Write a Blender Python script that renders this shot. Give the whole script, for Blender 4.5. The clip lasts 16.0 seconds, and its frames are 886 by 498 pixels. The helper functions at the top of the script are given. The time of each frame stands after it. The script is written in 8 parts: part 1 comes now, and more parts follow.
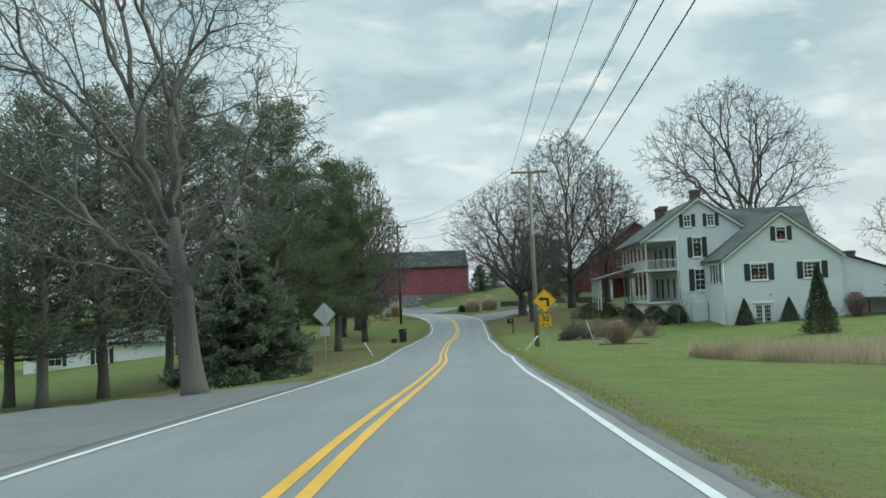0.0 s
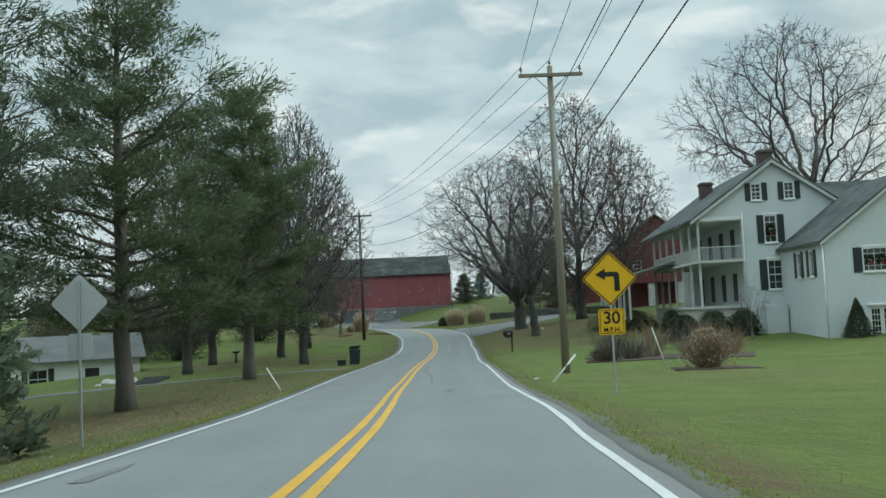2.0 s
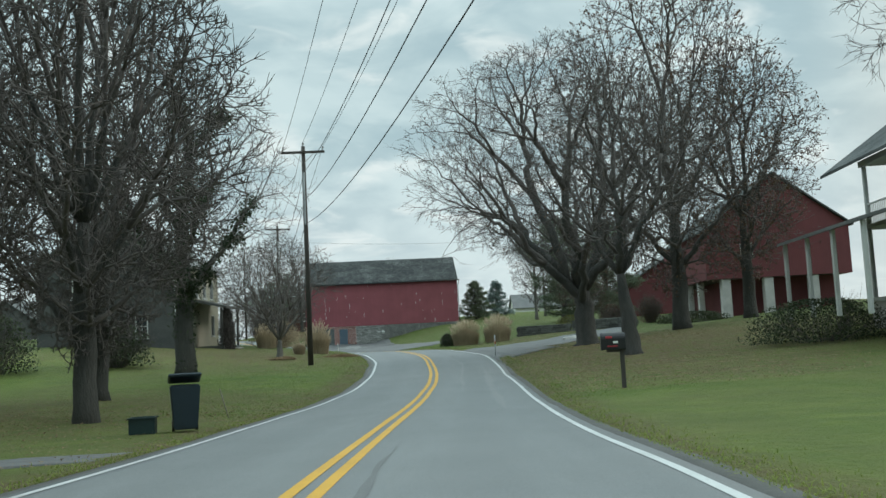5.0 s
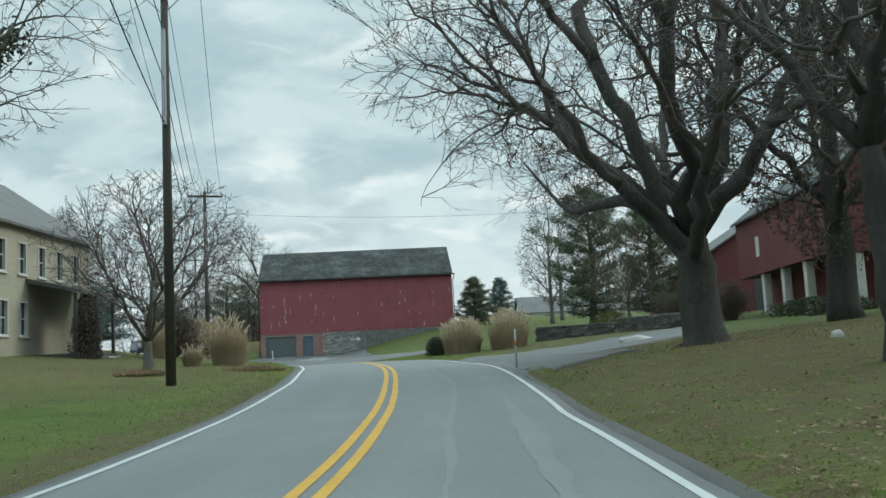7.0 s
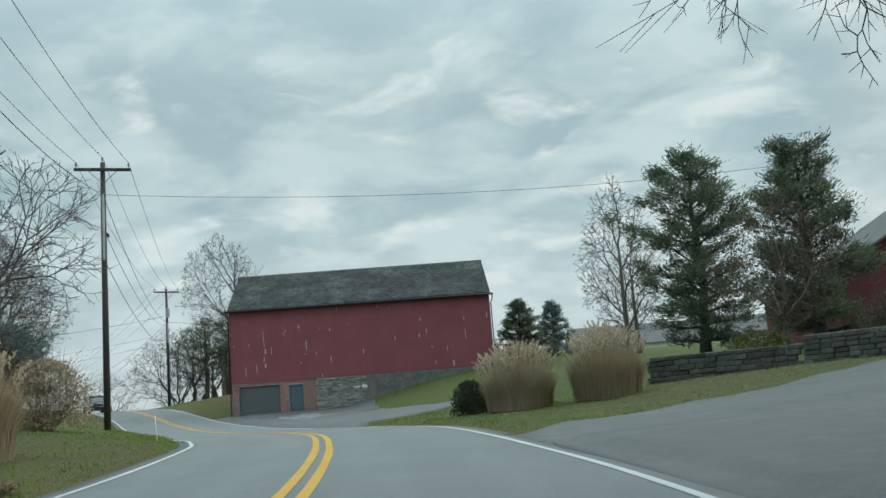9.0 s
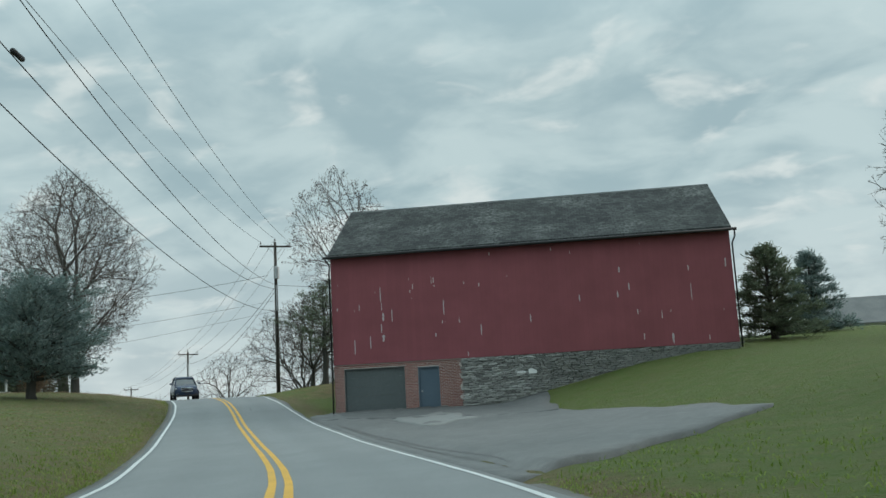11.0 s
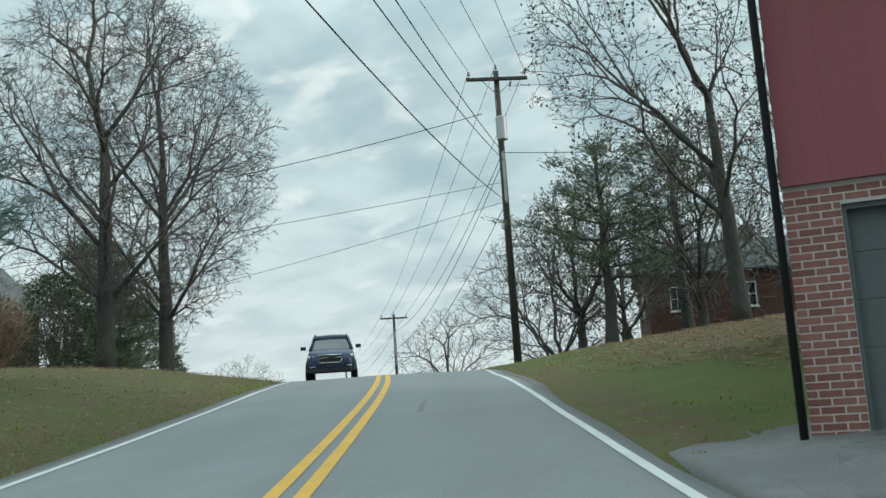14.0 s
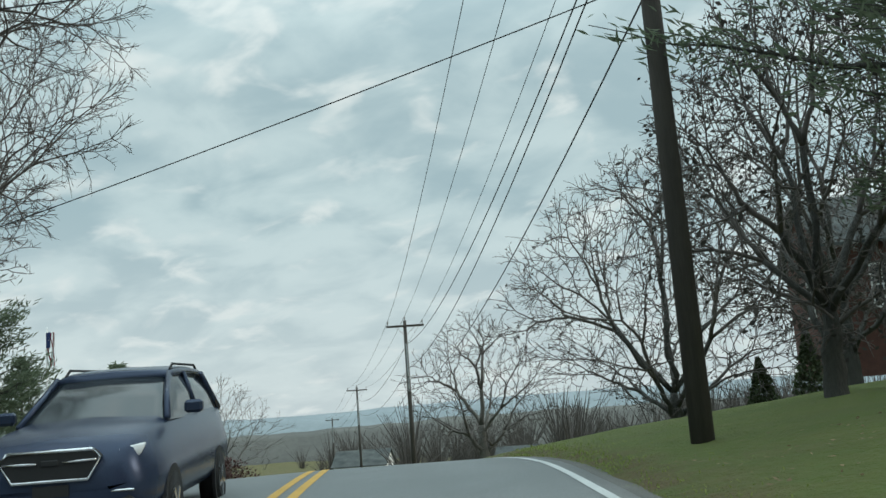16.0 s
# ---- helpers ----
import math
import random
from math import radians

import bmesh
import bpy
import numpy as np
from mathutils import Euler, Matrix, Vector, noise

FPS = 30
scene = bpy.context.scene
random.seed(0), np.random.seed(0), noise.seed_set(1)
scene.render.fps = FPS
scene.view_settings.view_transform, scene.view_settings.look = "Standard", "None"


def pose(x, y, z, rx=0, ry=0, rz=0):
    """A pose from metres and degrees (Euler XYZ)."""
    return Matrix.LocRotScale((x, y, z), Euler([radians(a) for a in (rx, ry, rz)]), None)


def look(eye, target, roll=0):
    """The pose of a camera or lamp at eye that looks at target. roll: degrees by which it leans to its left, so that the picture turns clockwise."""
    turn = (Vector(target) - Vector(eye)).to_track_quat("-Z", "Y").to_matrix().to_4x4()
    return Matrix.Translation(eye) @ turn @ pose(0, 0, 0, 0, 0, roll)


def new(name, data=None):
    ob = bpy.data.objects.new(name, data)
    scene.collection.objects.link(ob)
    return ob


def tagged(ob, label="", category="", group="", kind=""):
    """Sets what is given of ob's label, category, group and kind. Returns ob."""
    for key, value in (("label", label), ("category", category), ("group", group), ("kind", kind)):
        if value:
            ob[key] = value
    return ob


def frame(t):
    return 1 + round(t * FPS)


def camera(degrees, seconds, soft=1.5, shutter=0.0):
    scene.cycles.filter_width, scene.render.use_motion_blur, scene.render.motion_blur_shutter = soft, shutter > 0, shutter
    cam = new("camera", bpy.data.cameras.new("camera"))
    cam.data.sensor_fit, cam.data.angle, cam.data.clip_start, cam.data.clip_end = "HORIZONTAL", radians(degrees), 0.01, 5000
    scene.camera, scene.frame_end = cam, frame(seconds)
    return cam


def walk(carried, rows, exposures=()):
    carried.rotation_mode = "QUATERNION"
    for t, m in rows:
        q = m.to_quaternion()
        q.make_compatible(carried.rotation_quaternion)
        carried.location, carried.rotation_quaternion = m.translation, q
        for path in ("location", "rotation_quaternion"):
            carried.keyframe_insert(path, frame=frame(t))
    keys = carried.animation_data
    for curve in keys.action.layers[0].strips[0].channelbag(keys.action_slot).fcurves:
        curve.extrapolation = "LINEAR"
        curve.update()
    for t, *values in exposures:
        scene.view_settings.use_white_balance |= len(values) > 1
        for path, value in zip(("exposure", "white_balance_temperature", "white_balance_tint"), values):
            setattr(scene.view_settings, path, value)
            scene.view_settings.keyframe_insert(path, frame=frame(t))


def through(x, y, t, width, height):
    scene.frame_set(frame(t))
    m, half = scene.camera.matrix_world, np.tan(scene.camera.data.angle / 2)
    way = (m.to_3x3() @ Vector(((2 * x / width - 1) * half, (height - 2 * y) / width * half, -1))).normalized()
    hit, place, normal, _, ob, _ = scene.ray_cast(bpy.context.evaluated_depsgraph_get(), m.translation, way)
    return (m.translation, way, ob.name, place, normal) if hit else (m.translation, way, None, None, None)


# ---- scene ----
cam = camera(50.0, 16.0)
PATH = [
    (0, (2.965, 1.476, 0.797), (2.852, 3.47, 0.896), -2.5),
    (0.5, (2.751, 8.077, 0.512), (2.651, 10.071, 0.625), -2.7),
    (1, (2.597, 14.634, 0.252), (2.51, 16.629, 0.376), -2.9),
    (1.5, (2.412, 21.228, -0.018), (2.333, 23.222, 0.114), -2.8),
    (2, (2.272, 27.935, -0.325), (2.195, 29.929, -0.188), -2.7),
    (2.5, (2.08, 34.682, -0.612), (2.0, 36.676, -0.469), -2.6),
    (3, (1.876, 41.746, -0.806), (1.788, 43.739, -0.657), -2.8),
    (3.5, (1.484, 48.661, -1.027), (1.392, 50.653, -0.867), -3.0),
    (4, (0.966, 55.166, -1.325), (0.878, 57.156, -1.147), -2.8),
    (4.2, (0.837, 57.739, -1.424), (0.75, 59.729, -1.238), -2.8),
    (6.3, (0.064, 84.769, -2.059), (-0.005, 86.756, -1.847), -2.9),
    (6.5, (-0.007, 87.301, -2.101), (-0.078, 89.288, -1.884), -2.6),
    (7, (-0.064, 93.569, -2.141), (-0.138, 95.554, -1.909), -3.0),
    (7.5, (-0.12, 99.889, -2.087), (-0.198, 101.871, -1.83), -3.6),
    (8, (-0.354, 106.319, -1.941), (-0.436, 108.297, -1.658), -4.2),
    (8.5, (-0.689, 112.776, -1.748), (-0.788, 114.749, -1.437), -4.7),
    (8.7, (-0.902, 115.301, -1.667), (-1.011, 117.272, -1.345), -4.7),
    (10.8, (-4.974, 141.245, -0.916), (-5.401, 143.171, -0.585), -3.0),
    (11, (-5.586, 143.744, -0.877), (-6.055, 145.661, -0.556), -3.1),
    (11.5, (-7.428, 149.944, -0.858), (-8.004, 151.836, -0.561), -3.4),
    (12, (-9.611, 155.811, -0.875), (-10.286, 157.673, -0.597), -3.8),
    (12.5, (-12.126, 161.653, -0.895), (-12.892, 163.48, -0.624), -3.7),
    (13, (-14.907, 167.373, -0.851), (-15.749, 169.166, -0.575), -3.6),
    (13.5, (-17.875, 173.09, -0.744), (-18.772, 174.853, -0.454), -3.3),
    (14, (-21.002, 178.869, -0.501), (-21.934, 180.611, -0.192), -3.8),
    (14.5, (-24.127, 184.569, -0.144), (-25.078, 186.298, 0.183), -4.2),
    (14.8, (-25.932, 187.817, 0.128), (-26.889, 189.542, 0.461), -4.6),
    (15, (-27.106, 189.979, 0.315), (-28.065, 191.701, 0.653), -4.8),
    (15.5, (-30.012, 195.286, 0.809), (-30.977, 197.004, 1.151), -5.0),
    (15.8, (-31.651, 198.396, 1.128), (-32.624, 200.110, 1.467), -4.7),
    (16, (-32.752, 200.434, 1.340), (-33.733, 202.145, 1.674), -4.4),
]
# the camera opens up under the trees and closes down towards the open sky
EXPOSURES = [(0.0, 0.12), (2.5, 0.02), (4.0, 0.06), (7.5, 0.14), (8.7, 0.0), (11.0, -0.15), (12.0, 0.0), (13.5, 0.12), (14.5, 0.04), (15.5, -0.06), (16.0, -0.06)]
walk(cam, [(t, look(eye, target, roll)) for t, eye, target, roll in PATH], EXPOSURES)

# ---------------------------------------------------------------- light
world = bpy.data.worlds.new("sky")
scene.world = world
world.use_nodes = True
wt = world.node_tree
wt.nodes.clear()
sky = wt.nodes.new("ShaderNodeTexSky")
sky.sky_type, sky.sun_disc = "NISHITA", False
sky.sun_elevation, sky.sun_rotation = radians(24), radians(70)
coord = wt.nodes.new("ShaderNodeTexCoord")
split = wt.nodes.new("ShaderNodeSeparateXYZ")
wt.links.new(coord.outputs["Generated"], split.inputs[0])
lift = wt.nodes.new("ShaderNodeMath")
lift.operation = "MAXIMUM"
lift.inputs[1].default_value = 0.0
wt.links.new(split.outputs["Z"], lift.inputs[0])
base = wt.nodes.new("ShaderNodeMath")
base.operation = "ADD"
base.inputs[1].default_value = 0.30
wt.links.new(lift.outputs[0], base.inputs[0])
flat = wt.nodes.new("ShaderNodeVectorMath")
flat.operation = "DIVIDE"
wt.links.new(coord.outputs["Generated"], flat.inputs[0])
tall = wt.nodes.new("ShaderNodeCombineXYZ")
for axis in range(2):
    wt.links.new(base.outputs[0], tall.inputs[axis])
tall.inputs[2].default_value = 1.0
wt.links.new(tall.outputs[0], flat.inputs[1])


def cloud(scale, detail, rough, low, high, stretch):
    m = wt.nodes.new("ShaderNodeMapping")
    m.inputs["Scale"].default_value = stretch
    wt.links.new(flat.outputs[0], m.inputs[0])
    n = wt.nodes.new("ShaderNodeTexNoise")
    n.inputs["Scale"].default_value, n.inputs["Detail"].default_value, n.inputs["Roughness"].default_value = scale, detail, rough
    n.inputs["Distortion"].default_value = 0.35
    wt.links.new(m.outputs[0], n.inputs["Vector"])
    r = wt.nodes.new("ShaderNodeMapRange")
    r.interpolation_type = "SMOOTHSTEP"
    r.inputs["From Min"].default_value, r.inputs["From Max"].default_value = low, high
    wt.links.new(n.outputs["Fac"], r.inputs["Value"])
    return r.outputs["Result"]


def wmix(fac, a, b, kind="MIX"):
    n = wt.nodes.new("ShaderNodeMix")
    n.data_type, n.blend_type = "RGBA", kind
    for socket, value in ((n.inputs[0], fac), (n.inputs[6], a), (n.inputs[7], b)):
        if hasattr(value, "links"):
            wt.links.new(value, socket)
        else:
            socket.default_value = value
    return n.outputs[2]


grey = wmix(cloud(4.2, 5, 0.5, 0.34, 0.66, (1.0, 1.15, 1)), (0.425, 0.582, 0.625, 1), (0.635, 0.79, 0.805, 1))
white = wmix(cloud(6.5, 4, 0.5, 0.52, 0.74, (0.95, 1.2, 1)), grey, (0.80, 0.90, 0.89, 1))
# a brighter, warmer sky low down towards the hidden sun
glow = wt.nodes.new("ShaderNodeVectorMath")
glow.operation = "DOT_PRODUCT"
wt.links.new(coord.outputs["Generated"], glow.inputs[0])
glow.inputs[1].default_value = (0.79, 0.60, 0.10)
near_sun = wt.nodes.new("ShaderNodeMapRange")
near_sun.interpolation_type = "SMOOTHSTEP"
near_sun.inputs["From Min"].default_value, near_sun.inputs["From Max"].default_value = 0.80, 1.02
wt.links.new(glow.outputs["Value"], near_sun.inputs["Value"])
warm = wmix(near_sun.outputs["Result"], white, (0.88, 0.82, 0.68, 1))
thin = wt.nodes.new("ShaderNodeMapRange")
thin.inputs["From Min"].default_value, thin.inputs["From Max"].default_value = 0.0, 0.22
thin.inputs["To Min"].default_value, thin.inputs["To Max"].default_value = 0.55, 0.0
wt.links.new(lift.outputs[0], thin.inputs["Value"])
low_sky = wmix(thin.outputs["Result"], warm, (0.80, 0.87, 0.88, 1))
zenith = wt.nodes.new("ShaderNodeMapRange")
zenith.interpolation_type = "SMOOTHSTEP"
zenith.inputs["From Min"].default_value, zenith.inputs["From Max"].default_value = 0.30, 1.0
zenith.inputs["To Min"].default_value, zenith.inputs["To Max"].default_value = 0.95, 3.0
wt.links.new(lift.outputs[0], zenith.inputs["Value"])
blue = wt.nodes.new("ShaderNodeBackground")
blue.inputs["Strength"].default_value = 0.06
wt.links.new(sky.outputs[0], blue.inputs[0])
veil = wt.nodes.new("ShaderNodeBackground")
wt.links.new(zenith.outputs["Result"], veil.inputs["Strength"])
wt.links.new(low_sky, veil.inputs[0])
both = wt.nodes.new("ShaderNodeMixShader")
both.inputs[0].default_value = 0.93
wt.links.new(blue.outputs[0], both.inputs[1])
wt.links.new(veil.outputs[0], both.inputs[2])
wout = wt.nodes.new("ShaderNodeOutputWorld")
wt.links.new(both.outputs[0], wout.inputs[0])

sun = new("sun", bpy.data.lights.new("sun", "SUN"))
sun.data.energy, sun.data.angle, sun.data.color = 1.1, radians(20), (0.97, 0.955, 0.88)
sun.matrix_world = look((0, 0, 50), (-0.85 * 60, -0.35 * 60, 50 - 0.45 * 60))


# ---------------------------------------------------------------- materials
def material(name, rough=0.8, metal=0.0):
    m = bpy.data.materials.new(name)
    m.use_nodes = True
    b = m.node_tree.nodes["Principled BSDF"]
    b.inputs["Roughness"].default_value, b.inputs["Metallic"].default_value = rough, metal
    b.inputs["Specular IOR Level"].default_value = 0.35
    return m, m.node_tree, b


def link(tree, a, b):
    tree.links.new(a, b)


def coords(tree, scale=(1, 1, 1), source="Object"):
    c = tree.nodes.new("ShaderNodeTexCoord")
    m = tree.nodes.new("ShaderNodeMapping")
    m.inputs["Scale"].default_value = scale
    link(tree, c.outputs[source], m.inputs[0])
    return m.outputs[0]


def world_coords(tree, scale=(1, 1, 1)):
    g = tree.nodes.new("ShaderNodeNewGeometry")
    m = tree.nodes.new("ShaderNodeMapping")
    m.inputs["Scale"].default_value = scale
    link(tree, g.outputs["Position"], m.inputs[0])
    return m.outputs[0]


def noise_fac(tree, vector, scale, detail=4, rough=0.55, low=0.3, high=0.7):
    n = tree.nodes.new("ShaderNodeTexNoise")
    n.inputs["Scale"].default_value, n.inputs["Detail"].default_value, n.inputs["Roughness"].default_value = scale, detail, rough
    link(tree, vector, n.inputs["Vector"])
    r = tree.nodes.new("ShaderNodeMapRange")
    r.inputs["From Min"].default_value, r.inputs["From Max"].default_value = low, high
    link(tree, n.outputs["Fac"], r.inputs["Value"])
    return r.outputs["Result"]


def mixed(tree, fac, a, b, kind="MIX"):
    n = tree.nodes.new("ShaderNodeMix")
    n.data_type, n.blend_type = "RGBA", kind
    for socket, value in ((n.inputs[0], fac), (n.inputs[6], a), (n.inputs[7], b)):
        if hasattr(value, "links"):
            link(tree, value, socket)
        else:
            socket.default_value = value if not isinstance(value, tuple) or len(value) == 4 else (*value, 1)
    return n.outputs[2]


def bump(tree, b, height, strength=0.3, distance=0.02):
    n = tree.nodes.new("ShaderNodeBump")
    n.inputs["Strength"].default_value, n.inputs["Distance"].default_value = strength, distance
    link(tree, height, n.inputs["Height"])
    link(tree, n.outputs[0], b.inputs["Normal"])


def surface(name, a, b, scale=1.0, fine=20.0, rough=0.8, metal=0.0, stretch=(1, 1, 1), relief=0.3, depth=0.01, spread=0.0, place="Object"):
    """A material of two colours mixed at a coarse and a fine scale, with relief; spread varies it from object to object."""
    m, tree, shader = material(name, rough, metal)
    v = coords(tree, stretch) if place == "Object" else world_coords(tree, stretch)
    coarse = noise_fac(tree, v, scale)
    grain = noise_fac(tree, v, fine, 6, 0.65)
    c = mixed(tree, coarse, a, b)
    dark = tuple(x * 0.72 for x in a)
    c = mixed(tree, grain, c, mixed(tree, 0.5, c, dark))
    if spread:
        info = tree.nodes.new("ShaderNodeObjectInfo")
        r = tree.nodes.new("ShaderNodeMapRange")
        r.inputs["To Min"].default_value, r.inputs["To Max"].default_value = 1 - spread, 1 + spread
        link(tree, info.outputs["Random"], r.inputs["Value"])
        c = mixed(tree, 1.0, c, r.outputs["Result"], "MULTIPLY")
    link(tree, c, shader.inputs["Base Color"])
    bump(tree, shader, grain, relief, depth)
    return m


def leafy(name, a, b, rough=0.7, through=0.25):
    """Leaves and needles, each piece its own shade between a and b."""
    m, tree, shader = material(name, rough)
    g = tree.nodes.new("ShaderNodeNewGeometry")
    n = noise_fac(tree, world_coords(tree), 0.6, 3)
    c = mixed(tree, g.outputs["Random Per Island"], a, b)
    c = mixed(tree, n, c, mixed(tree, 0.45, c, tuple(x * 0.5 for x in a)))
    link(tree, c, shader.inputs["Base Color"])
    t = tree.nodes.new("ShaderNodeBsdfTranslucent")
    link(tree, c, t.inputs[0])
    x = tree.nodes.new("ShaderNodeMixShader")
    x.inputs[0].default_value = through
    link(tree, shader.outputs[0], x.inputs[1])
    link(tree, t.outputs[0], x.inputs[2])
    link(tree, x.outputs[0], tree.nodes["Material Output"].inputs[0])
    return m


def plain(name, colour, rough=0.5, metal=0.0, fine=30.0):
    return surface(name, colour, tuple(min(1, x * 1.12) for x in colour), 1.5, fine, rough, metal, relief=0.08, depth=0.002)


# ---------------------------------------------------------------- mesh tools
def mesh_object(name, verts, faces, mat, parent=None, smooth=False):
    me = bpy.data.meshes.new(name)
    me.from_pydata(verts, [], faces)
    if mat:
        me.materials.append(mat)
    if smooth:
        me.shade_smooth()
    ob = new(name, me)
    ob.parent = parent
    return ob


def part(name, bm, mat, parent=None, label="", smooth=False):
    me = bpy.data.meshes.new(name)
    bmesh.ops.recalc_face_normals(bm, faces=bm.faces)
    bm.to_mesh(me)
    bm.free()
    if mat:
        me.materials.append(mat)
    if smooth:
        me.shade_smooth()
    ob = new(name, me)
    ob.parent = parent
    if label:
        tagged(ob, label)
    return ob


def thing(name, label, category, m=None, group="", kind=""):
    ob = new(name)
    ob.empty_display_size = 0.2
    if m is not None:
        ob.matrix_world = m
    return tagged(ob, label, category, group, kind)


def box(bm, x0, x1, y0, y1, z0, z1, bevel=0.0):
    vs = [bm.verts.new((x, y, z)) for z in (z0, z1) for y in (y0, y1) for x in (x0, x1)]
    fs = [bm.faces.new([vs[i] for i in q]) for q in ((0, 2, 3, 1), (4, 5, 7, 6), (0, 1, 5, 4), (2, 6, 7, 3), (0, 4, 6, 2), (1, 3, 7, 5))]
    if bevel:
        bmesh.ops.bevel(bm, geom=list({e for f in fs for e in f.edges}), offset=bevel, segments=1, affect="EDGES", clamp_overlap=True)
    return fs


def boxed(*args, **keys):
    bm = bmesh.new()
    box(bm, *args, **keys)
    return bm


def extruded(outline, depth, axis="y"):
    """A slab with the outline (pairs) in the plane across the axis, from 0 to depth along it."""
    bm = bmesh.new()
    put = (lambda a, b, d: (a, d, b)) if axis == "y" else (lambda a, b, d: (a, b, d)) if axis == "z" else (lambda a, b, d: (d, a, b))
    lo = [bm.verts.new(put(a, b, 0)) for a, b in outline]
    hi = [bm.verts.new(put(a, b, depth)) for a, b in outline]
    n = len(outline)
    bm.faces.new(lo)
    bm.faces.new(hi[::-1])
    for i in range(n):
        bm.faces.new((lo[i], lo[(i + 1) % n], hi[(i + 1) % n], hi[i]))
    return bm


def tube_data(lines):
    """Verts and faces of tapered tubes along lines of (points, radii, sides), alike ones built together."""
    groups = {}
    for pts, radii, sides in lines:
        groups.setdefault((len(pts), sides), []).append((pts, radii))
    verts, quads, caps, count = [], [], [], 0
    for (n, sides), some in groups.items():
        pts = np.array([p for p, _ in some], float)
        rad = np.array([r for _, r in some], float)
        d = np.gradient(pts, axis=1)
        d /= np.linalg.norm(d, axis=2, keepdims=True) + 1e-9
        ref = np.where(np.abs(d[:, :1, 2:3]) < 0.8, np.array((0.0, 0.0, 1.0)), np.array((1.0, 0.0, 0.0)))
        u = np.cross(d, np.broadcast_to(ref, d.shape))
        u /= np.linalg.norm(u, axis=2, keepdims=True) + 1e-9
        w = np.cross(d, u)
        a = np.arange(sides) * 2 * np.pi / sides
        ring = pts[:, :, None] + rad[:, :, None, None] * (np.cos(a)[:, None] * u[:, :, None] + np.sin(a)[:, None] * w[:, :, None])
        verts.append(ring.reshape(-1, 3))
        m = len(some)
        first = count + np.arange(m)[:, None, None] * n * sides + np.arange(n - 1)[None, :, None] * sides
        k = np.arange(sides)[None, None]
        p, q = first + k, first + (k + 1) % sides
        quads.append(np.stack([p, q, q + sides, p + sides], -1).reshape(-1, 4))
        if sides > 3:
            for t in range(m):
                o = count + t * n * sides
                caps.append(tuple(range(o + (n - 1) * sides, o + n * sides)))
                caps.append(tuple(range(o + sides - 1, o - 1, -1)))
        count += m * n * sides
    return np.concatenate(verts), np.concatenate(quads), caps


def tubes(name, lines, mat, parent=None, smooth=True):
    verts, quads, caps = tube_data(lines)
    me = bpy.data.meshes.new(name)
    me.vertices.add(len(verts))
    me.vertices.foreach_set("co", verts.astype(np.float32).ravel())
    sizes = np.array([4] * len(quads) + [len(c) for c in caps], np.int32)
    loops = np.concatenate([quads.ravel()] + [np.array(c) for c in caps]).astype(np.int32)
    me.loops.add(len(loops))
    me.loops.foreach_set("vertex_index", loops)
    me.polygons.add(len(sizes))
    me.polygons.foreach_set("loop_start", np.concatenate([[0], np.cumsum(sizes)[:-1]]).astype(np.int32))
    me.update(calc_edges=True)
    me.materials.append(mat)
    if smooth:
        me.shade_smooth()
    ob = new(name, me)
    ob.parent = parent
    return ob


def cylinder(bm, x, y, z0, z1, r0, r1=None, sides=12):
    r1 = r0 if r1 is None else r1
    a = [i * 2 * math.pi / sides for i in range(sides)]
    lo = [bm.verts.new((x + r0 * math.cos(t), y + r0 * math.sin(t), z0)) for t in a]
    hi = [bm.verts.new((x + r1 * math.cos(t), y + r1 * math.sin(t), z1)) for t in a]
    bm.faces.new(lo[::-1])
    bm.faces.new(hi)
    for i in range(sides):
        bm.faces.new((lo[i], lo[(i + 1) % sides], hi[(i + 1) % sides], hi[i]))


# ---------------------------------------------------------------- the lie of the land
# the road's centre line: x, y, z
ROAD = [
    (3.35, -60.0, 2.3), (2.05, -25.0, 0.9), (1.51, 1.4, -0.40), (1.11, 14.6, -0.95), (0.82, 27.9, -1.52), (0.47, 41.7, -2.01),
    (-0.33, 55.1, -2.52), (-0.66, 63.0, -2.72), (-1.0, 70.0, -2.90), (-1.24, 77.0, -3.05), (-1.47, 84.7, -3.23), (-1.58, 95.0, -3.35), (-1.66, 101.0, -3.31), (-1.75, 106.2, -3.19),
    (-2.17, 114.0, -2.93), (-3.2, 125.0, -2.48), (-4.61, 134.6, -2.26), (-6.47, 143.3, -2.09), (-8.53, 149.4, -2.06),
    (-10.73, 155.2, -2.07), (-13.28, 161.0, -2.09), (-16.08, 166.7, -2.05), (-19.04, 172.4, -1.94), (-22.15, 178.2, -1.70),
    (-25.26, 183.9, -1.35), (-28.25, 189.4, -0.89), (-31.2, 194.7, -0.43), (-34.15, 199.7, -0.02), (-38.65, 206.8, 0.36),
    (-43.95, 214.7, 0.36), (-51.36, 224.1, -0.5), (-71.2, 250.2, -3.4), (-108.0, 294.0, -6.2), (-175.0, 372.0, -11.0), (-330.0, 540.0, -22.0),
]


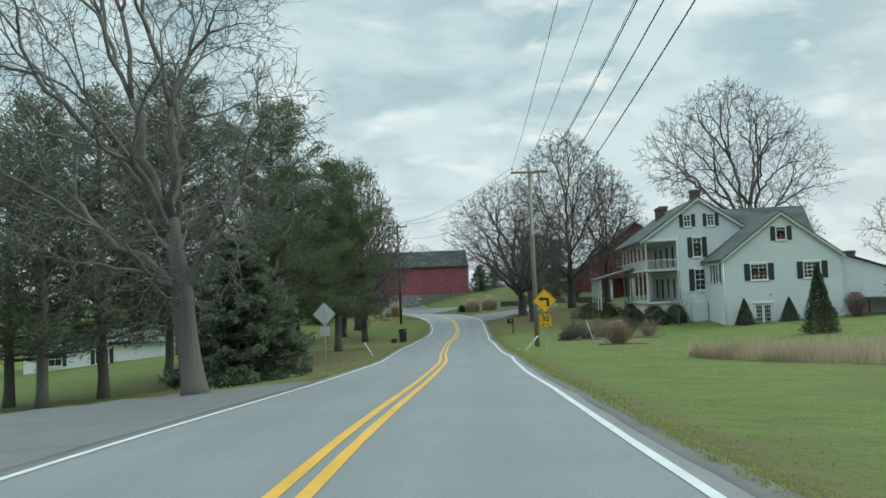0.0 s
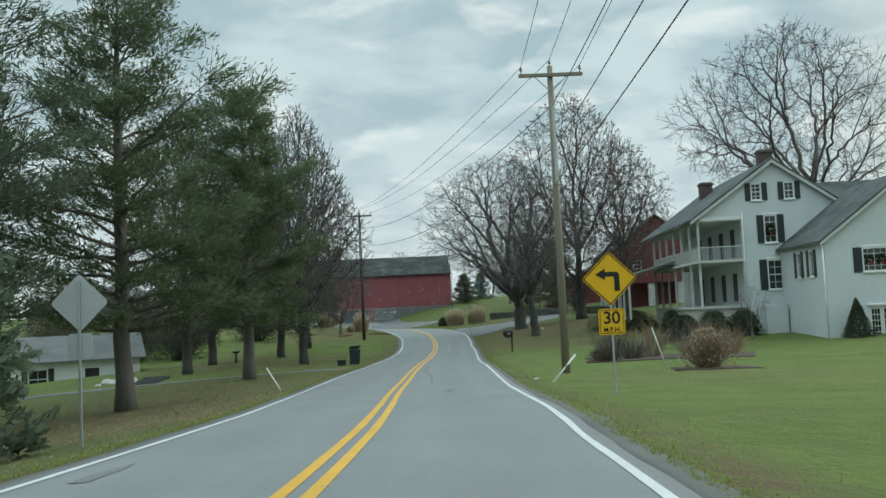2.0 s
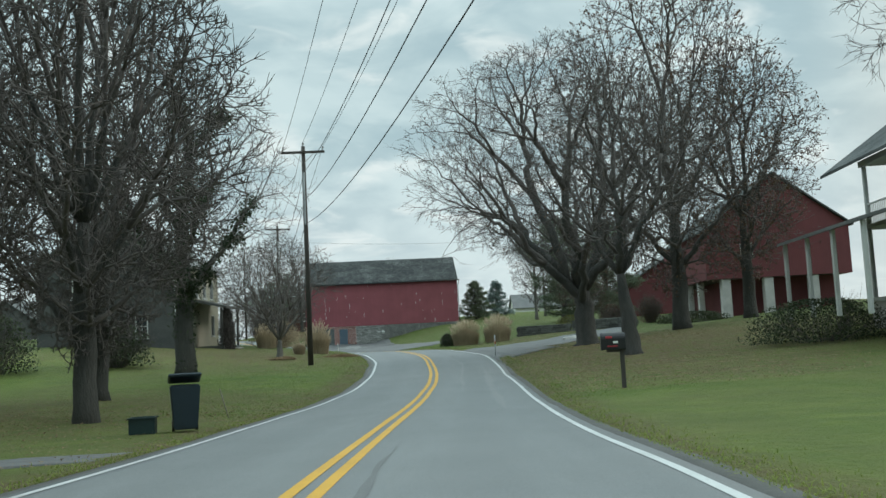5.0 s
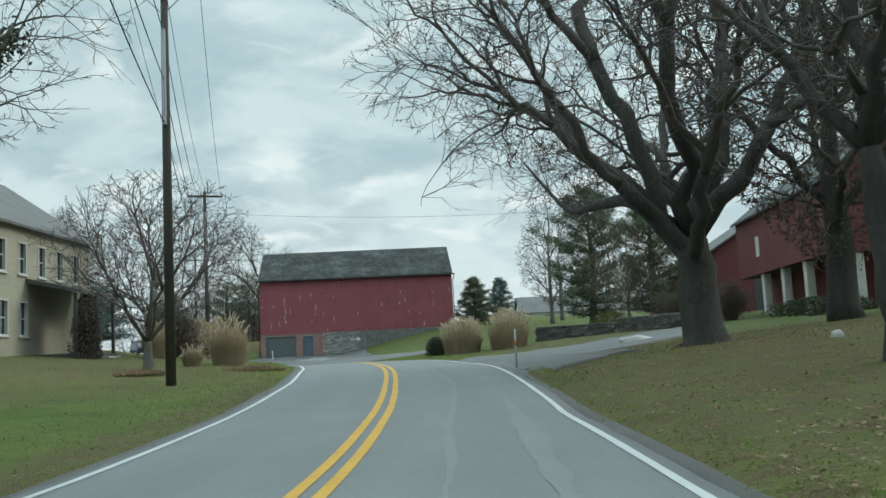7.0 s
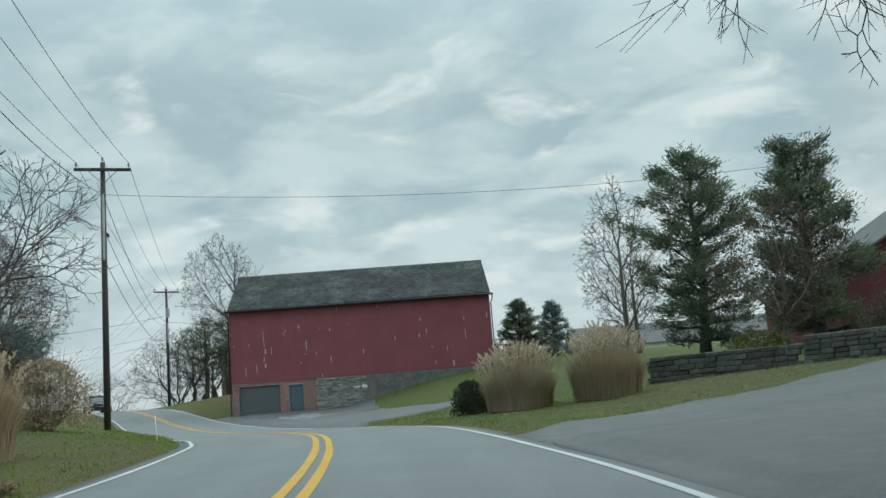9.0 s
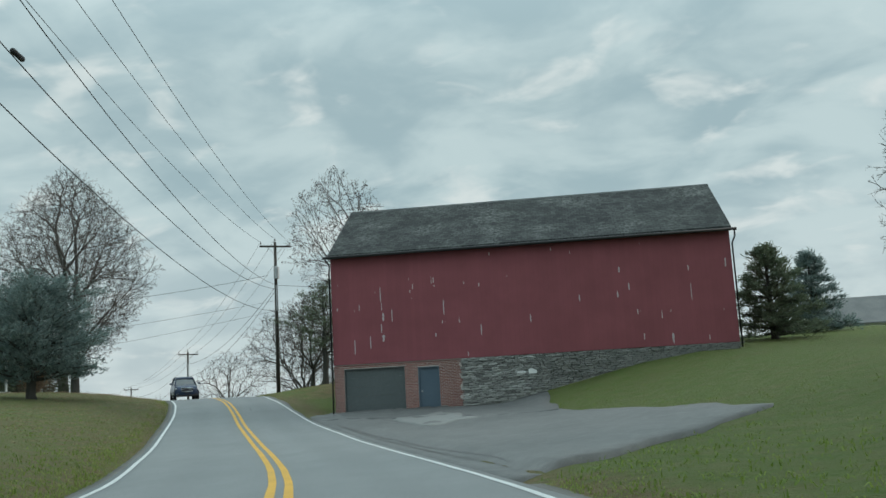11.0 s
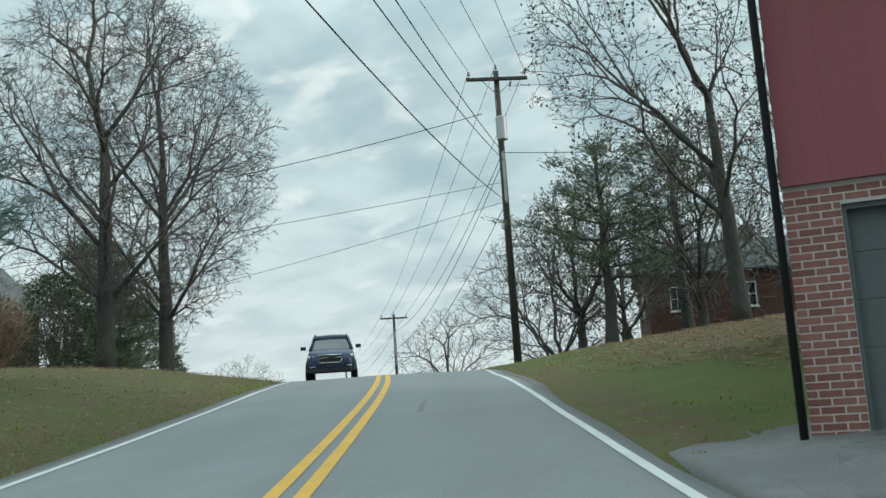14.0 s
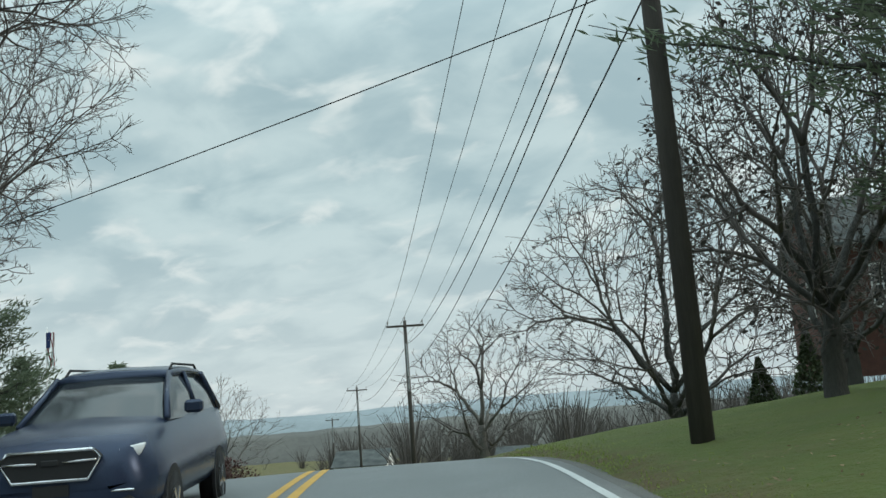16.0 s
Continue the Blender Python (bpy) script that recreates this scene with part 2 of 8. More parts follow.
def spline(points, step):
    """Catmull-Rom through the points, resampled at about even steps."""
    p = np.array(points, float)
    p = np.vstack([2 * p[0] - p[1], p, 2 * p[-1] - p[-2]])
    out = []
    for i in range(1, len(p) - 2):
        n = max(2, int(np.linalg.norm(p[i + 1] - p[i]) / step))
        for t in np.arange(n) / n:
            a, b, c, d = p[i - 1 : i + 3]
            out.append(0.5 * (2 * b + (c - a) * t + (2 * a - 5 * b + 4 * c - d) * t * t + (3 * b - a - 3 * c + d) * t**3))
    out.append(p[-2])
    return np.array(out)


CENTRE = spline(ROAD, 1.0)
AHEAD = np.gradient(CENTRE, axis=0)
AHEAD[:, 2] = 0
AHEAD /= np.linalg.norm(AHEAD, axis=1, keepdims=True)
RIGHT = np.stack([AHEAD[:, 1], -AHEAD[:, 0], 0 * AHEAD[:, 0]], 1)

# the painted edge lines wander: by y, metres left and right of the centre line
EDGE_LEFT = ((0, 3.10), (24, 3.15), (37, 3.08), (48, 2.97), (60, 3.14), (68, 3.22), (80, 3.15), (92, 3.18), (103, 2.90), (112, 2.90), (122, 2.95), (130, 3.24), (161, 3.20), (169, 3.42), (180, 3.34), (190, 3.1), (202, 3.0), (230, 3.05))
EDGE_RIGHT = ((0, 3.10), (22, 3.08), (31, 2.93), (40, 2.92), (46, 3.18), (54, 3.36), (63, 3.42), (70, 3.58), (78, 3.58), (90, 3.36), (101, 3.26), (109, 3.04), (118, 3.36), (126, 3.58), (136, 3.4), (157, 3.25), (176, 3.26), (182, 3.1), (190, 2.95), (200, 2.95), (206, 3.4), (212, 3.6))
SHOULDER_WIDE = ((0, 0.30), (50, 0.34), (64, 0.45), (84, 0.85), (100, 1.05), (118, 1.1), (124, 0.5), (140, 0.4), (186, -0.08), (190.5, -0.08), (196, 0.30))


def edge(y, side):
    """How far from the centre line the edge line runs at y, on the left (-1) or right (1)."""
    table = EDGE_RIGHT if side > 0 else EDGE_LEFT
    return float(np.interp(y, [p[0] for p in table], [p[1] for p in table]))


# how the land lies beside the road: by y along the road, heights over it at 4.2, 7, 12, 20, 40 and 90 m
SIDE_AT = (4.2, 7.0, 12.0, 20.0, 40.0, 90.0)
LAND_RIGHT = {
    -60: (-0.1, -0.2, -0.4, -0.6, -0.4, 0.5), 25: (-0.1, -0.25, -0.5, -0.7, -0.4, 0.5), 60: (-0.05, -0.1, -0.1, -0.3, 0.3, 1.2),
    85: (0.05, 0.1, 0.15, 0.3, 1.2, 2.0), 100: (0.15, 0.35, 0.6, 1.0, 2.0, 2.8), 115: (0.2, 0.65, 1.0, 1.5, 2.4, 3.0),
    127: (0.03, 0.2, 0.7, 1.4, 2.4, 3.0), 140: (0.05, 0.15, 0.5, 1.2, 2.4, 3.0), 150: (0.1, 0.35, 0.7, 1.4, 2.6, 3.0),
    162: (0.1, 0.25, 0.7, 2.0, 3.0, 3.2), 175: (0.05, 0.1, 0.45, 2.2, 3.2, 3.4), 184: (0.05, 0.12, 0.30, 2.6, 3.4, 3.6), 191: (0.05, 0.4, 1.2, 2.7, 3.4, 3.4),
    198: (0.1, 0.65, 1.2, 1.8, 2.3, 2.3), 210: (0.1, 0.5, 1.0, 1.3, 1.5, 1.3), 225: (0.1, 0.4, 0.7, 0.8, 0.5, -1.0), 250: (0.0, 0.1, 0.1, 0.0, -1.5, -3.5),
    300: (0.0, 0.0, 0.0, 0.0, -1.0, -3.0),
}
LAND_LEFT = {
    -60: (0.0, -0.1, -0.3, -0.8, -1.2, -1.0), 22: (0.0, -0.05, -0.35, -1.2, -2.2, -2.5), 45: (-0.1, -0.5, -1.2, -1.8, -2.6, -3.0), 64: (-0.1, -0.35, -0.9, -1.5, -2.8, -3.2),
    88: (0.0, 0.0, 0.12, 0.1, -1.3, -2.4), 107: (0.0, 0.05, 0.15, 0.1, -0.9, -1.0), 122: (0.05, 0.05, 0.35, 1.0, 1.6, 2.0), 136: (0.1, 0.3, 0.7, 1.6, 2.0, 2.0),
    150: (0.2, 0.6, 1.2, 1.8, 2.2, 2.2), 170: (0.3, 1.0, 1.6, 2.0, 2.6, 3.0), 190: (0.3, 0.9, 1.3, 1.5, 1.8, 2.0), 205: (0.15, 0.6, 1.0, 1.1, 1.3, 1.5),
    225: (0.1, 0.5, 1.2, 2.0, 2.4, 2.0), 236: (0.1, 0.4, 0.9, 1.3, 1.2, -0.5), 250: (0.1, 0.2, 0.3, 0.4, -0.8, -3.0), 300: (0.0, 0.0, -0.2, -0.5, -2.0, -4.0),
}


def land_table(table):
    keys = sorted(table)
    return np.array(keys, float), np.array([table[k] for k in keys], float)


LAND = {1: land_table(LAND_RIGHT), -1: land_table(LAND_LEFT)}


def rise(y, lat):
    """Height of the land over the road at the road's place y, lat metres to the right (negative: left)."""
    keys, rows = LAND[1 if lat > 0 else -1]
    row = [np.interp(y, keys, rows[:, k]) for k in range(len(SIDE_AT))]
    far = abs(lat)
    e = edge(y, 1 if lat > 0 else -1)
    h = np.interp(far, (0, e + 0.1, e + 0.5, *SIDE_AT), (-0.12, -0.10, 0.0, *row))
    if far > 3.7:
        h += 0.10 * noise.noise(Vector((y * 0.11, lat * 0.11, 0))) * min(1, (far - 3.7) / 4) + 0.025 * noise.noise(Vector((y * 0.6, lat * 0.6, 5))) * min(1, (far - 3.7) / 1.0)
    if 3.9 < far < 14 and 138 < y < 210:
        h += 0.05 * noise.noise(Vector((y * 1.3, lat * 1.3, 2))) + 0.03 * noise.noise(Vector((y * 2.9, lat * 2.9, 6)))
    if far > 90:
        h += 0.8 * noise.noise(Vector((y * 0.004, lat * 0.004, 9))) * min(1, (far - 90) / 300) - min(8.0, (far - 90) * 0.03)
    return float(h)


def beside(x, y):
    """Index of the nearest place of the road and the distance to its right."""
    d = CENTRE[:, :2] - (x, y)
    i = int(np.argmin((d * d).sum(1)))
    return i, float((np.array((x, y)) - CENTRE[i, :2]) @ RIGHT[i, :2])


def ground_z(x, y):
    i, lat = beside(x, y)
    return float(CENTRE[i, 2]) + rise(float(CENTRE[i, 1]), lat)


# ---------------------------------------------------------------- materials of the land
def make_grass():
    m, tree, b = material("lawn", 0.9)
    v = world_coords(tree)
    big = noise_fac(tree, v, 0.09, 4, 0.6, 0.35, 0.65)
    mid = noise_fac(tree, v, 0.9, 5, 0.65, 0.35, 0.68)
    fine = noise_fac(tree, world_coords(tree, (1, 1, 0.4)), 26, 4, 0.7, 0.25, 0.75)
    tuft = noise_fac(tree, v, 4.5, 4, 0.7, 0.35, 0.7)
    lump = noise_fac(tree, v, 1.6, 6, 0.72, 0.38, 0.64)
    green = mixed(tree, mid, (0.090, 0.165, 0.018), (0.165, 0.240, 0.036))
    green = mixed(tree, tuft, green, mixed(tree, 0.30, green, (0.28, 0.29, 0.08)))
    straw = mixed(tree, fine, (0.15, 0.14, 0.05), (0.24, 0.20, 0.09))
    lush = noise_fac(tree, v, 0.35, 4, 0.65, 0.42, 0.66)
    green = mixed(tree, lush, green, mixed(tree, 0.45, green, (0.05, 0.10, 0.012)))
    c = mixed(tree, big, green, mixed(tree, 0.45, green, straw))
    c = mixed(tree, fine, c, mixed(tree, 0.4, c, (0.04, 0.06, 0.015)))
    # brown leaf litter and bare soil in patches
    litter = noise_fac(tree, v, 0.25, 5, 0.62, 0.54, 0.66)
    speck = noise_fac(tree, v, 14, 3, 0.6, 0.42, 0.58)
    att = tree.nodes.new("ShaderNodeAttribute")
    att.attribute_name = "litter"
    much = tree.nodes.new("ShaderNodeMath")
    much.operation = "MULTIPLY"
    link(tree, att.outputs["Fac"], much.inputs[0])
    patchy = tree.nodes.new("ShaderNodeMapRange")
    patchy.inputs["To Min"].default_value, patchy.inputs["To Max"].default_value = 0.12, 1.0
    link(tree, noise_fac(tree, v, 1.7, 5, 0.7, 0.34, 0.6), patchy.inputs["Value"])
    link(tree, patchy.outputs["Result"], much.inputs[1])
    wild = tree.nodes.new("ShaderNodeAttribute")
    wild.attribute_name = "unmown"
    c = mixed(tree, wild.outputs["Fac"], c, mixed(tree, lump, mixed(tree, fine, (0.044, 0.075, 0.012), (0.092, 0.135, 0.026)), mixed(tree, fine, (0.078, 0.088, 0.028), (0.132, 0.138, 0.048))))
    brown = mixed(tree, fine, (0.085, 0.058, 0.030), (0.185, 0.130, 0.068))
    c = mixed(tree, much.outputs[0], c, brown)
    few = tree.nodes.new("ShaderNodeMath")
    few.operation = "MULTIPLY"
    link(tree, litter, few.inputs[0])
    link(tree, speck, few.inputs[1])
    half = tree.nodes.new("ShaderNodeMath")
    half.operation = "MULTIPLY"
    half.inputs[1].default_value = 0.35
    link(tree, few.outputs[0], half.inputs[0])
    c = mixed(tree, half.outputs[0], c, brown)
    link(tree, c, b.inputs["Base Color"])
    high = tree.nodes.new("ShaderNodeMath")
    high.operation = "MULTIPLY_ADD"
    high.inputs[1].default_value = 3.0
    link(tree, tuft, high.inputs[0])
    link(tree, fine, high.inputs[2])
    bump(tree, b, high.outputs[0], 0.8, 0.04)
    return m


def make_asphalt(name, a, d, wear=0.5, worn=(0.22, 0.225, 0.22), tracks=False):
    m, tree, b = material(name, 0.75)
    v = world_coords(tree)
    long = noise_fac(tree, v, 0.35, 4, 0.6)
    grain = noise_fac(tree, v, 55, 3, 0.7, 0.2, 0.8)
    blotch = noise_fac(tree, v, 2.2, 5, 0.7, 0.45, 0.75)
    c = mixed(tree, long, a, d)
    w = tree.nodes.new("ShaderNodeMath")
    w.operation = "MULTIPLY"
    w.inputs[1].default_value = wear
    link(tree, blotch, w.inputs[0])
    c = mixed(tree, w.outputs[0], c, worn)
    if tracks:
        # paler wheel tracks and a dark oily strip between them in each lane
        lane = tree.nodes.new("ShaderNodeAttribute")
        lane.attribute_name = "across"
        away = tree.nodes.new("ShaderNodeMath")
        away.operation = "PINGPONG"
        away.inputs[1].default_value = 0.85
        link(tree, lane.outputs["Fac"], away.inputs[0])
        tone = tree.nodes.new("ShaderNodeMapRange")
        tone.interpolation_type = "SMOOTHSTEP"
        tone.inputs["From Min"].default_value, tone.inputs["From Max"].default_value = 0.1, 0.75
        tone.inputs["To Max"].default_value = 0.5
        link(tree, away.outputs[0], tone.inputs["Value"])
        streaky = noise_fac(tree, world_coords(tree, (1.0, 0.12, 1.0)), 2.2, 4, 0.6, 0.3, 0.7)
        both_ = tree.nodes.new("ShaderNodeMath")
        both_.operation = "MULTIPLY"
        link(tree, tone.outputs["Result"], both_.inputs[0])
        link(tree, streaky, both_.inputs[1])
        c = mixed(tree, both_.outputs[0], mixed(tree, 0.22, c, (0.09, 0.10, 0.105)), mixed(tree, 0.55, c, (0.26, 0.28, 0.285)))
    c = mixed(tree, grain, mixed(tree, 0.45, c, (0.03, 0.03, 0.032)), mixed(tree, 0.2, c, (0.42, 0.42, 0.40)))
    link(tree, c, b.inputs["Base Color"])
    bump(tree, b, grain, 0.5, 0.006)
    return m


def make_paint(name, a, chipped, rough=0.6):
    m, tree, b = material(name, rough)
    v = world_coords(tree)
    chip = noise_fac(tree, v, 9, 6, 0.75, 0.60, 0.68)
    dirt = noise_fac(tree, v, 1.1, 4, 0.6)
    c = mixed(tree, dirt, a, tuple(x * 0.82 for x in a))
    c = mixed(tree, chip, c, chipped)
    link(tree, c, b.inputs["Base Color"])
    return m


GRASS = make_grass()
ASPHALT = make_asphalt("asphalt", (0.178, 0.195, 0.202), (0.222, 0.240, 0.246), 0.3, tracks=True)
PATCH = make_asphalt("asphalt_patch", (0.082, 0.086, 0.089), (0.115, 0.119, 0.121), 0.3)
TAR = surface("tar", (0.02, 0.02, 0.021), (0.04, 0.04, 0.041), 3, 40, 0.45, place="World")
SHOULDER = make_asphalt("gravel_shoulder", (0.065, 0.062, 0.056), (0.11, 0.105, 0.092), 0.45, (0.16, 0.15, 0.13))
SHOULDER_PALE = make_asphalt("pale_repair", (0.20, 0.205, 0.20), (0.25, 0.255, 0.25), 0.3)
DRIVE = make_asphalt("old_driveway", (0.082, 0.086, 0.088), (0.123, 0.126, 0.126), 0.5)
YELLOW = make_paint("yellow_line", (0.62, 0.34, 0.035), (0.22, 0.19, 0.13))
WHITE_LINE = make_paint("white_line", (0.56, 0.575, 0.57), (0.26, 0.27, 0.27))


# ---------------------------------------------------------------- ground and road
LITTER = [((6.5, 116.0), 16.0, 0.95), ((-14.0, 128.0), 14.0, 0.9), ((-20.0, 176.0), 10.0, 0.0), ((-27.0, 172.0), 10.0, 0.45), ((-30.0, 205.0), 9.0, 0.2), ((-12.0, 62.0), 12.0, 0.85), ((-8.5, 55.0), 8.0, 0.85), ((-12.5, 72.0), 9.0, 0.8), ((-13.0, 98.0), 10.0, 0.7),
          ((-9.0, 90.0), 9.0, 0.5), ((-9.0, 46.0), 9.0, 0.4), ((5.0, 146.0), 7.0, 0.6), ((5.0, 122.0), 8.0, 1.0), ((6.5, 108.0), 11.0, 1.0), ((7.0, 99.0), 6.0, 0.8), ((-24.6, 204.0), 6.5, 1.0), ((-24.0, 201.0), 5.0, 1.6), ((-20.5, 197.5), 4.5, 1.6), ((-27.0, 209.0), 6.0, 0.9),
          ((-25.0, 174.0), 9.0, 0.7), ((-32.0, 186.0), 9.0, 0.75), ((-39.5, 197.0), 9.0, 0.8), ((-47.0, 208.0), 10.0, 1.0)]


FORECOURT = [(-7.6, 157.0), (-22.6, 187.4), (-14.6, 189.0), (-3.5, 169.5)]
FARM_DRIVE = [(0.6, 121.5), (-1.9, 137.5), (12.0, 148.0), (11.0, 137.0)]
PULL_OFF = [(-1.9, 3.0), (-2.2, 31.0), (-8.0, 25.0), (-12.0, 5.0)]


def paved(x, y):
    """Whether a place lies under one of the drives."""
    i, lat = beside(x, y)
    along = CENTRE[i, 1]
    if 3.3 < lat < 6.0 and (157.5 < along < 186.0 or 122.0 < along < 136.5) or -5.5 < lat < -3.2 and 4 < along < 30:
        return True
    for quad in (FORECOURT, FARM_DRIVE, PULL_OFF):
        signs = [(bx - ax) * (y - ay) - (by - ay) * (x - ax) for (ax, ay), (bx, by) in zip(quad, quad[1:] + quad[:1])]
        if all(v > 0 for v in signs) or all(v < 0 for v in signs):
            return True
    return False


def build_ground():
    cols = [0.0, 2.0, 3.2, 3.45, 3.7, 4.0, 4.4, 4.9, 5.5, 6.2, 7, 8, 9, 10.5, 12, 14, 16, 18.5, 21, 24, 28, 33, 39, 46, 55, 66, 80, 100, 130, 180, 260, 400, 700, 1300, 2600]
    lats = [-c for c in cols[:0:-1]] + cols
    # places along the road, and far beyond both of its ends
    last = len(CENTRE) - 1
    rows = [(CENTRE[0] - AHEAD[0] * d, 0) for d in (2600, 900, 300, 120, 50)]
    rows += [(CENTRE[i], i) for i in range(0, last + 1, 1) if CENTRE[i, 1] < 235 or i % 6 == 0]
    rows += [(CENTRE[last] + AHEAD[last] * d, last) for d in (40, 120, 300, 900, 2600)]
    mean = np.array((0.966, 0.259, 0.0))
    verts, shade, wild = [], [], []
    for place, i in rows:
        for lat in lats:
            near = max(-46.0, min(46.0, lat))
            p = place + RIGHT[i] * near + mean * (lat - near)
            z = float(place[2]) + rise(float(place[1]), lat) - (0.09 if 3.2 < abs(lat) < 30 and place[1] < 195 and paved(p[0], p[1]) else 0.0)
            if abs(lat) > 180:
                z = z * max(0.0, 1 - (abs(lat) - 180) / 1200) - 6 * min(1, (abs(lat) - 180) / 1200)
            verts.append((float(p[0]), float(p[1]), z))
            w = 0.0
            for (cx, cy), r, much in LITTER:
                w = max(w, much * max(0.0, 1 - ((p[0] - cx) ** 2 + (p[1] - cy) ** 2) / (r * r)))
            if abs(lat) > 60:
                w = max(w, min(0.9, (abs(lat) - 60) / 60) * (1.0 if place[1] > 150 else 0.5))
            if place[1] > 240:
                w = max(w, min(0.85, (place[1] - 240) / 40))
            if -8.0 < lat < -3.4 and 138 < place[1] < 206:
                w = max(w, 0.75 * min(1.0, (8.0 + lat) / 3.0))
            if 3.3 < abs(lat) < 4.9:
                w = max(w, 0.95 if abs(lat) < 4.2 else 0.55)
            shade.append(w)
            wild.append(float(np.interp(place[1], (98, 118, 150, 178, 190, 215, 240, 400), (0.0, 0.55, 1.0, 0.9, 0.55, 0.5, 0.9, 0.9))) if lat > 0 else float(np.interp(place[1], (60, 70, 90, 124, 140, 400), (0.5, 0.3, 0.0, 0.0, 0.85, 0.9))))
    n = len(lats)
    faces = [(a * n + b, a * n + b + 1, (a + 1) * n + b + 1, (a + 1) * n + b) for a in range(len(rows) - 1) for b in range(n - 1)]
    ob = mesh_object("ground", verts, faces, GRASS, None, True)
    ob.data.attributes.new("litter", "FLOAT", "POINT").data.foreach_set("value", shade)
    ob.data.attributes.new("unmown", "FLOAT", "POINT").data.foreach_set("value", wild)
    return tagged(ob, "green winter lawn and verge with brown leaf litter", "ground", kind="structure")


def ribbon(name, inner, outer, up, mat, y0=-60.0, y1=340.0, wobble=0.0, parent=None, thick=0.0, step=1):
    """A strip along the road between two distances to the right of its centre."""
    idx = [i for i in range(0, len(CENTRE), step) if y0 <= CENTRE[i, 1] <= y1]
    verts, faces, lats = [], [], []
    inner_at, outer_at = (f if callable(f) else (lambda y, f=f: f) for f in (inner, outer))
    count = 17 if outer_at(0) - inner_at(0) > 3 else 2
    for i in idx:
        low, high = inner_at(CENTRE[i, 1]), outer_at(CENTRE[i, 1])
        for k in range(count):
            lat = low + (high - low) * k / (count - 1)
            if wobble and k in (0, count - 1):
                lat += wobble * noise.noise(Vector((i * 0.35, k * 3.3, count))) + 0.5 * wobble * noise.noise(Vector((i * 1.7, k * 3.3, count + 5)))
            p = CENTRE[i] + RIGHT[i] * lat
            lats.append(abs(lat))
            verts.append((float(p[0]), float(p[1]), float(p[2]) + up - 0.012 * abs(lat)))
    n = count
    faces = [(a * n + b, a * n + b + 1, (a + 1) * n + b + 1, (a + 1) * n + b) for a in range(len(idx) - 1) for b in range(n - 1)]
    if thick:
        m = len(verts)
        verts += [(x, y, z - thick) for x, y, z in verts]
        lats += lats
        for a in range(len(idx) - 1):
            faces.append((a * n, (a + 1) * n, (a + 1) * n + m, a * n + m))
            faces.append((a * n + n - 1 + m, (a + 1) * n + n - 1 + m, (a + 1) * n + n - 1, a * n + n - 1))
    ob = mesh_object(name, verts, faces, mat, parent, True)
    ob.data.attributes.new("across", "FLOAT", "POINT").data.foreach_set("value", lats)
    return ob


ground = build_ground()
road = tagged(ribbon("road", lambda y: -edge(y, -1) - 0.2, lambda y: edge(y, 1) + 0.24, 0.05, ASPHALT, -60, 520, 0.07, None, 0.14), "grey worn two-lane asphalt road over a rise", "road", kind="structure")
ribbon("centre_line", -0.20, -0.065, 0.056, YELLOW, -60, 500, 0.012, road)
ribbon("centre_line", 0.065, 0.20, 0.056, YELLOW, -60, 500, 0.012, road)
ribbon("edge_line", lambda y: -edge(y, -1) - 0.055, lambda y: -edge(y, -1) + 0.055, 0.056, WHITE_LINE, -60, 500, 0.015, road)
ribbon("edge_line", lambda y: edge(y, 1) - 0.055, lambda y: edge(y, 1) + 0.055, 0.056, WHITE_LINE, -60, 500, 0.015, road)
for low, high in ((-60, 119.5), (137, 157), (190.5, 300)):
    tagged(ribbon("shoulder", lambda y: edge(y, 1) + 0.14, lambda y: edge(y, 1) + 0.24 + float(np.interp(y, [p[0] for p in SHOULDER_WIDE], [p[1] for p in SHOULDER_WIDE])), 0.042, SHOULDER, low, high, 0.14, None, 0.3), "dark crumbling gravel shoulder beside the road", "shoulder", kind="structure")
tagged(ribbon("shoulder", lambda y: -edge(y, -1) - 0.42, lambda y: -edge(y, -1) - 0.1, 0.040, SHOULDER, -60, 300, 0.12, None, 0.3), "narrow crumbling gravel shoulder beside the road", "shoulder", kind="structure")


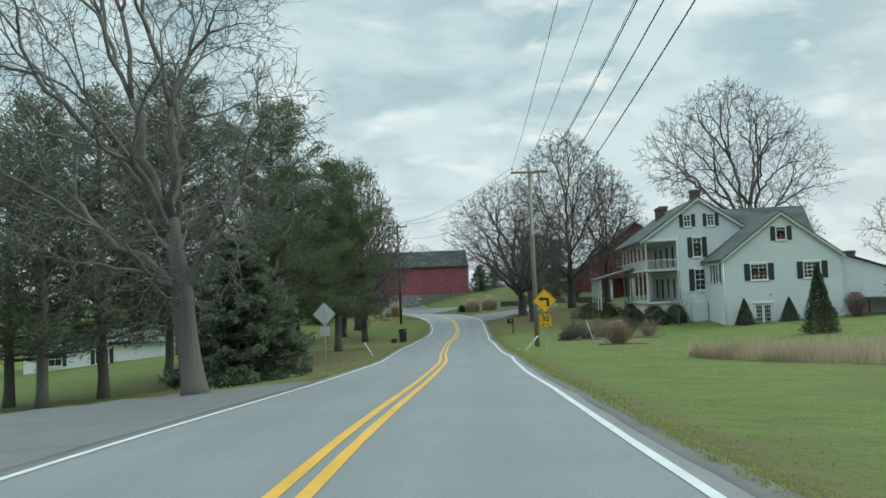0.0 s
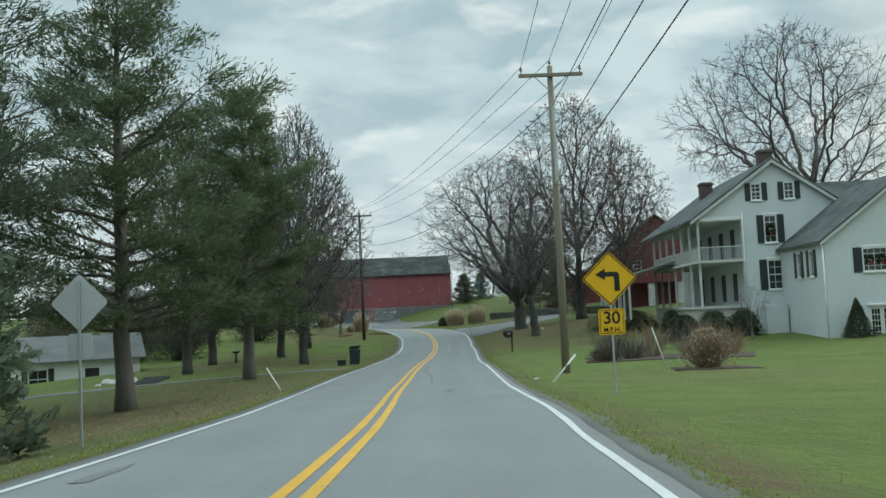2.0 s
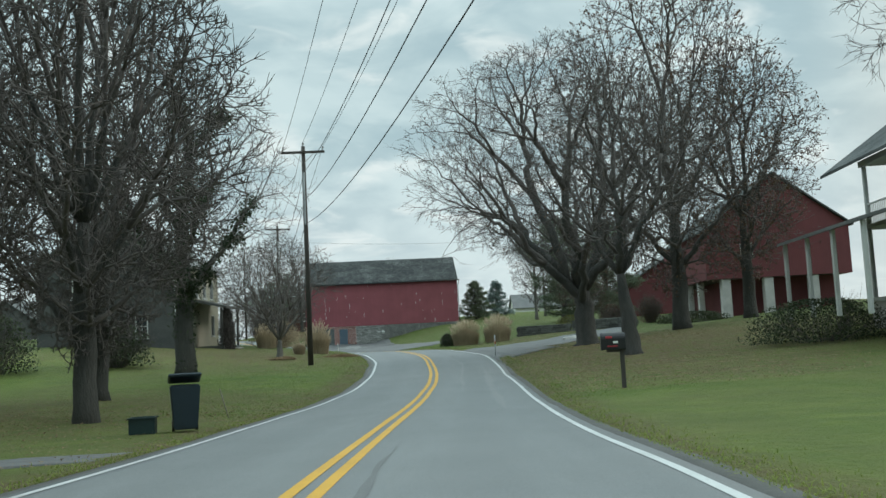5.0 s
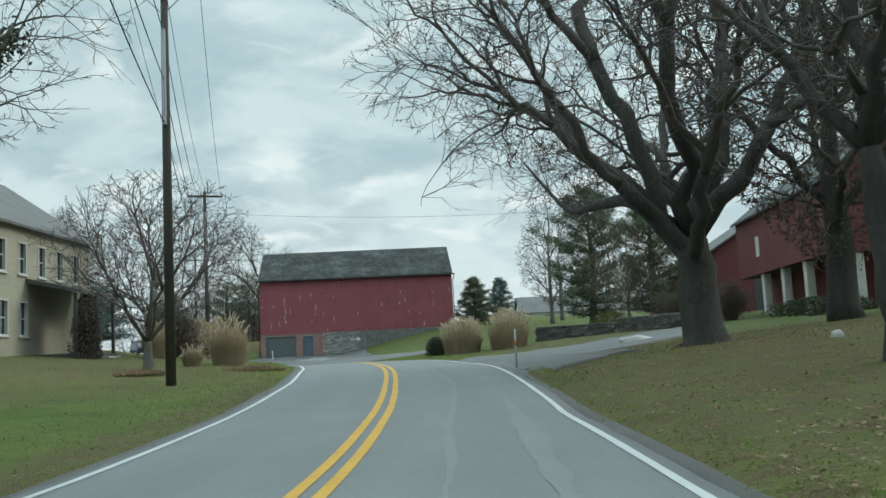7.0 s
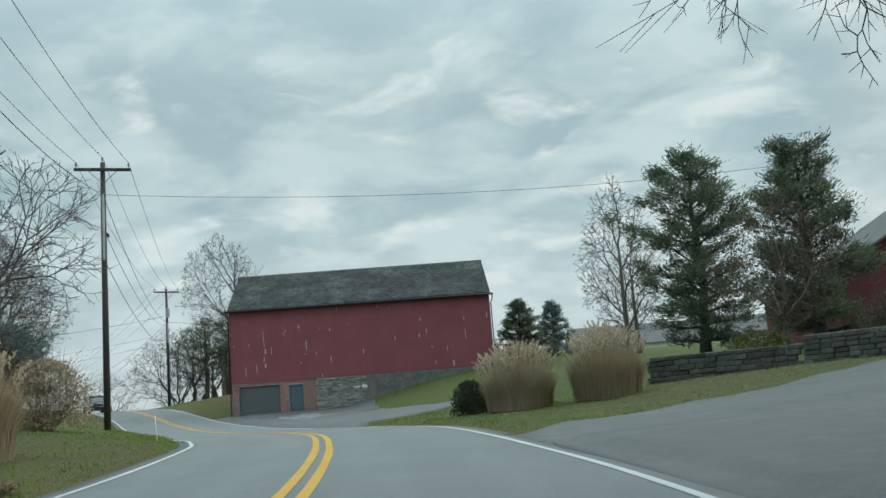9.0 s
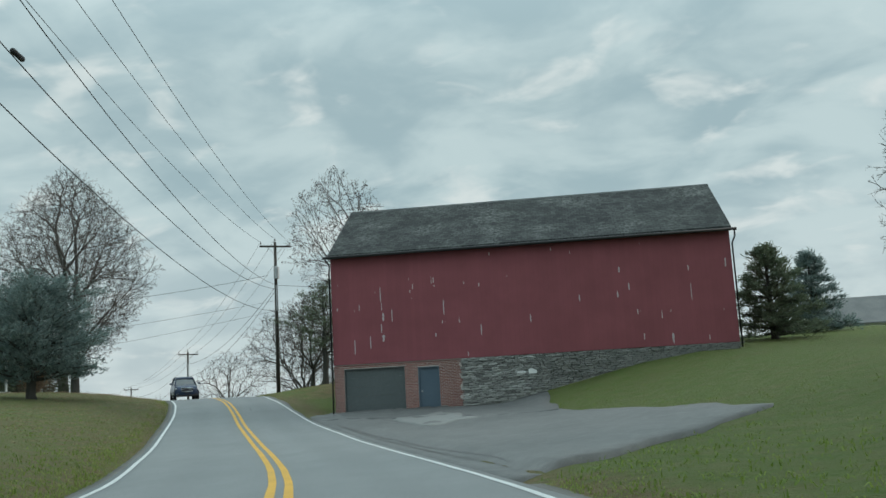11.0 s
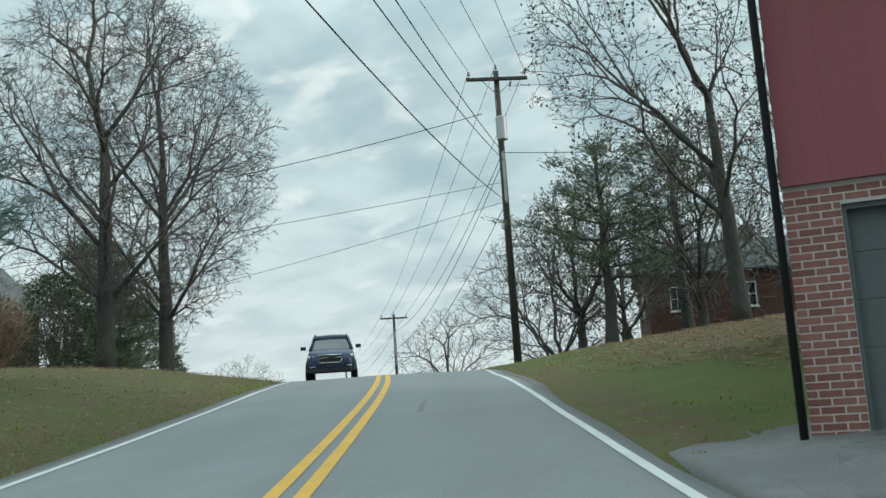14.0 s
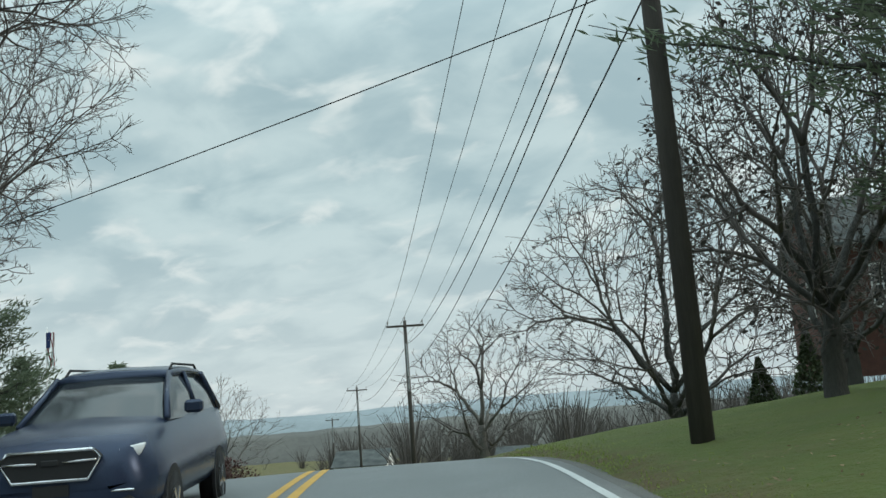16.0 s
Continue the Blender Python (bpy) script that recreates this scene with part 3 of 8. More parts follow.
def apron(name, label, corners, mat, lift=0.03, cells=10, along=0.0):
    """A paved patch draped over the land between four corners."""
    a, b, c, d = (np.array(p, float) for p in corners)
    verts, faces = [], []
    for i in range(cells + 1):
        for j in range(cells + 1):
            u, v = i / cells, j / cells
            p = (1 - u) * ((1 - v) * a + v * d) + u * ((1 - v) * b + v * c)
            if along:
                # the first side keeps to the edge of the road
                y = a[1] + (b[1] - a[1]) * u
                e = int(np.argmin(np.abs(CENTRE[:, 1] - y)))
                p = p + ((CENTRE[e] + RIGHT[e] * along)[:2] - ((1 - u) * a + u * b)) * (1 - v)
            if i in (0, cells) or j == cells or (j == 0 and not along):
                p = p + 0.22 * np.array((noise.noise(Vector((p[0] * 0.5, p[1] * 0.5, 1))), noise.noise(Vector((p[0] * 0.5, p[1] * 0.5, 7)))))
            k, lat = beside(*p)
            z = ground_z(*p) + lift
            if abs(lat) < 4.3:
                z = float(CENTRE[k, 2]) + (0.046 if abs(lat) > 3.5 else 0.01) - 0.012 * abs(lat)
            verts.append((float(p[0]), float(p[1]), z))
    n = cells + 1
    faces = [(i * n + j, i * n + j + 1, (i + 1) * n + j + 1, (i + 1) * n + j) for i in range(cells) for j in range(cells)]
    m = len(verts)
    verts += [(x, y, z - 0.25) for x, y, z in verts]
    rim = [i * n for i in range(n)] + [cells * n + j for j in range(1, n)] + [i * n + cells for i in range(cells - 1, -1, -1)] + [j for j in range(cells - 1, 0, -1)]
    faces += [(rim[i], rim[(i + 1) % len(rim)], rim[(i + 1) % len(rim)] + m, rim[i] + m) for i in range(len(rim))]
    return tagged(mesh_object(name, verts, faces, mat, None, True), label, name.replace("_", " "), kind="structure")


apron("driveway", "worn grey asphalt forecourt before the barn garage", FORECOURT, DRIVE, 0.04, 24, 3.46)
apron("driveway", "dark newer asphalt strip along the garage", [(-21.9, 185.6), (-22.0, 188.1), (-12.0, 189.2), (-10.5, 181.5)], PATCH, 0.055, 14)
apron("driveway", "pale square asphalt repair in the forecourt", [(-18.0, 183.4), (-16.4, 186.0), (-13.8, 181.8), (-15.3, 179.2)], SHOULDER_PALE, 0.07, 8)
apron("driveway", "grey asphalt drive leading up to the farmyard", FARM_DRIVE, DRIVE, 0.04, 18, 3.46)
apron("driveway", "dark patched asphalt at the mouth of the farm drive", [(0.5, 117.5), (-1.7, 134.5), (2.6, 134.0), (4.6, 122.0)], PATCH, 0.055, 14, 3.75)
apron("driveway", "gravel pull-off beside the road", PULL_OFF, DRIVE, 0.04, 14, -3.28)
apron("driveway", "narrow pale drive across the lawn", [(-4.9, 82.6), (-4.9, 84.0), (-22.0, 77.5), (-22.0, 76.5)], DRIVE, 0.04, 8)


# ---------------------------------------------------------------- materials of the buildings
def make_boards(name, a, d, pitch, chips, axis=0, chip_low=0.66):
    """Painted boards: joints at the pitch along one axis, paint flaked in upright streaks."""
    m, tree, b = material(name, 0.75)
    v = coords(tree)
    sep = tree.nodes.new("ShaderNodeSeparateXYZ")
    link(tree, v, sep.inputs[0])
    along = tree.nodes.new("ShaderNodeMath")
    along.operation = "MULTIPLY"
    along.inputs[1].default_value = 1 / pitch
    link(tree, sep.outputs[axis], along.inputs[0])
    fl = tree.nodes.new("ShaderNodeMath")
    fl.operation = "FLOOR"
    link(tree, along.outputs[0], fl.inputs[0])
    fr = tree.nodes.new("ShaderNodeMath")
    fr.operation = "FRACT"
    link(tree, along.outputs[0], fr.inputs[0])
    rnd = tree.nodes.new("ShaderNodeTexWhiteNoise")
    rnd.noise_dimensions = "1D"
    link(tree, fl.outputs[0], rnd.inputs["W"])
    cloudy = noise_fac(tree, v, 0.5, 5, 0.6)
    c = mixed(tree, cloudy, a, d)
    c = mixed(tree, rnd.outputs["Value"], c, mixed(tree, 0.10, c, tuple(x * 0.6 for x in a)))
    # flakes run down narrow strips of a board and gather in places
    strip = tree.nodes.new("ShaderNodeMath")
    strip.operation = "SNAP"
    strip.inputs[1].default_value = 0.035
    link(tree, sep.outputs[axis], strip.inputs[0])
    spread_ = tree.nodes.new("ShaderNodeMath")
    spread_.operation = "MULTIPLY"
    spread_.inputs[1].default_value = 173.1
    link(tree, strip.outputs[0], spread_.inputs[0])
    down = tree.nodes.new("ShaderNodeMath")
    down.operation = "MULTIPLY"
    down.inputs[1].default_value = 0.9
    link(tree, sep.outputs[2 if axis != 2 else 0], down.inputs[0])
    where = tree.nodes.new("ShaderNodeCombineXYZ")
    link(tree, spread_.outputs[0], where.inputs[0])
    link(tree, down.outputs[0], where.inputs[2])
    flake = noise_fac(tree, where.outputs[0], 1.0, 2, 0.5, 0.0, 1.0)
    gather = noise_fac(tree, v, 0.55, 2, 0.5, 0.2, 0.8)
    total = tree.nodes.new("ShaderNodeMath")
    total.operation = "MULTIPLY_ADD"
    total.inputs[1].default_value = 0.22
    link(tree, gather, total.inputs[0])
    link(tree, flake, total.inputs[2])
    edge = tree.nodes.new("ShaderNodeMapRange")
    edge.inputs["From Min"].default_value, edge.inputs["From Max"].default_value = chip_low + 0.185, chip_low + 0.20
    link(tree, total.outputs[0], edge.inputs["Value"])
    streak = edge.outputs["Result"]
    c = mixed(tree, streak, c, chips)
    gap = tree.nodes.new("ShaderNodeMapRange")
    gap.inputs["From Min"].default_value, gap.inputs["From Max"].default_value = 0.0, 0.07
    link(tree, fr.outputs[0], gap.inputs["Value"])
    c = mixed(tree, gap.outputs["Result"], mixed(tree, 0.16, c, (0.02, 0.012, 0.012)), c)
    link(tree, c, b.inputs["Base Color"])
    bump(tree, b, gap.outputs["Result"], 0.15, 0.006)
    return m


RED = make_boards("red_barn_boards", (0.215, 0.062, 0.074), (0.262, 0.078, 0.092), 0.22, (0.55, 0.50, 0.49))
RED_OLD = make_boards("old_dark_red_boards", (0.135, 0.040, 0.044), (0.175, 0.052, 0.056), 0.25, (0.4, 0.28, 0.26), 0, 0.72)
RED_FADED = make_boards("faded_red_boards", (0.11, 0.032, 0.035), (0.155, 0.046, 0.047), 0.25, (0.4, 0.28, 0.26), 1, 0.70)
SIDING = make_boards("cream_siding", (0.30, 0.29, 0.225), (0.39, 0.37, 0.29), 0.16, (0.35, 0.33, 0.26), 2, 0.8)
WHITE_SIDING = make_boards("white_siding", (0.74, 0.75, 0.74), (0.80, 0.81, 0.80), 0.13, (0.5, 0.5, 0.5), 2, 0.85)
ROOF = surface("slate_roof", (0.045, 0.052, 0.053), (0.135, 0.145, 0.140), 0.55, 7, 0.8, stretch=(1, 1, 2.5), relief=0.5, depth=0.03)
ROOF_GREY = surface("grey_shingles", (0.115, 0.12, 0.12), (0.18, 0.18, 0.176), 0.7, 14, 0.85, relief=0.5, depth=0.02)


def make_slates(name, course=0.24, width=0.30):
    """Weathered slates in courses along x, with pale lichen in patches."""
    m, tree, b = material(name, 0.9)
    b.inputs["Specular IOR Level"].default_value = 0.2
    v = coords(tree)
    t = tree.nodes.new("ShaderNodeTexBrick")
    link(tree, v, t.inputs["Vector"])
    t.inputs["Scale"].default_value = 1.0
    t.inputs["Brick Width"].default_value, t.inputs["Row Height"].default_value = width, course
    t.inputs["Mortar Size"].default_value, t.inputs["Mortar Smooth"].default_value = 0.012, 0.3
    t.inputs["Color1"].default_value, t.inputs["Color2"].default_value = (0.026, 0.029, 0.030, 1), (0.055, 0.060, 0.060, 1)
    t.inputs["Mortar"].default_value = (0.010, 0.011, 0.011, 1)
    worn = noise_fac(tree, v, 0.45, 5, 0.68, 0.46, 0.66)
    speck = noise_fac(tree, v, 6.0, 5, 0.7, 0.42, 0.62)
    lichen = tree.nodes.new("ShaderNodeMath")
    lichen.operation = "MULTIPLY"
    link(tree, worn, lichen.inputs[0])
    link(tree, speck, lichen.inputs[1])
    c = mixed(tree, lichen.outputs[0], t.outputs["Color"], (0.14, 0.15, 0.142))
    c = mixed(tree, noise_fac(tree, v, 0.2, 3, 0.5, 0.4, 0.65), c, mixed(tree, 0.35, c, (0.03, 0.035, 0.032)))
    link(tree, c, b.inputs["Base Color"])
    bump(tree, b, t.outputs["Fac"], -0.5, 0.012)
    return m


SLATES = make_slates("weathered_slates")
STUCCO = surface("white_stucco", (0.56, 0.60, 0.61), (0.63, 0.665, 0.67), 0.6, 18, 0.9, relief=0.25, depth=0.01)
TRIM = plain("white_trim", (0.72, 0.73, 0.72), 0.55)
TRIM_GREY = plain("grey_trim", (0.48, 0.49, 0.47), 0.6)
SHUTTER = plain("dark_shutter", (0.035, 0.042, 0.042), 0.6)
# weathered boards; on the cream house's gable this tone stands in for shade
GREY_BOARD = surface("dark_weathered_shaded_boards", (0.062, 0.066, 0.064), (0.105, 0.106, 0.10), 0.8, 15, 0.85)
BRICK = surface("brick", (0.20, 0.085, 0.075), (0.32, 0.14, 0.115), 3.0, 40, 0.85, relief=0.4, depth=0.004, spread=0.25)
CHIMNEY = surface("sooty_brick", (0.085, 0.066, 0.058), (0.135, 0.10, 0.088), 3.0, 14, 0.9, relief=0.5)
BRICK_DARK = surface("dark_brick", (0.10, 0.047, 0.040), (0.15, 0.070, 0.056), 3.0, 25, 0.85, spread=0.2)
MORTAR = surface("mortar", (0.44, 0.39, 0.36), (0.54, 0.49, 0.455), 2.0, 30, 0.95)
STONE = surface("field_stone", (0.24, 0.245, 0.235), (0.44, 0.435, 0.41), 1.8, 14, 0.9, relief=0.6, depth=0.02, spread=0.38)
STONE_DARK = surface("dark_wall_stone", (0.07, 0.075, 0.07), (0.15, 0.15, 0.135), 1.8, 14, 0.9, relief=0.6, depth=0.02, spread=0.35)
STONE_WHITE = surface("whitewashed_stone", (0.46, 0.45, 0.43), (0.62, 0.60, 0.57), 1.5, 12, 0.9, relief=0.6, depth=0.03)
GARAGE = surface("grey_green_garage_door", (0.095, 0.112, 0.115), (0.115, 0.132, 0.136), 0.8, 12, 0.5, relief=0.05)
DOOR_BLUE = surface("grey_blue_steel_door", (0.085, 0.125, 0.165), (0.10, 0.14, 0.18), 0.8, 12, 0.4, relief=0.04)
STEEL = plain("galvanised_steel", (0.42, 0.44, 0.45), 0.45, 0.7)
IRON = plain("black_iron", (0.025, 0.026, 0.028), 0.5, 0.3)
FLAKE = surface("flaked_bare_wood", (0.42, 0.37, 0.38), (0.56, 0.51, 0.52), 3.0, 25, 0.9, stretch=(6, 6, 1))
CONCRETE = surface("concrete", (0.33, 0.33, 0.31), (0.43, 0.42, 0.40), 1.2, 20, 0.9)


def make_glass():
    m, tree, b = material("window_glass", 0.08)
    b.inputs["Base Color"].default_value = (0.02, 0.025, 0.028, 1)
    b.inputs["Specular IOR Level"].default_value = 0.7
    return m


GLASS = make_glass()


# ---------------------------------------------------------------- pieces of buildings
def gable_roof(parent, x0, x1, y0, y1, eave, ridge, over, thick, mat, along="y", label="", name="roof", lift=0.0):
    """Two roof slabs whose ridge runs along the axis; walls stand at x0..x1, y0..y1."""
    made = []
    if along == "y":
        mid, slope = (x0 + x1) / 2, (ridge - eave) / ((x1 - x0) / 2)
        for side in (-1, 1):
            edge = x0 - over if side < 0 else x1 + over
            low = ridge - slope * abs(edge - mid)
            bm = extruded([(mid, ridge + lift), (edge, low + lift), (edge, low + thick + lift), (mid, ridge + thick + lift)], y1 - y0 + 2 * over, "y")
            bmesh.ops.translate(bm, verts=bm.verts, vec=(0, y0 - over, 0))
            made.append(part(name, bm, mat, parent, label))
    else:
        mid, slope = (y0 + y1) / 2, (ridge - eave) / ((y1 - y0) / 2)
        for side in (-1, 1):
            edge = y0 - over if side < 0 else y1 + over
            low = ridge - slope * abs(edge - mid)
            bm = extruded([(mid, ridge + lift), (edge, low + lift), (edge, low + thick + lift), (mid, ridge + thick + lift)], x1 - x0 + 2 * over, "x")
            bmesh.ops.translate(bm, verts=bm.verts, vec=(x0 - over, 0, 0))
            made.append(part(name, bm, mat, parent, label))
    return made


def wall_with_holes(axis, at, thick, outline_z, a0, a1, holes, top=None):
    """A wall slab along x (axis 'y' at y=at) or along y (axis 'x' at x=at), from a0 to a1, with rectangular holes (a, b, z0, z1).
    top(a): height of the wall's top there."""
    z0, z1 = outline_z
    cuts = sorted({a0, a1, *[h[0] for h in holes], *[h[1] for h in holes], *([(a0 + a1) / 2] if top else [])})
    cuts = [c for c in cuts if a0 <= c <= a1]
    bm = bmesh.new()

    def block(p, q, zl, zp, zq):
        pts = [(p, zl), (q, zl), (q, zq), (p, zp)]
        put = (lambda a, z, d: (a, at + d, z)) if axis == "y" else (lambda a, z, d: (at + d, a, z))
        lo = [bm.verts.new(put(a, z, 0)) for a, z in pts]
        hi = [bm.verts.new(put(a, z, thick)) for a, z in pts]
        bm.faces.new(lo)
        bm.faces.new(hi[::-1])
        for i in range(4):
            bm.faces.new((lo[i], lo[(i + 1) % 4], hi[(i + 1) % 4], hi[i]))

    for p, q in zip(cuts, cuts[1:]):
        tp, tq = (top(p), top(q)) if top else (z1, z1)
        inside = sorted((h[2], h[3]) for h in holes if h[0] <= p + 1e-6 and h[1] >= q - 1e-6)
        low = z0
        for h0, h1 in inside:
            if h0 > low:
                block(p, q, low, h0, h0)
            low = h1
        block(p, q, low, tp, tq)
    bmesh.ops.remove_doubles(bm, verts=bm.verts, dist=1e-4)
    return bm


def window(parent, axis, at, a0, a1, z0, z1, face=-1, cols=2, rows=4, shutters=0.0, frame_mat=None, deep=0.12, shutter_mat=None, hood=False):
    """A sash window in a hole: glass set back, frame, muntins, sill and shutters. face: the way that it looks along its axis."""
    frame_mat = frame_mat or TRIM
    w = new("window")
    w.parent = parent

    def slab(name, p, q, zl, zh, d0, d1, mat, label="", bevel=0.0):
        lo, hi = sorted((at + face * d0, at + face * d1))
        bm = boxed(p, q, lo, hi, zl, zh, bevel=bevel) if axis == "y" else boxed(lo, hi, p, q, zl, zh, bevel=bevel)
        return part(name, bm, mat, w, label)

    slab("pane", a0 + 0.03, a1 - 0.03, z0 + 0.03, z1 - 0.03, -deep - 0.02, -deep, GLASS)
    f = 0.07
    bm = bmesh.new()
    lo, hi = sorted((at + face * -deep, at + face * 0.03))

    def bar(p, q, zl, zh, l=lo, h=hi):
        box(bm, *((p, q, l, h) if axis == "y" else (l, h, p, q)), zl, zh)

    bar(a0, a0 + f, z0, z1)
    bar(a1 - f, a1, z0, z1)
    bar(a0 + f, a1 - f, z1 - f, z1)
    bar(a0 + f, a1 - f, z0, z0 + f)
    part("frame", bm, frame_mat, w)
    bm = bmesh.new()
    ml, mh = sorted((at + face * -deep, at + face * (-deep + 0.035)))
    for k in range(1, cols):
        c = a0 + (a1 - a0) * k / cols
        bar(c - 0.014, c + 0.014, z0 + f, z1 - f, ml, mh)
    for k in range(1, rows):
        c = z0 + (z1 - z0) * k / rows
        t = 0.03 if 2 * k == rows else 0.014
        bar(a0 + f, a1 - f, c - t, c + t, ml, mh)
    part("muntins", bm, frame_mat, w)
    slab("sill", a0 - 0.08, a1 + 0.08, z0 - 0.09, z0, -0.05, 0.1, frame_mat, bevel=0.015)
    if hood:
        slab("lintel", a0 - 0.1, a1 + 0.1, z1, z1 + 0.16, -0.02, 0.06, frame_mat, bevel=0.02)
    if shutters:
        for p, q in ((a0 - shutters - 0.03, a0 - 0.03), (a1 + 0.03, a1 + shutters + 0.03)):
            s = slab("shutter", p, q, z0 - 0.03, z1 + 0.03, 0.005, 0.05, shutter_mat or SHUTTER, "dark louvred shutter", 0.008)
            bm = bmesh.new()
            n = int((z1 - z0) / 0.09)
            sl, sh = sorted((at + face * 0.05, at + face * 0.066))
            for k in range(n):
                z = z0 + 0.06 + k * (z1 - z0 - 0.1) / n
                box(bm, *((p + 0.05, q - 0.05, sl, sh) if axis == "y" else (sl, sh, p + 0.05, q - 0.05)), z, z + 0.055)
            part("louvre", bm, shutter_mat or SHUTTER, s)
    return w


def chimney(parent, x, y, z0, z1, w, d, mat):
    c = part("chimney", boxed(x - w / 2, x + w / 2, y - d / 2, y + d / 2, z0, z1, bevel=0.02), mat, parent, "brick chimney with a corbelled top")
    part("cap", boxed(x - w / 2 - 0.08, x + w / 2 + 0.08, y - d / 2 - 0.08, y + d / 2 + 0.08, z1 - 0.25, z1 - 0.08, bevel=0.02), mat, c)
    return c


# ---------------------------------------------------------------- red barn with the garage, on the bend
def barn_by_road():
    b = thing("red_barn", "long red board barn with slate roof and stone and brick base", "barn", pose(-22.32, 188.2, 0, 0, 0, 6.5))
    L, D = 19.5, 10.9
    base, eave, ridge = 1.26, 6.72, 9.85
    zb = -1.9
    # boarded walls above the masonry
    part("front_wall", wall_with_holes("y", 0.0, 0.22, (base, eave), 0, L, []), RED, b, "dark red boards with flaked paint streaks")
    part("back_wall", boxed(0, L, D - 0.22, D, base, eave), RED, b)
    for x in (0.0, L - 0.22):
        part("gable_wall", wall_with_holes("x", x, 0.22, (base, eave), 0.22, D - 0.22, [], lambda a: eave + (ridge - eave) * (1 - abs(a - D / 2) / (D / 2)) - 0.05), RED, b)
    # bare wood where the paint has flaked off in streaks: along the wall, foot, length, width
    flakes = ((2.45, 4.24, 0.77, 0.06), (2.49, 3.81, 0.42, 0.05), (2.53, 3.3, 0.42, 0.11), (2.44, 2.72, 0.46, 0.06), (2.48, 2.29, 0.33, 0.15), (1.08, 1.72, 0.79, 0.05), (1.87, 1.96, 0.64, 0.06),
              (1.37, 3.88, 0.31, 0.05), (3.0, 3.25, 0.62, 0.05), (5.58, 3.42, 0.75, 0.07), (5.13, 2.36, 0.21, 0.06), (7.37, 2.3, 0.56, 0.06), (6.67, 1.33, 0.24, 0.06), (9.78, 2.79, 0.4, 0.08),
              (0.24, 3.93, 0.14, 0.07), (14.16, 4.89, 0.28, 0.09), (14.57, 4.01, 0.35, 0.08), (14.0, 3.69, 0.32, 0.09), (16.42, 1.34, 0.52, 0.11), (17.47, 3.31, 0.86, 0.05), (19.16, 4.8, 0.46, 0.08), (12.19, 3.63, 0.35, 0.08))
    rag = random.Random(7)
    for x, z, h, w in flakes:
        # a ragged sliver, narrow at both ends
        n = 7
        edge = [(x + w * rag.uniform(0.0, 0.25) + (w * 0.3 if k in (0, n) else 0), z + h * k / n) for k in range(n + 1)]
        edge += [(x + w * rag.uniform(0.7, 1.0) - (w * 0.3 if k in (0, n) else 0), z + h * k / n) for k in range(n, -1, -1)]
        bm = extruded(edge, 0.007, "y")
        bmesh.ops.translate(bm, verts=bm.verts, vec=(0, -0.003, 0))
        part("bare_streak", bm, FLAKE, b)
    roof = gable_roof(b, 0.18, L - 0.18, 0, D, eave, ridge, 0.26, 0.16, SLATES, "x", "mottled dark slate roof")
    part("ridge_cap", extruded([(D / 2 - 0.16, ridge + 0.08), (D / 2, ridge + 0.2), (D / 2 + 0.16, ridge + 0.08)], L + 0.16, "x"), ROOF, b).location.x = -0.08
    g = tubes("gutter", [([(-0.3, -0.36, eave - 0.13), (L + 0.3, -0.36, eave - 0.16)], [0.075, 0.075], 8)], IRON, b)
    tagged(g, "dark hanging gutter")
    tubes("downpipe", [([(-0.2, -0.36, eave - 0.15), (0.0, -0.2, eave - 0.55), (-0.06, -0.1, eave - 0.9), (-0.06, -0.1, zb + 0.3)], [0.04] * 4, 8)], IRON, b)
    tubes("downpipe", [([(L + 0.2, -0.36, eave - 0.15), (L + 0.2, -0.3, eave - 0.5), (L + 0.08, -0.1, eave - 0.8), (L + 0.08, -0.1, 1.0)], [0.04] * 4, 8)], IRON, b)
    # masonry below: brick round the garage, stone beyond
    brick_end, x0, x1 = 6.35, 0.5, 3.52
    door0, door1 = 4.17, 5.22
    gtop, dtop, floor = 1.04, 0.95, -1.2
    mort = part("brick_wall", wall_with_holes("y", 0.06, 0.3, (zb, base), 0, brick_end, [(x0, x1, zb, gtop), (door0, door1, zb, dtop)]), MORTAR, b, "orange-red brick wall round the garage door")
    part("end_wall", boxed(0, 0.3, 0.36, D, zb, base), BRICK, b)
    stone = part("stone_wall", boxed(brick_end, L, 0.1, 0.5, zb, base - 0.02), STONE_DARK, b, "grey rubble stone wall under the boards")
    part("end_wall", boxed(L - 0.4, L, 0.5, D, zb, base), STONE, b)
    part("back_base", boxed(0.3, L - 0.4, D - 0.4, D, zb, base), STONE, b)
    # sectional garage door
    gd = new("garage_door")
    gd.parent = b
    tagged(gd, "closed grey-green sectional garage door")
    n, h = 5, (gtop - floor) / 5
    for k in range(n):
        bm = boxed(x0, x1, 0.2, 0.25, floor + k * h + 0.001, floor + (k + 1) * h - 0.001, bevel=0.003)
        part("section", bm, GARAGE, gd)
    part("frame", boxed(x0 - 0.002, x0 + 0.04, 0.1, 0.2, floor, gtop), GARAGE, gd)
    part("frame", boxed(x1 - 0.04, x1 + 0.002, 0.1, 0.2, floor, gtop), GARAGE, gd)
    part("frame", boxed(x0 + 0.04, x1 - 0.04, 0.1, 0.2, gtop - 0.05, gtop), GARAGE, gd)
    part("sill", boxed(x0 - 0.05, x1 + 0.05, -0.05, 0.28, floor - 0.6, floor), CONCRETE, gd)
    d = new("door")
    d.parent = b
    tagged(d, "closed grey-blue steel door with white threshold")
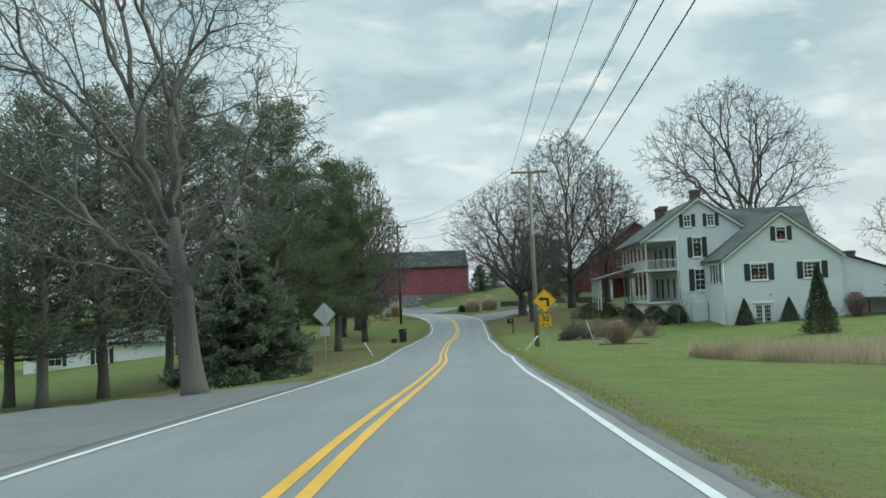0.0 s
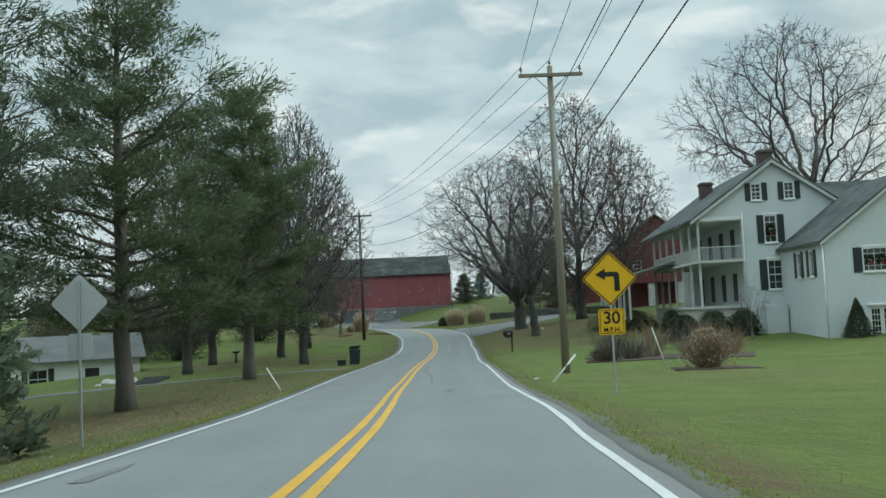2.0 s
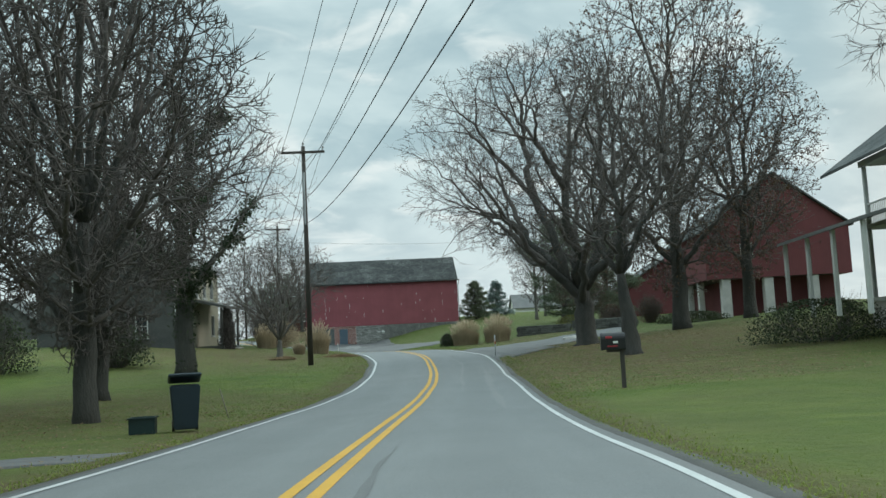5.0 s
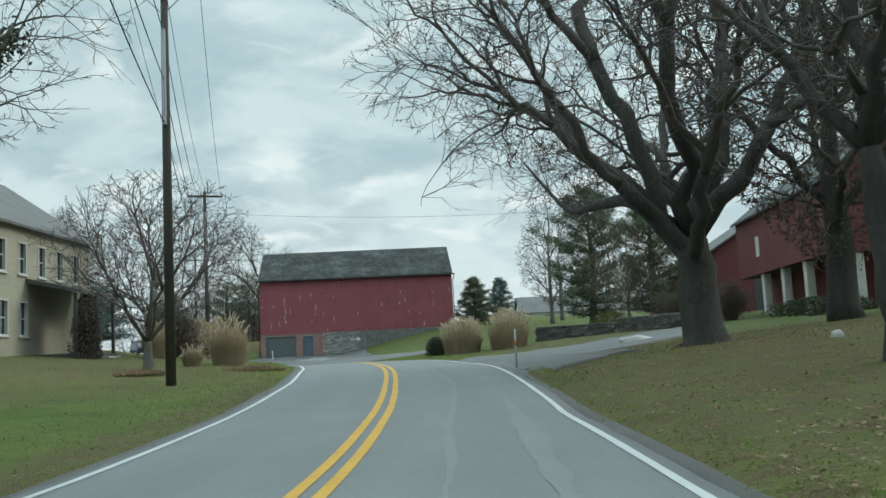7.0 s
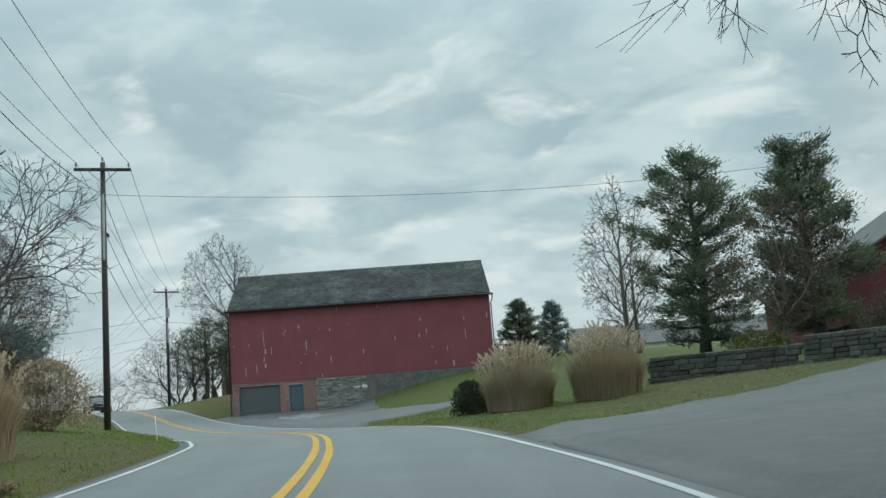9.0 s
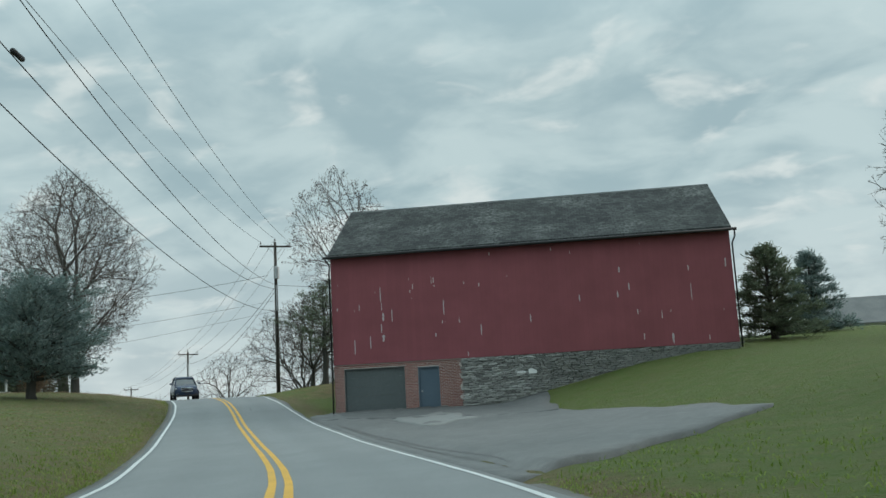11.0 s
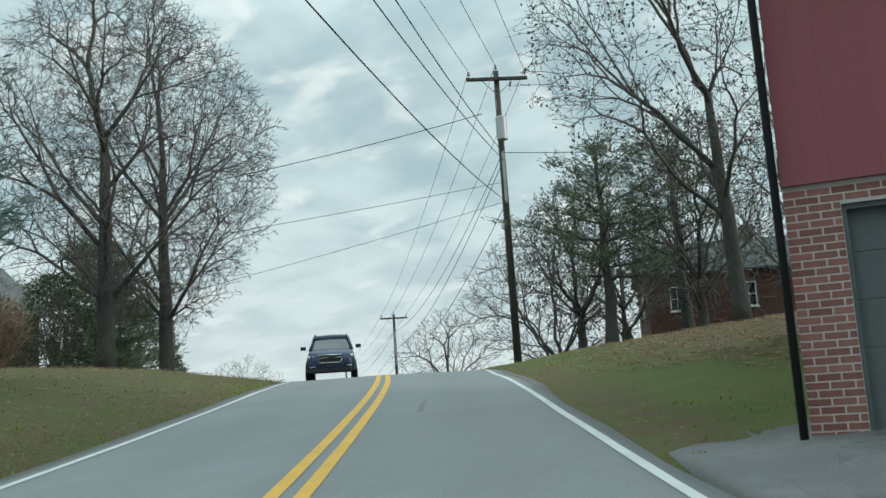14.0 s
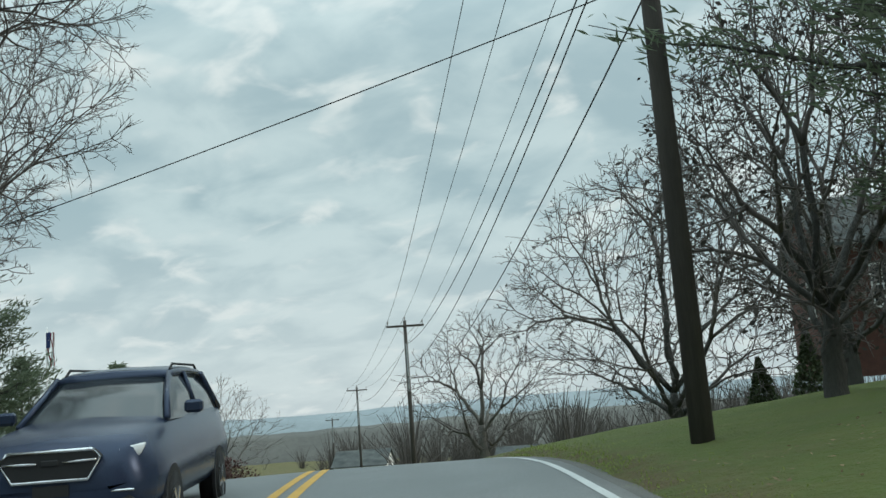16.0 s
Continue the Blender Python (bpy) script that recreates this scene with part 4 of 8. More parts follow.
    part("leaf", boxed(door0 + 0.06, door1 - 0.06, 0.16, 0.21, floor + 0.06, dtop - 0.05, bevel=0.006), DOOR_BLUE, d)
    for p, q in ((door0, door0 + 0.06), (door1 - 0.06, door1)):
        part("jamb", boxed(p, q, 0.08, 0.24, floor, dtop), DOOR_BLUE, d)
    part("jamb", boxed(door0 + 0.06, door1 - 0.06, 0.08, 0.24, dtop - 0.05, dtop), DOOR_BLUE, d)
    part("threshold", boxed(door0, door1, 0.02, 0.3, floor - 0.6, floor + 0.06), TRIM, d)
    bm = bmesh.new()
    bmesh.ops.create_uvsphere(bm, u_segments=10, v_segments=6, radius=0.04, matrix=pose(door0 + 0.16, 0.11, floor + 0.98))
    part("knob", bm, STEEL, d, "steel door knob", True)
    return b, mort, stone, (brick_end, x0, x1, door0, door1, gtop, dtop, floor, base, zb, L)


road_barn, barn_brick, barn_stone, BARN = barn_by_road()


# ---------------------------------------------------------------- white farmhouse
def farmhouse():
    h = thing("farmhouse", "white stucco farmhouse with dark shutters and two-storey porch", "house", pose(0, 0, 0))
    g = -3.4
    # main block, gable end to the south
    x0, x1, y0, y1, eave, ridge = 20.1, 27.4, 92.5, 112.5, 5.9, 9.05
    mid = 22.15
    slope = 0.70
    top = lambda a: ridge - slope * abs(a - mid) - 0.06
    holes = [(20.72, 21.42, 6.35, 7.5), (22.92, 23.62, 6.35, 7.5), (21.45, 22.3, 3.45, 5.3), (24.5, 25.3, 4.3, 5.4), (21.5, 22.5, 0.3, 2.3)]
    bm = wall_with_holes("y", y0, 0.4, (g, eave), x0, mid + (mid - x0), holes[:2] + holes[2:3] + holes[4:], top)
    part("gable_wall", bm, STUCCO, h)
    xm = mid + (mid - x0)
    cut = extruded([(xm, g), (x1, g), (x1, top(x1)), (xm, top(xm))], 0.4, "y")
    bmesh.ops.translate(cut, verts=cut.verts, vec=(0, y0, 0))
    part("gable_wall", cut, STUCCO, h)
    part("side_wall", boxed(x0, x0 + 0.4, y0 + 0.4, y1 - 0.4, g, top(x0) - 0.05), STUCCO, h)
    part("side_wall", boxed(x1 - 0.4, x1, y0 + 0.4, y1 - 0.4, g, top(x1)), STUCCO, h)
    back = extruded([(x0, g), (x1, g), (x1, top(x1)), (mid, ridge - 0.1), (x0, top(x0))], 0.4, "y")
    bmesh.ops.translate(back, verts=back.verts, vec=(0, y1 - 0.4, 0))
    part("back_wall", back, STUCCO, h)
    # roof: long slope west over the porch
    for edge in (16.5, 28.0):
        low = ridge - slope * abs(edge - mid)
        bm = extruded([(mid, ridge), (edge, low), (edge, low + 0.14), (mid, ridge + 0.14)], y1 - y0 + 0.7, "y")
        bmesh.ops.translate(bm, verts=bm.verts, vec=(0, y0 - 0.35, 0))
        part("roof", bm, ROOF, h, "dark grey slate roof")
        bm = extruded([(mid, ridge - 0.22), (edge, low - 0.22), (edge, low), (mid, ridge)], 0.06, "y")
        bmesh.ops.translate(bm, verts=bm.verts, vec=(0, y0 - 0.34, 0))
        part("rake_board", bm, TRIM_GREY, h)
    for a, b, z0, z1 in holes[:2]:
        window(h, "y", y0, a, b, z0, z1, -1, 2, 4, 0.36)
    window(h, "y", y0, *holes[2], -1, 2, 4, 0.45, hood=True)
    window(h, "y", y0, *holes[4], -1, 2, 4, 0.5, hood=True)
    for x, y, z in ((22.2, 93.9, 9.95), (22.0, 110.6, 9.9), (20.6, 104.5, 9.2)):
        chimney(h, x, y, 7.5, z, 0.95, 0.75, CHIMNEY)
    # porch of two storeys along the west side
    pw = 17.0
    fl1, fl2 = -0.65, 2.45
    part("porch_base", boxed(pw, x0 - 0.003, y0 + 0.05, y1 - 3, g, fl1 - 0.18), STONE_WHITE, h)
    for z in (fl1, fl2):
        f = part("porch_floor", boxed(pw - 0.15, x0 - 0.004, y0 - 0.1, y1 - 3, z - 0.18, z, bevel=0.01), TRIM_GREY, h)
    part("porch_beam", boxed(pw - 0.05, pw + 0.15, y0 - 0.05, y1 - 3, 5.0, 5.25), TRIM_GREY, h)
    part("porch_ceiling", boxed(pw + 0.15, x0 - 0.01, y0, y1 - 3, 5.05, 5.12), TRIM_GREY, h)
    tri = extruded([(17.0, 5.36), (x0 - 0.003, 5.36), (x0 - 0.003, top(x0)), (17.0, top(17.0))], 0.1, "y")
    bmesh.ops.translate(tri, verts=tri.verts, vec=(0, y0, 0))
    part("porch_gable", tri, STUCCO, h)
    part("porch_gable", boxed(pw - 0.05, x0 - 0.01, y0 - 0.05, y0 + 0.03, 5.12, 5.35), TRIM, h)
    ys = [y0 + 0.1 + k * 2.75 for k in range(7)]
    for k, y in enumerate(ys):
        for z0, z1 in ((fl1, fl2 - 0.18), (fl2, 5.0)):
            part("porch_post", boxed(pw - 0.02, pw + 0.14, y, y + 0.16, z0, z1, bevel=0.02), TRIM_GREY, h)
    for z0, z1 in ((fl1, fl2 - 0.18), (fl2, 5.0)):
        part("porch_post", boxed(x0 - 0.2, x0 - 0.05, ys[0], ys[0] + 0.16, z0, z1, bevel=0.02), TRIM_GREY, h)
    rail = part("porch_rail", boxed(pw + 0.14, x0 - 0.2, ys[0] + 0.05, ys[0] + 0.11, fl2 + 0.85, fl2 + 0.92), TRIM_GREY, h)
    for k in range(18):
        x = pw + 0.22 + k * 0.155
        part("baluster", boxed(x, x + 0.03, ys[0] + 0.065, ys[0] + 0.095, fl2 + 0.0, fl2 + 0.85), TRIM_GREY, rail)
    rail = part("porch_rail", boxed(pw + 0.03, pw + 0.09, ys[0] + 0.16, ys[6], fl2 + 0.85, fl2 + 0.92), TRIM_GREY, h)
    for k in range(90):
        y = ys[0] + 0.25 + k * 0.18
        if min(abs(y - q) for q in ys) > 0.2:
            part("baluster", boxed(pw + 0.045, pw + 0.075, y, y + 0.03, fl2, fl2 + 0.85), TRIM_GREY, rail)
    for z0 in (fl1, fl2):
        for y in (95.0, 98.2, 101.6, 105.0):
            part("porch_door", boxed(x0 - 0.05, x0 + 0.02, y, y + 0.95, z0 + 0.25, z0 + 2.2, bevel=0.01), SHUTTER, h, "dark door or window behind the porch")
    # lean-to porch roof low on the west, beyond the front
    bm = extruded([(13.2, 1.75), (17.0, 2.75), (17.0, 2.88), (13.2, 1.88)], 9.0, "y")
    bmesh.ops.translate(bm, verts=bm.verts, vec=(0, 100.5, 0))
    part("porch_roof", bm, ROOF_GREY, h, "grey lean-to porch roof")
    for y in (100.7, 103.6, 106.4, 109.2):
        part("porch_post", boxed(13.4, 13.56, y, y + 0.16, -1.4, 1.8, bevel=0.02), TRIM_GREY, h)
    # south wing, lower, gable to the south
    a0, a1, b0, b1, we, wr = 22.4, 32.2, 84.3, 92.45, 3.05, 6.75
    wm = (a0 + a1) / 2
    wtop = lambda a: wr - (wr - we) / (wm - a0) * abs(a - wm) - 0.05
    wh = [(24.75, 26.2, -3.15, -1.0), (24.55, 26.0, 1.0, 2.4), (29.0, 30.5, 1.0, 2.4), (26.85, 27.75, 4.35, 5.5)]
    part("wing_gable", wall_with_holes("y", b0, 0.35, (g, we), a0, a1, wh, wtop), STUCCO, h)
    part("wing_side", wall_with_holes("x", a0, 0.35, (g, we - 0.05), b0 + 0.35, b1, [(86.2, 87.0, 0.9, 2.5), (88.5, 89.3, 0.9, 2.5)]), STUCCO, h)
    part("wing_side", boxed(a1 - 0.35, a1, b0 + 0.35, b1, g, we - 0.05), STUCCO, h)
    gable_roof(h, a0, a1, b0, b1 - 0.3, we, wr, 0.32, 0.13, ROOF, "y", "dark slate roof of the wing")
    for edge in (a0 - 0.32, a1 + 0.32):
        low = wr - (wr - we) / (wm - a0) * abs(edge - wm)
        bm = extruded([(wm, wr - 0.2), (edge, low - 0.2), (edge, low), (wm, wr)], 0.05, "y")
        bmesh.ops.translate(bm, verts=bm.verts, vec=(0, b0 - 0.31, 0))
        part("rake_board", bm, TRIM_GREY, h)
    window(h, "y", b0, *wh[1], -1, 4, 4, 0.5, hood=True)
    window(h, "y", b0, *wh[2], -1, 4, 4, 0.5, hood=True)
    window(h, "y", b0, *wh[3], -1, 2, 4, 0.42)
    for y in (86.2, 88.5):
        window(h, "x", a0, y, y + 0.8, 0.9, 2.5, -1, 2, 4, 0.4)
    fd = new("french_door")
    fd.parent = h
    tagged(fd, "white glazed double door")
    a, b, z0, z1 = wh[0]
    for p, q in ((a + 0.02, (a + b) / 2 - 0.01), ((a + b) / 2 + 0.01, b - 0.02)):
        leaf = part("leaf", boxed(p, q, b0 + 0.1, b0 + 0.15, z0, z1 - 0.02), TRIM, fd)
        for i in range(3):
            for j in range(5):
                u = p + 0.1 + i * (q - p - 0.2) / 3
                z = z0 + 0.28 + j * (z1 - z0 - 0.45) / 5
                part("pane", boxed(u + 0.015, u + (q - p - 0.2) / 3 - 0.015, b0 + 0.085, b0 + 0.105, z + 0.02, z + (z1 - z0 - 0.45) / 5 - 0.02), GLASS, leaf)
    part("hood", boxed(a - 0.15, b + 0.15, b0 - 0.12, b0 + 0.02, z1, z1 + 0.12, bevel=0.02), TRIM, fd)
    part("door_step", boxed(a - 0.2, b + 0.2, b0 - 0.8, b0, z0 - 0.5, z0 - 0.04), CONCRETE, h)
    part("floodlight", boxed(26.0, 26.25, b0 - 0.16, b0, -0.25, -0.1, bevel=0.03), TRIM_GREY, h)
    tubes("downpipe", [([(a0 - 0.12, b0 - 0.05, we - 0.1), (a0 - 0.12, b0 - 0.05, g + 0.4)], [0.045, 0.045], 8)], TRIM, h)
    tubes("downpipe", [([(x0 - 0.1, y0 - 0.08, 5.6), (x0 - 0.1, y0 - 0.08, -1.9)], [0.045, 0.045], 8)], TRIM, h)
    # east lean-to and wooden deck
    bm = extruded([(a1, g), (36.4, g), (36.4, 1.55), (a1, 3.0)], 6.0, "y")
    bmesh.ops.translate(bm, verts=bm.verts, vec=(0, b0 + 0.8, 0))
    part("lean_to", bm, STUCCO, h)
    bm = extruded([(a1 + 0.02, 3.05), (36.8, 1.45), (36.8, 1.57), (a1 + 0.02, 3.17)], 6.5, "y")
    bmesh.ops.translate(bm, verts=bm.verts, vec=(0, b0 + 0.55, 0))
    part("lean_to_roof", bm, ROOF, h)
    chimney(h, 34.6, 89.0, 1.0, 3.3, 0.8, 0.7, CHIMNEY)
    deck = part("deck", boxed(34.2, 41.0, 80.5, 85.0, -1.05, -0.85, bevel=0.01), GREY_BOARD, h, "dark wooden deck on posts")
    for x in (34.4, 37.5, 40.7):
        part("deck_post", boxed(x, x + 0.14, 80.6, 80.74, g, 0.2), GREY_BOARD, deck)
        part("deck_post", boxed(x, x + 0.14, 84.7, 84.84, g, -1.05), GREY_BOARD, deck)
    part("deck_rail", boxed(34.2, 41.0, 80.62, 80.72, 0.1, 0.2), GREY_BOARD, deck)
    part("deck_rail", boxed(34.2, 41.0, 80.64, 80.70, -0.45, -0.38), GREY_BOARD, deck)
    # rear cross wing
    rw = extruded([(92.6 + 8, g), (92.6 + 16, g), (92.6 + 16, 5.0), (92.6 + 12, 8.6), (92.6 + 8, 5.0)], 8.0, "x")
    bmesh.ops.translate(rw, verts=rw.verts, vec=(x1 + 0.003, 0, 0))
    part("rear_wing", rw, STUCCO, h)
    gable_roof(h, x1 - 2.5, x1 + 8.0, 100.6, 108.6, 5.0, 8.65, 0.3, 0.13, ROOF, "x", "dark slate roof of the rear wing")
    # stone cellar steps by the front corner
    part("areaway", boxed(20.9, 22.3, 91.3, 92.46, g, -0.75, bevel=0.02), STUCCO, h)
    return h


house = farmhouse()


# ---------------------------------------------------------------- old red barns behind the trees
def farm_barn():
    b = thing("bank_barn", "old faded red bank barn with stone pillars", "barn", pose(0, 0, 0))
    x0, x1, y0, y1, eave, ridge = 17.9, 29.1, 143.0, 160.0, 6.2, 10.4
    mid = (x0 + x1) / 2
    top = lambda a: ridge - (ridge - eave) / (mid - x0) * abs(a - mid) - 0.05
    part("gable_wall", wall_with_holes("y", y0, 0.25, (2.3, eave), x0, x1, [(20.6, 21.6, 4.0, 5.0)], top), RED_OLD, b)
    window(b, "y", y0, 20.6, 21.6, 4.0, 5.0, -1, 2, 2, 0, TRIM_GREY)
    part("side_wall", boxed(x0, x0 + 0.25, y0 + 0.25, y1, 2.3, eave), RED_FADED, b)
    part("side_wall", boxed(x1 - 0.25, x1, y0 + 0.25, y1, 2.3, eave), RED_OLD, b)
    part("soffit", boxed(x0 + 0.25, x1 - 0.25, y0 + 0.25, y1, 2.3, 2.5), GREY_BOARD, b)
    part("lower_wall", boxed(x0 + 2.2, x1 - 0.5, y0 + 1.8, y1, -1.2, 2.3), RED_OLD, b)
    for x in (19.0, 22.3, 25.8):
        part("pillar", boxed(x, x + 0.75, y0 + 0.1, y0 + 0.8, -1.2, 2.3, bevel=0.06), STONE_WHITE, b, "whitewashed stone pillar")
    for y in (147.0, 151.0, 155.0):
        part("pillar", boxed(x0 + 0.15, x0 + 0.65, y, y + 0.5, -1.2, 2.3, bevel=0.05), STONE_WHITE, b, "whitewashed stone pillar")
    gable_roof(b, x0, x1, y0, y1, eave, ridge, 0.3, 0.14, ROOF, "y", "weathered dark roof")
    part("loft_hatch", boxed(x0 - 0.05, x0 + 0.02, 154.8, 155.5, 3.4, 4.7, bevel=0.01), TRIM_GREY, b, "pale shuttered hatch")
    return b


def rear_barn():
    b = thing("rear_barn", "faded red barn with a broad gable", "barn", pose(0, 0, 0))
    x0, x1, y0, y1, eave, ridge = 16.1, 34.0, 171.2, 186.0, 3.85, 9.3
    mid = (x0 + x1) / 2
    top = lambda a: ridge - (ridge - eave) / (mid - x0) * abs(a - mid) - 0.05
    part("gable_wall", wall_with_holes("y", y0, 0.25, (-1.5, eave), x0, x1, [], top), RED_FADED, b)
    part("side_wall", boxed(x0, x0 + 0.25, y0 + 0.25, y1, -1.5, eave - 0.05), RED_FADED, b)
    part("side_wall", boxed(x1 - 0.25, x1, y0 + 0.25, y1, -1.5, eave - 0.05), RED_OLD, b)
    part("back_wall", wall_with_holes("y", y1, 0.25, (-1.5, eave), x0, x1, [], top), RED_OLD, b)
    gable_roof(b, x0, x1, y0, y1, eave, ridge, 0.35, 0.14, ROOF_GREY, "y", "weathered grey roof")
    part("door", boxed(22.0, 25.0, y0 - 0.06, y0 + 0.01, -1.0, 3.0), GREY_BOARD, b)
    return b


farm_barn()
rear_barn()


# ---------------------------------------------------------------- houses west of the road
def cream_house():
    h = thing("cream_house", "cream clapboard farmhouse with dark porch and grey roof", "house", pose(0, 0, 0))
    x0, x1, y0, y1, eave, ridge, g = -30.5, -20.8, 132.6, 143.2, 5.05, 8.4, -2.0
    mid = (x0 + x1) / 2
    top = lambda a: ridge - (ridge - eave) / (mid - x0) * abs(a - mid) - 0.05
    up = [(y, y + 0.8, 2.7, 4.2) for y in (133.4, 135.3, 137.2, 139.1, 141.0)]
    low = [(y, y + 0.8, -0.1, 1.5) for y in (133.6, 135.4, 141.2)]
    part("front_wall", wall_with_holes("x", x1 - 0.25, 0.25, (g, eave - 0.05), y0 + 0.25, y1 - 0.25, up + low), SIDING, h, "weathered cream clapboards")
    # the house's shaded side: shade is put into the colour by dark boards
    part("gable_wall", wall_with_holes("y", y0, 0.25, (g, eave), x0, x1, [(-23.6, -22.7, -0.2, 1.4), (-28.0, -27.0, 2.7, 4.2)], top), GREY_BOARD, h, "board gable with shade put into its dark colour")
    part("gable_wall", wall_with_holes("y", y1 - 0.25, 0.25, (g, eave), x0, x1, [], top), SIDING, h)
    part("back_wall", boxed(x0, x0 + 0.25, y0 + 0.25, y1 - 0.25, g, eave - 0.05), SIDING, h)
    gable_roof(h, x0, x1, y0, y1, eave, ridge, 0.4, 0.13, ROOF_GREY, "y", "grey shingle roof")
    for a in up + low:
        window(h, "x", x1, *a, 1, 2, 2, 0, TRIM_GREY)
    window(h, "y", y0, -23.6, -22.7, -0.2, 1.4, -1, 2, 2, 0, TRIM_GREY)
    window(h, "y", y0, -28.0, -27.0, 2.7, 4.2, -1, 2, 2, 0, TRIM_GREY)
    part("corner_board", boxed(x1 - 0.02, x1 + 0.02, y0 - 0.02, y0 + 0.14, g, eave - 0.1), TRIM_GREY, h)
    # entrance porch with a low roof
    p = part("porch_floor", boxed(x1 + 0.01, -18.5, 136.2, 140.9, -1.7, -0.95, bevel=0.02), GREY_BOARD, h)
    bm = extruded([(-20.78, 2.35), (-18.2, 1.75), (-18.2, 1.9), (-20.78, 2.55)], 5.2, "y")
    bmesh.ops.translate(bm, verts=bm.verts, vec=(0, 136.0, 0))
    part("porch_roof", bm, GREY_BOARD, h, "dark low porch roof")
    for y in (136.3, 138.5, 140.7):
        part("porch_post", boxed(-18.7, -18.56, y, y + 0.14, -0.95, 1.8, bevel=0.015), GREY_BOARD, h)
    part("lattice", boxed(-18.75, -18.7, 136.4, 138.5, -0.9, 1.4), GREY_BOARD, h)
    for k in range(3):
        part("step", boxed(-18.5 + 0.35 * k, -18.15 + 0.35 * k, 139.0, 140.6, -2.0, -1.1 - 0.2 * k, bevel=0.02), CONCRETE, h)
    return h


def low_house():
    h = thing("ranch_house", "low white sided house behind the pines", "house", pose(-39.5, 84.0, -4.9, 0, 0, 24))
    L, D, e = 20.0, 8.5, 2.7
    holes = [(2.0, 3.2, 0.9, 2.2), (6.0, 7.2, 0.9, 2.2), (13.0, 14.2, 0.9, 2.2), (16.5, 17.4, 0.0, 2.1)]
    part("front_wall", wall_with_holes("y", 0.0, 0.2, (-1.0, e), 0, L, holes), WHITE_SIDING, h)
    part("side_wall", boxed(0, 0.2, 0.2, D, -1, e), WHITE_SIDING, h)
    part("side_wall", boxed(L - 0.2, L, 0.2, D, -1, e), WHITE_SIDING, h)
    part("back_wall", boxed(0.2, L - 0.2, D - 0.2, D, -1, e), WHITE_SIDING, h)
    gable_roof(h, 0, L, 0, D, e, 4.2, 0.4, 0.12, ROOF_GREY, "x", "low grey roof")
    for a in holes[:3]:
        window(h, "y", 0.0, *a, -1, 2, 2, 0.35)
    part("door", boxed(16.5, 17.4, 0.08, 0.13, 0, 2.1), SHUTTER, h)
    return h


def brick_cottage():
    h = thing("brick_cottage", "small dark red brick cottage on the bank", "house", pose(-37.6, 236.2, 2.9, 0, 0, 22))
    L, D, e, r = 9.0, 7.0, 3.3, 5.4
    holes = [(1.3, 2.2, 0.9, 2.4), (5.6, 6.5, 0.9, 2.4)]
    part("front_wall", wall_with_holes("y", 0, 0.25, (-1.5, e), 0, L, holes), BRICK_DARK, h)
    for x in (0, L - 0.25):
        part("gable_wall", wall_with_holes("x", x, 0.25, (-1.5, e), 0.25, D, [(2.8, 3.7, 0.9, 2.4)], lambda a: e + (r - e) * (1 - abs(a - D / 2) / (D / 2)) - 0.05), BRICK_DARK, h)
    part("back_wall", boxed(0.25, L - 0.25, D - 0.25, D, -1.5, e), BRICK_DARK, h)
    gable_roof(h, 0, L, 0, D, e, r, 0.35, 0.12, ROOF, "x", "dark shingle roof")
    for a in holes:
        window(h, "y", 0.0, *a, -1, 2, 2, 0)
    window(h, "x", 0.0, 2.8, 3.7, 0.9, 2.4, -1, 2, 2, 0)
    chimney(h, 7.0, D / 2, 4.5, 6.4, 0.7, 0.6, BRICK_DARK)
    return h


cream_house()
low_house()
brick_cottage()


# ---------------------------------------------------------------- trees
BARK = surface("grey_bark", (0.11, 0.105, 0.095), (0.19, 0.178, 0.158), 2.0, 16, 0.95, stretch=(1, 1, 0.25), relief=0.8, depth=0.03)
BARK_DARK = surface("dark_bark", (0.055, 0.056, 0.052), (0.105, 0.10, 0.09), 2.0, 14, 0.95, stretch=(1, 1, 0.25), relief=0.9, depth=0.05)
TWIG = surface("twig", (0.092, 0.083, 0.077), (0.14, 0.125, 0.115), 3, 10, 0.95)
TWIG_PALE = surface("pale_twig", (0.135, 0.126, 0.117), (0.195, 0.182, 0.168), 3, 10, 0.95)
NEEDLE = leafy("pine_needles", (0.105, 0.145, 0.075), (0.18, 0.225, 0.12), through=0.5)
NEEDLE_DARK = leafy("dark_needles", (0.11, 0.145, 0.095), (0.19, 0.23, 0.15), through=0.5)
NEEDLE_BLUE = leafy("spruce_needles", (0.128, 0.188, 0.180), (0.255, 0.330, 0.307), through=0.45)
DEAD_LEAF = leafy("dead_leaves", (0.095, 0.062, 0.042), (0.18, 0.12, 0.08))
DARK_LEAF = leafy("dull_leaves", (0.05, 0.045, 0.042), (0.095, 0.085, 0.075))
SHRUB_LEAF = leafy("shrub_leaves", (0.040, 0.058, 0.030), (0.085, 0.105, 0.050))
RED_TWIG = surface("reddish_twig", (0.105, 0.088, 0.08), (0.155, 0.13, 0.115), 3, 10, 0.95)
IVY = leafy("ivy_leaves", (0.035, 0.050, 0.028), (0.07, 0.092, 0.05))

def place(at, turn=(0, 0, 0)):
    z = ground_z(at[0], at[1]) if len(at) < 3 else at[2]
    return Matrix.Translation((at[0], at[1], z)) @ pose(0, 0, 0, *turn)


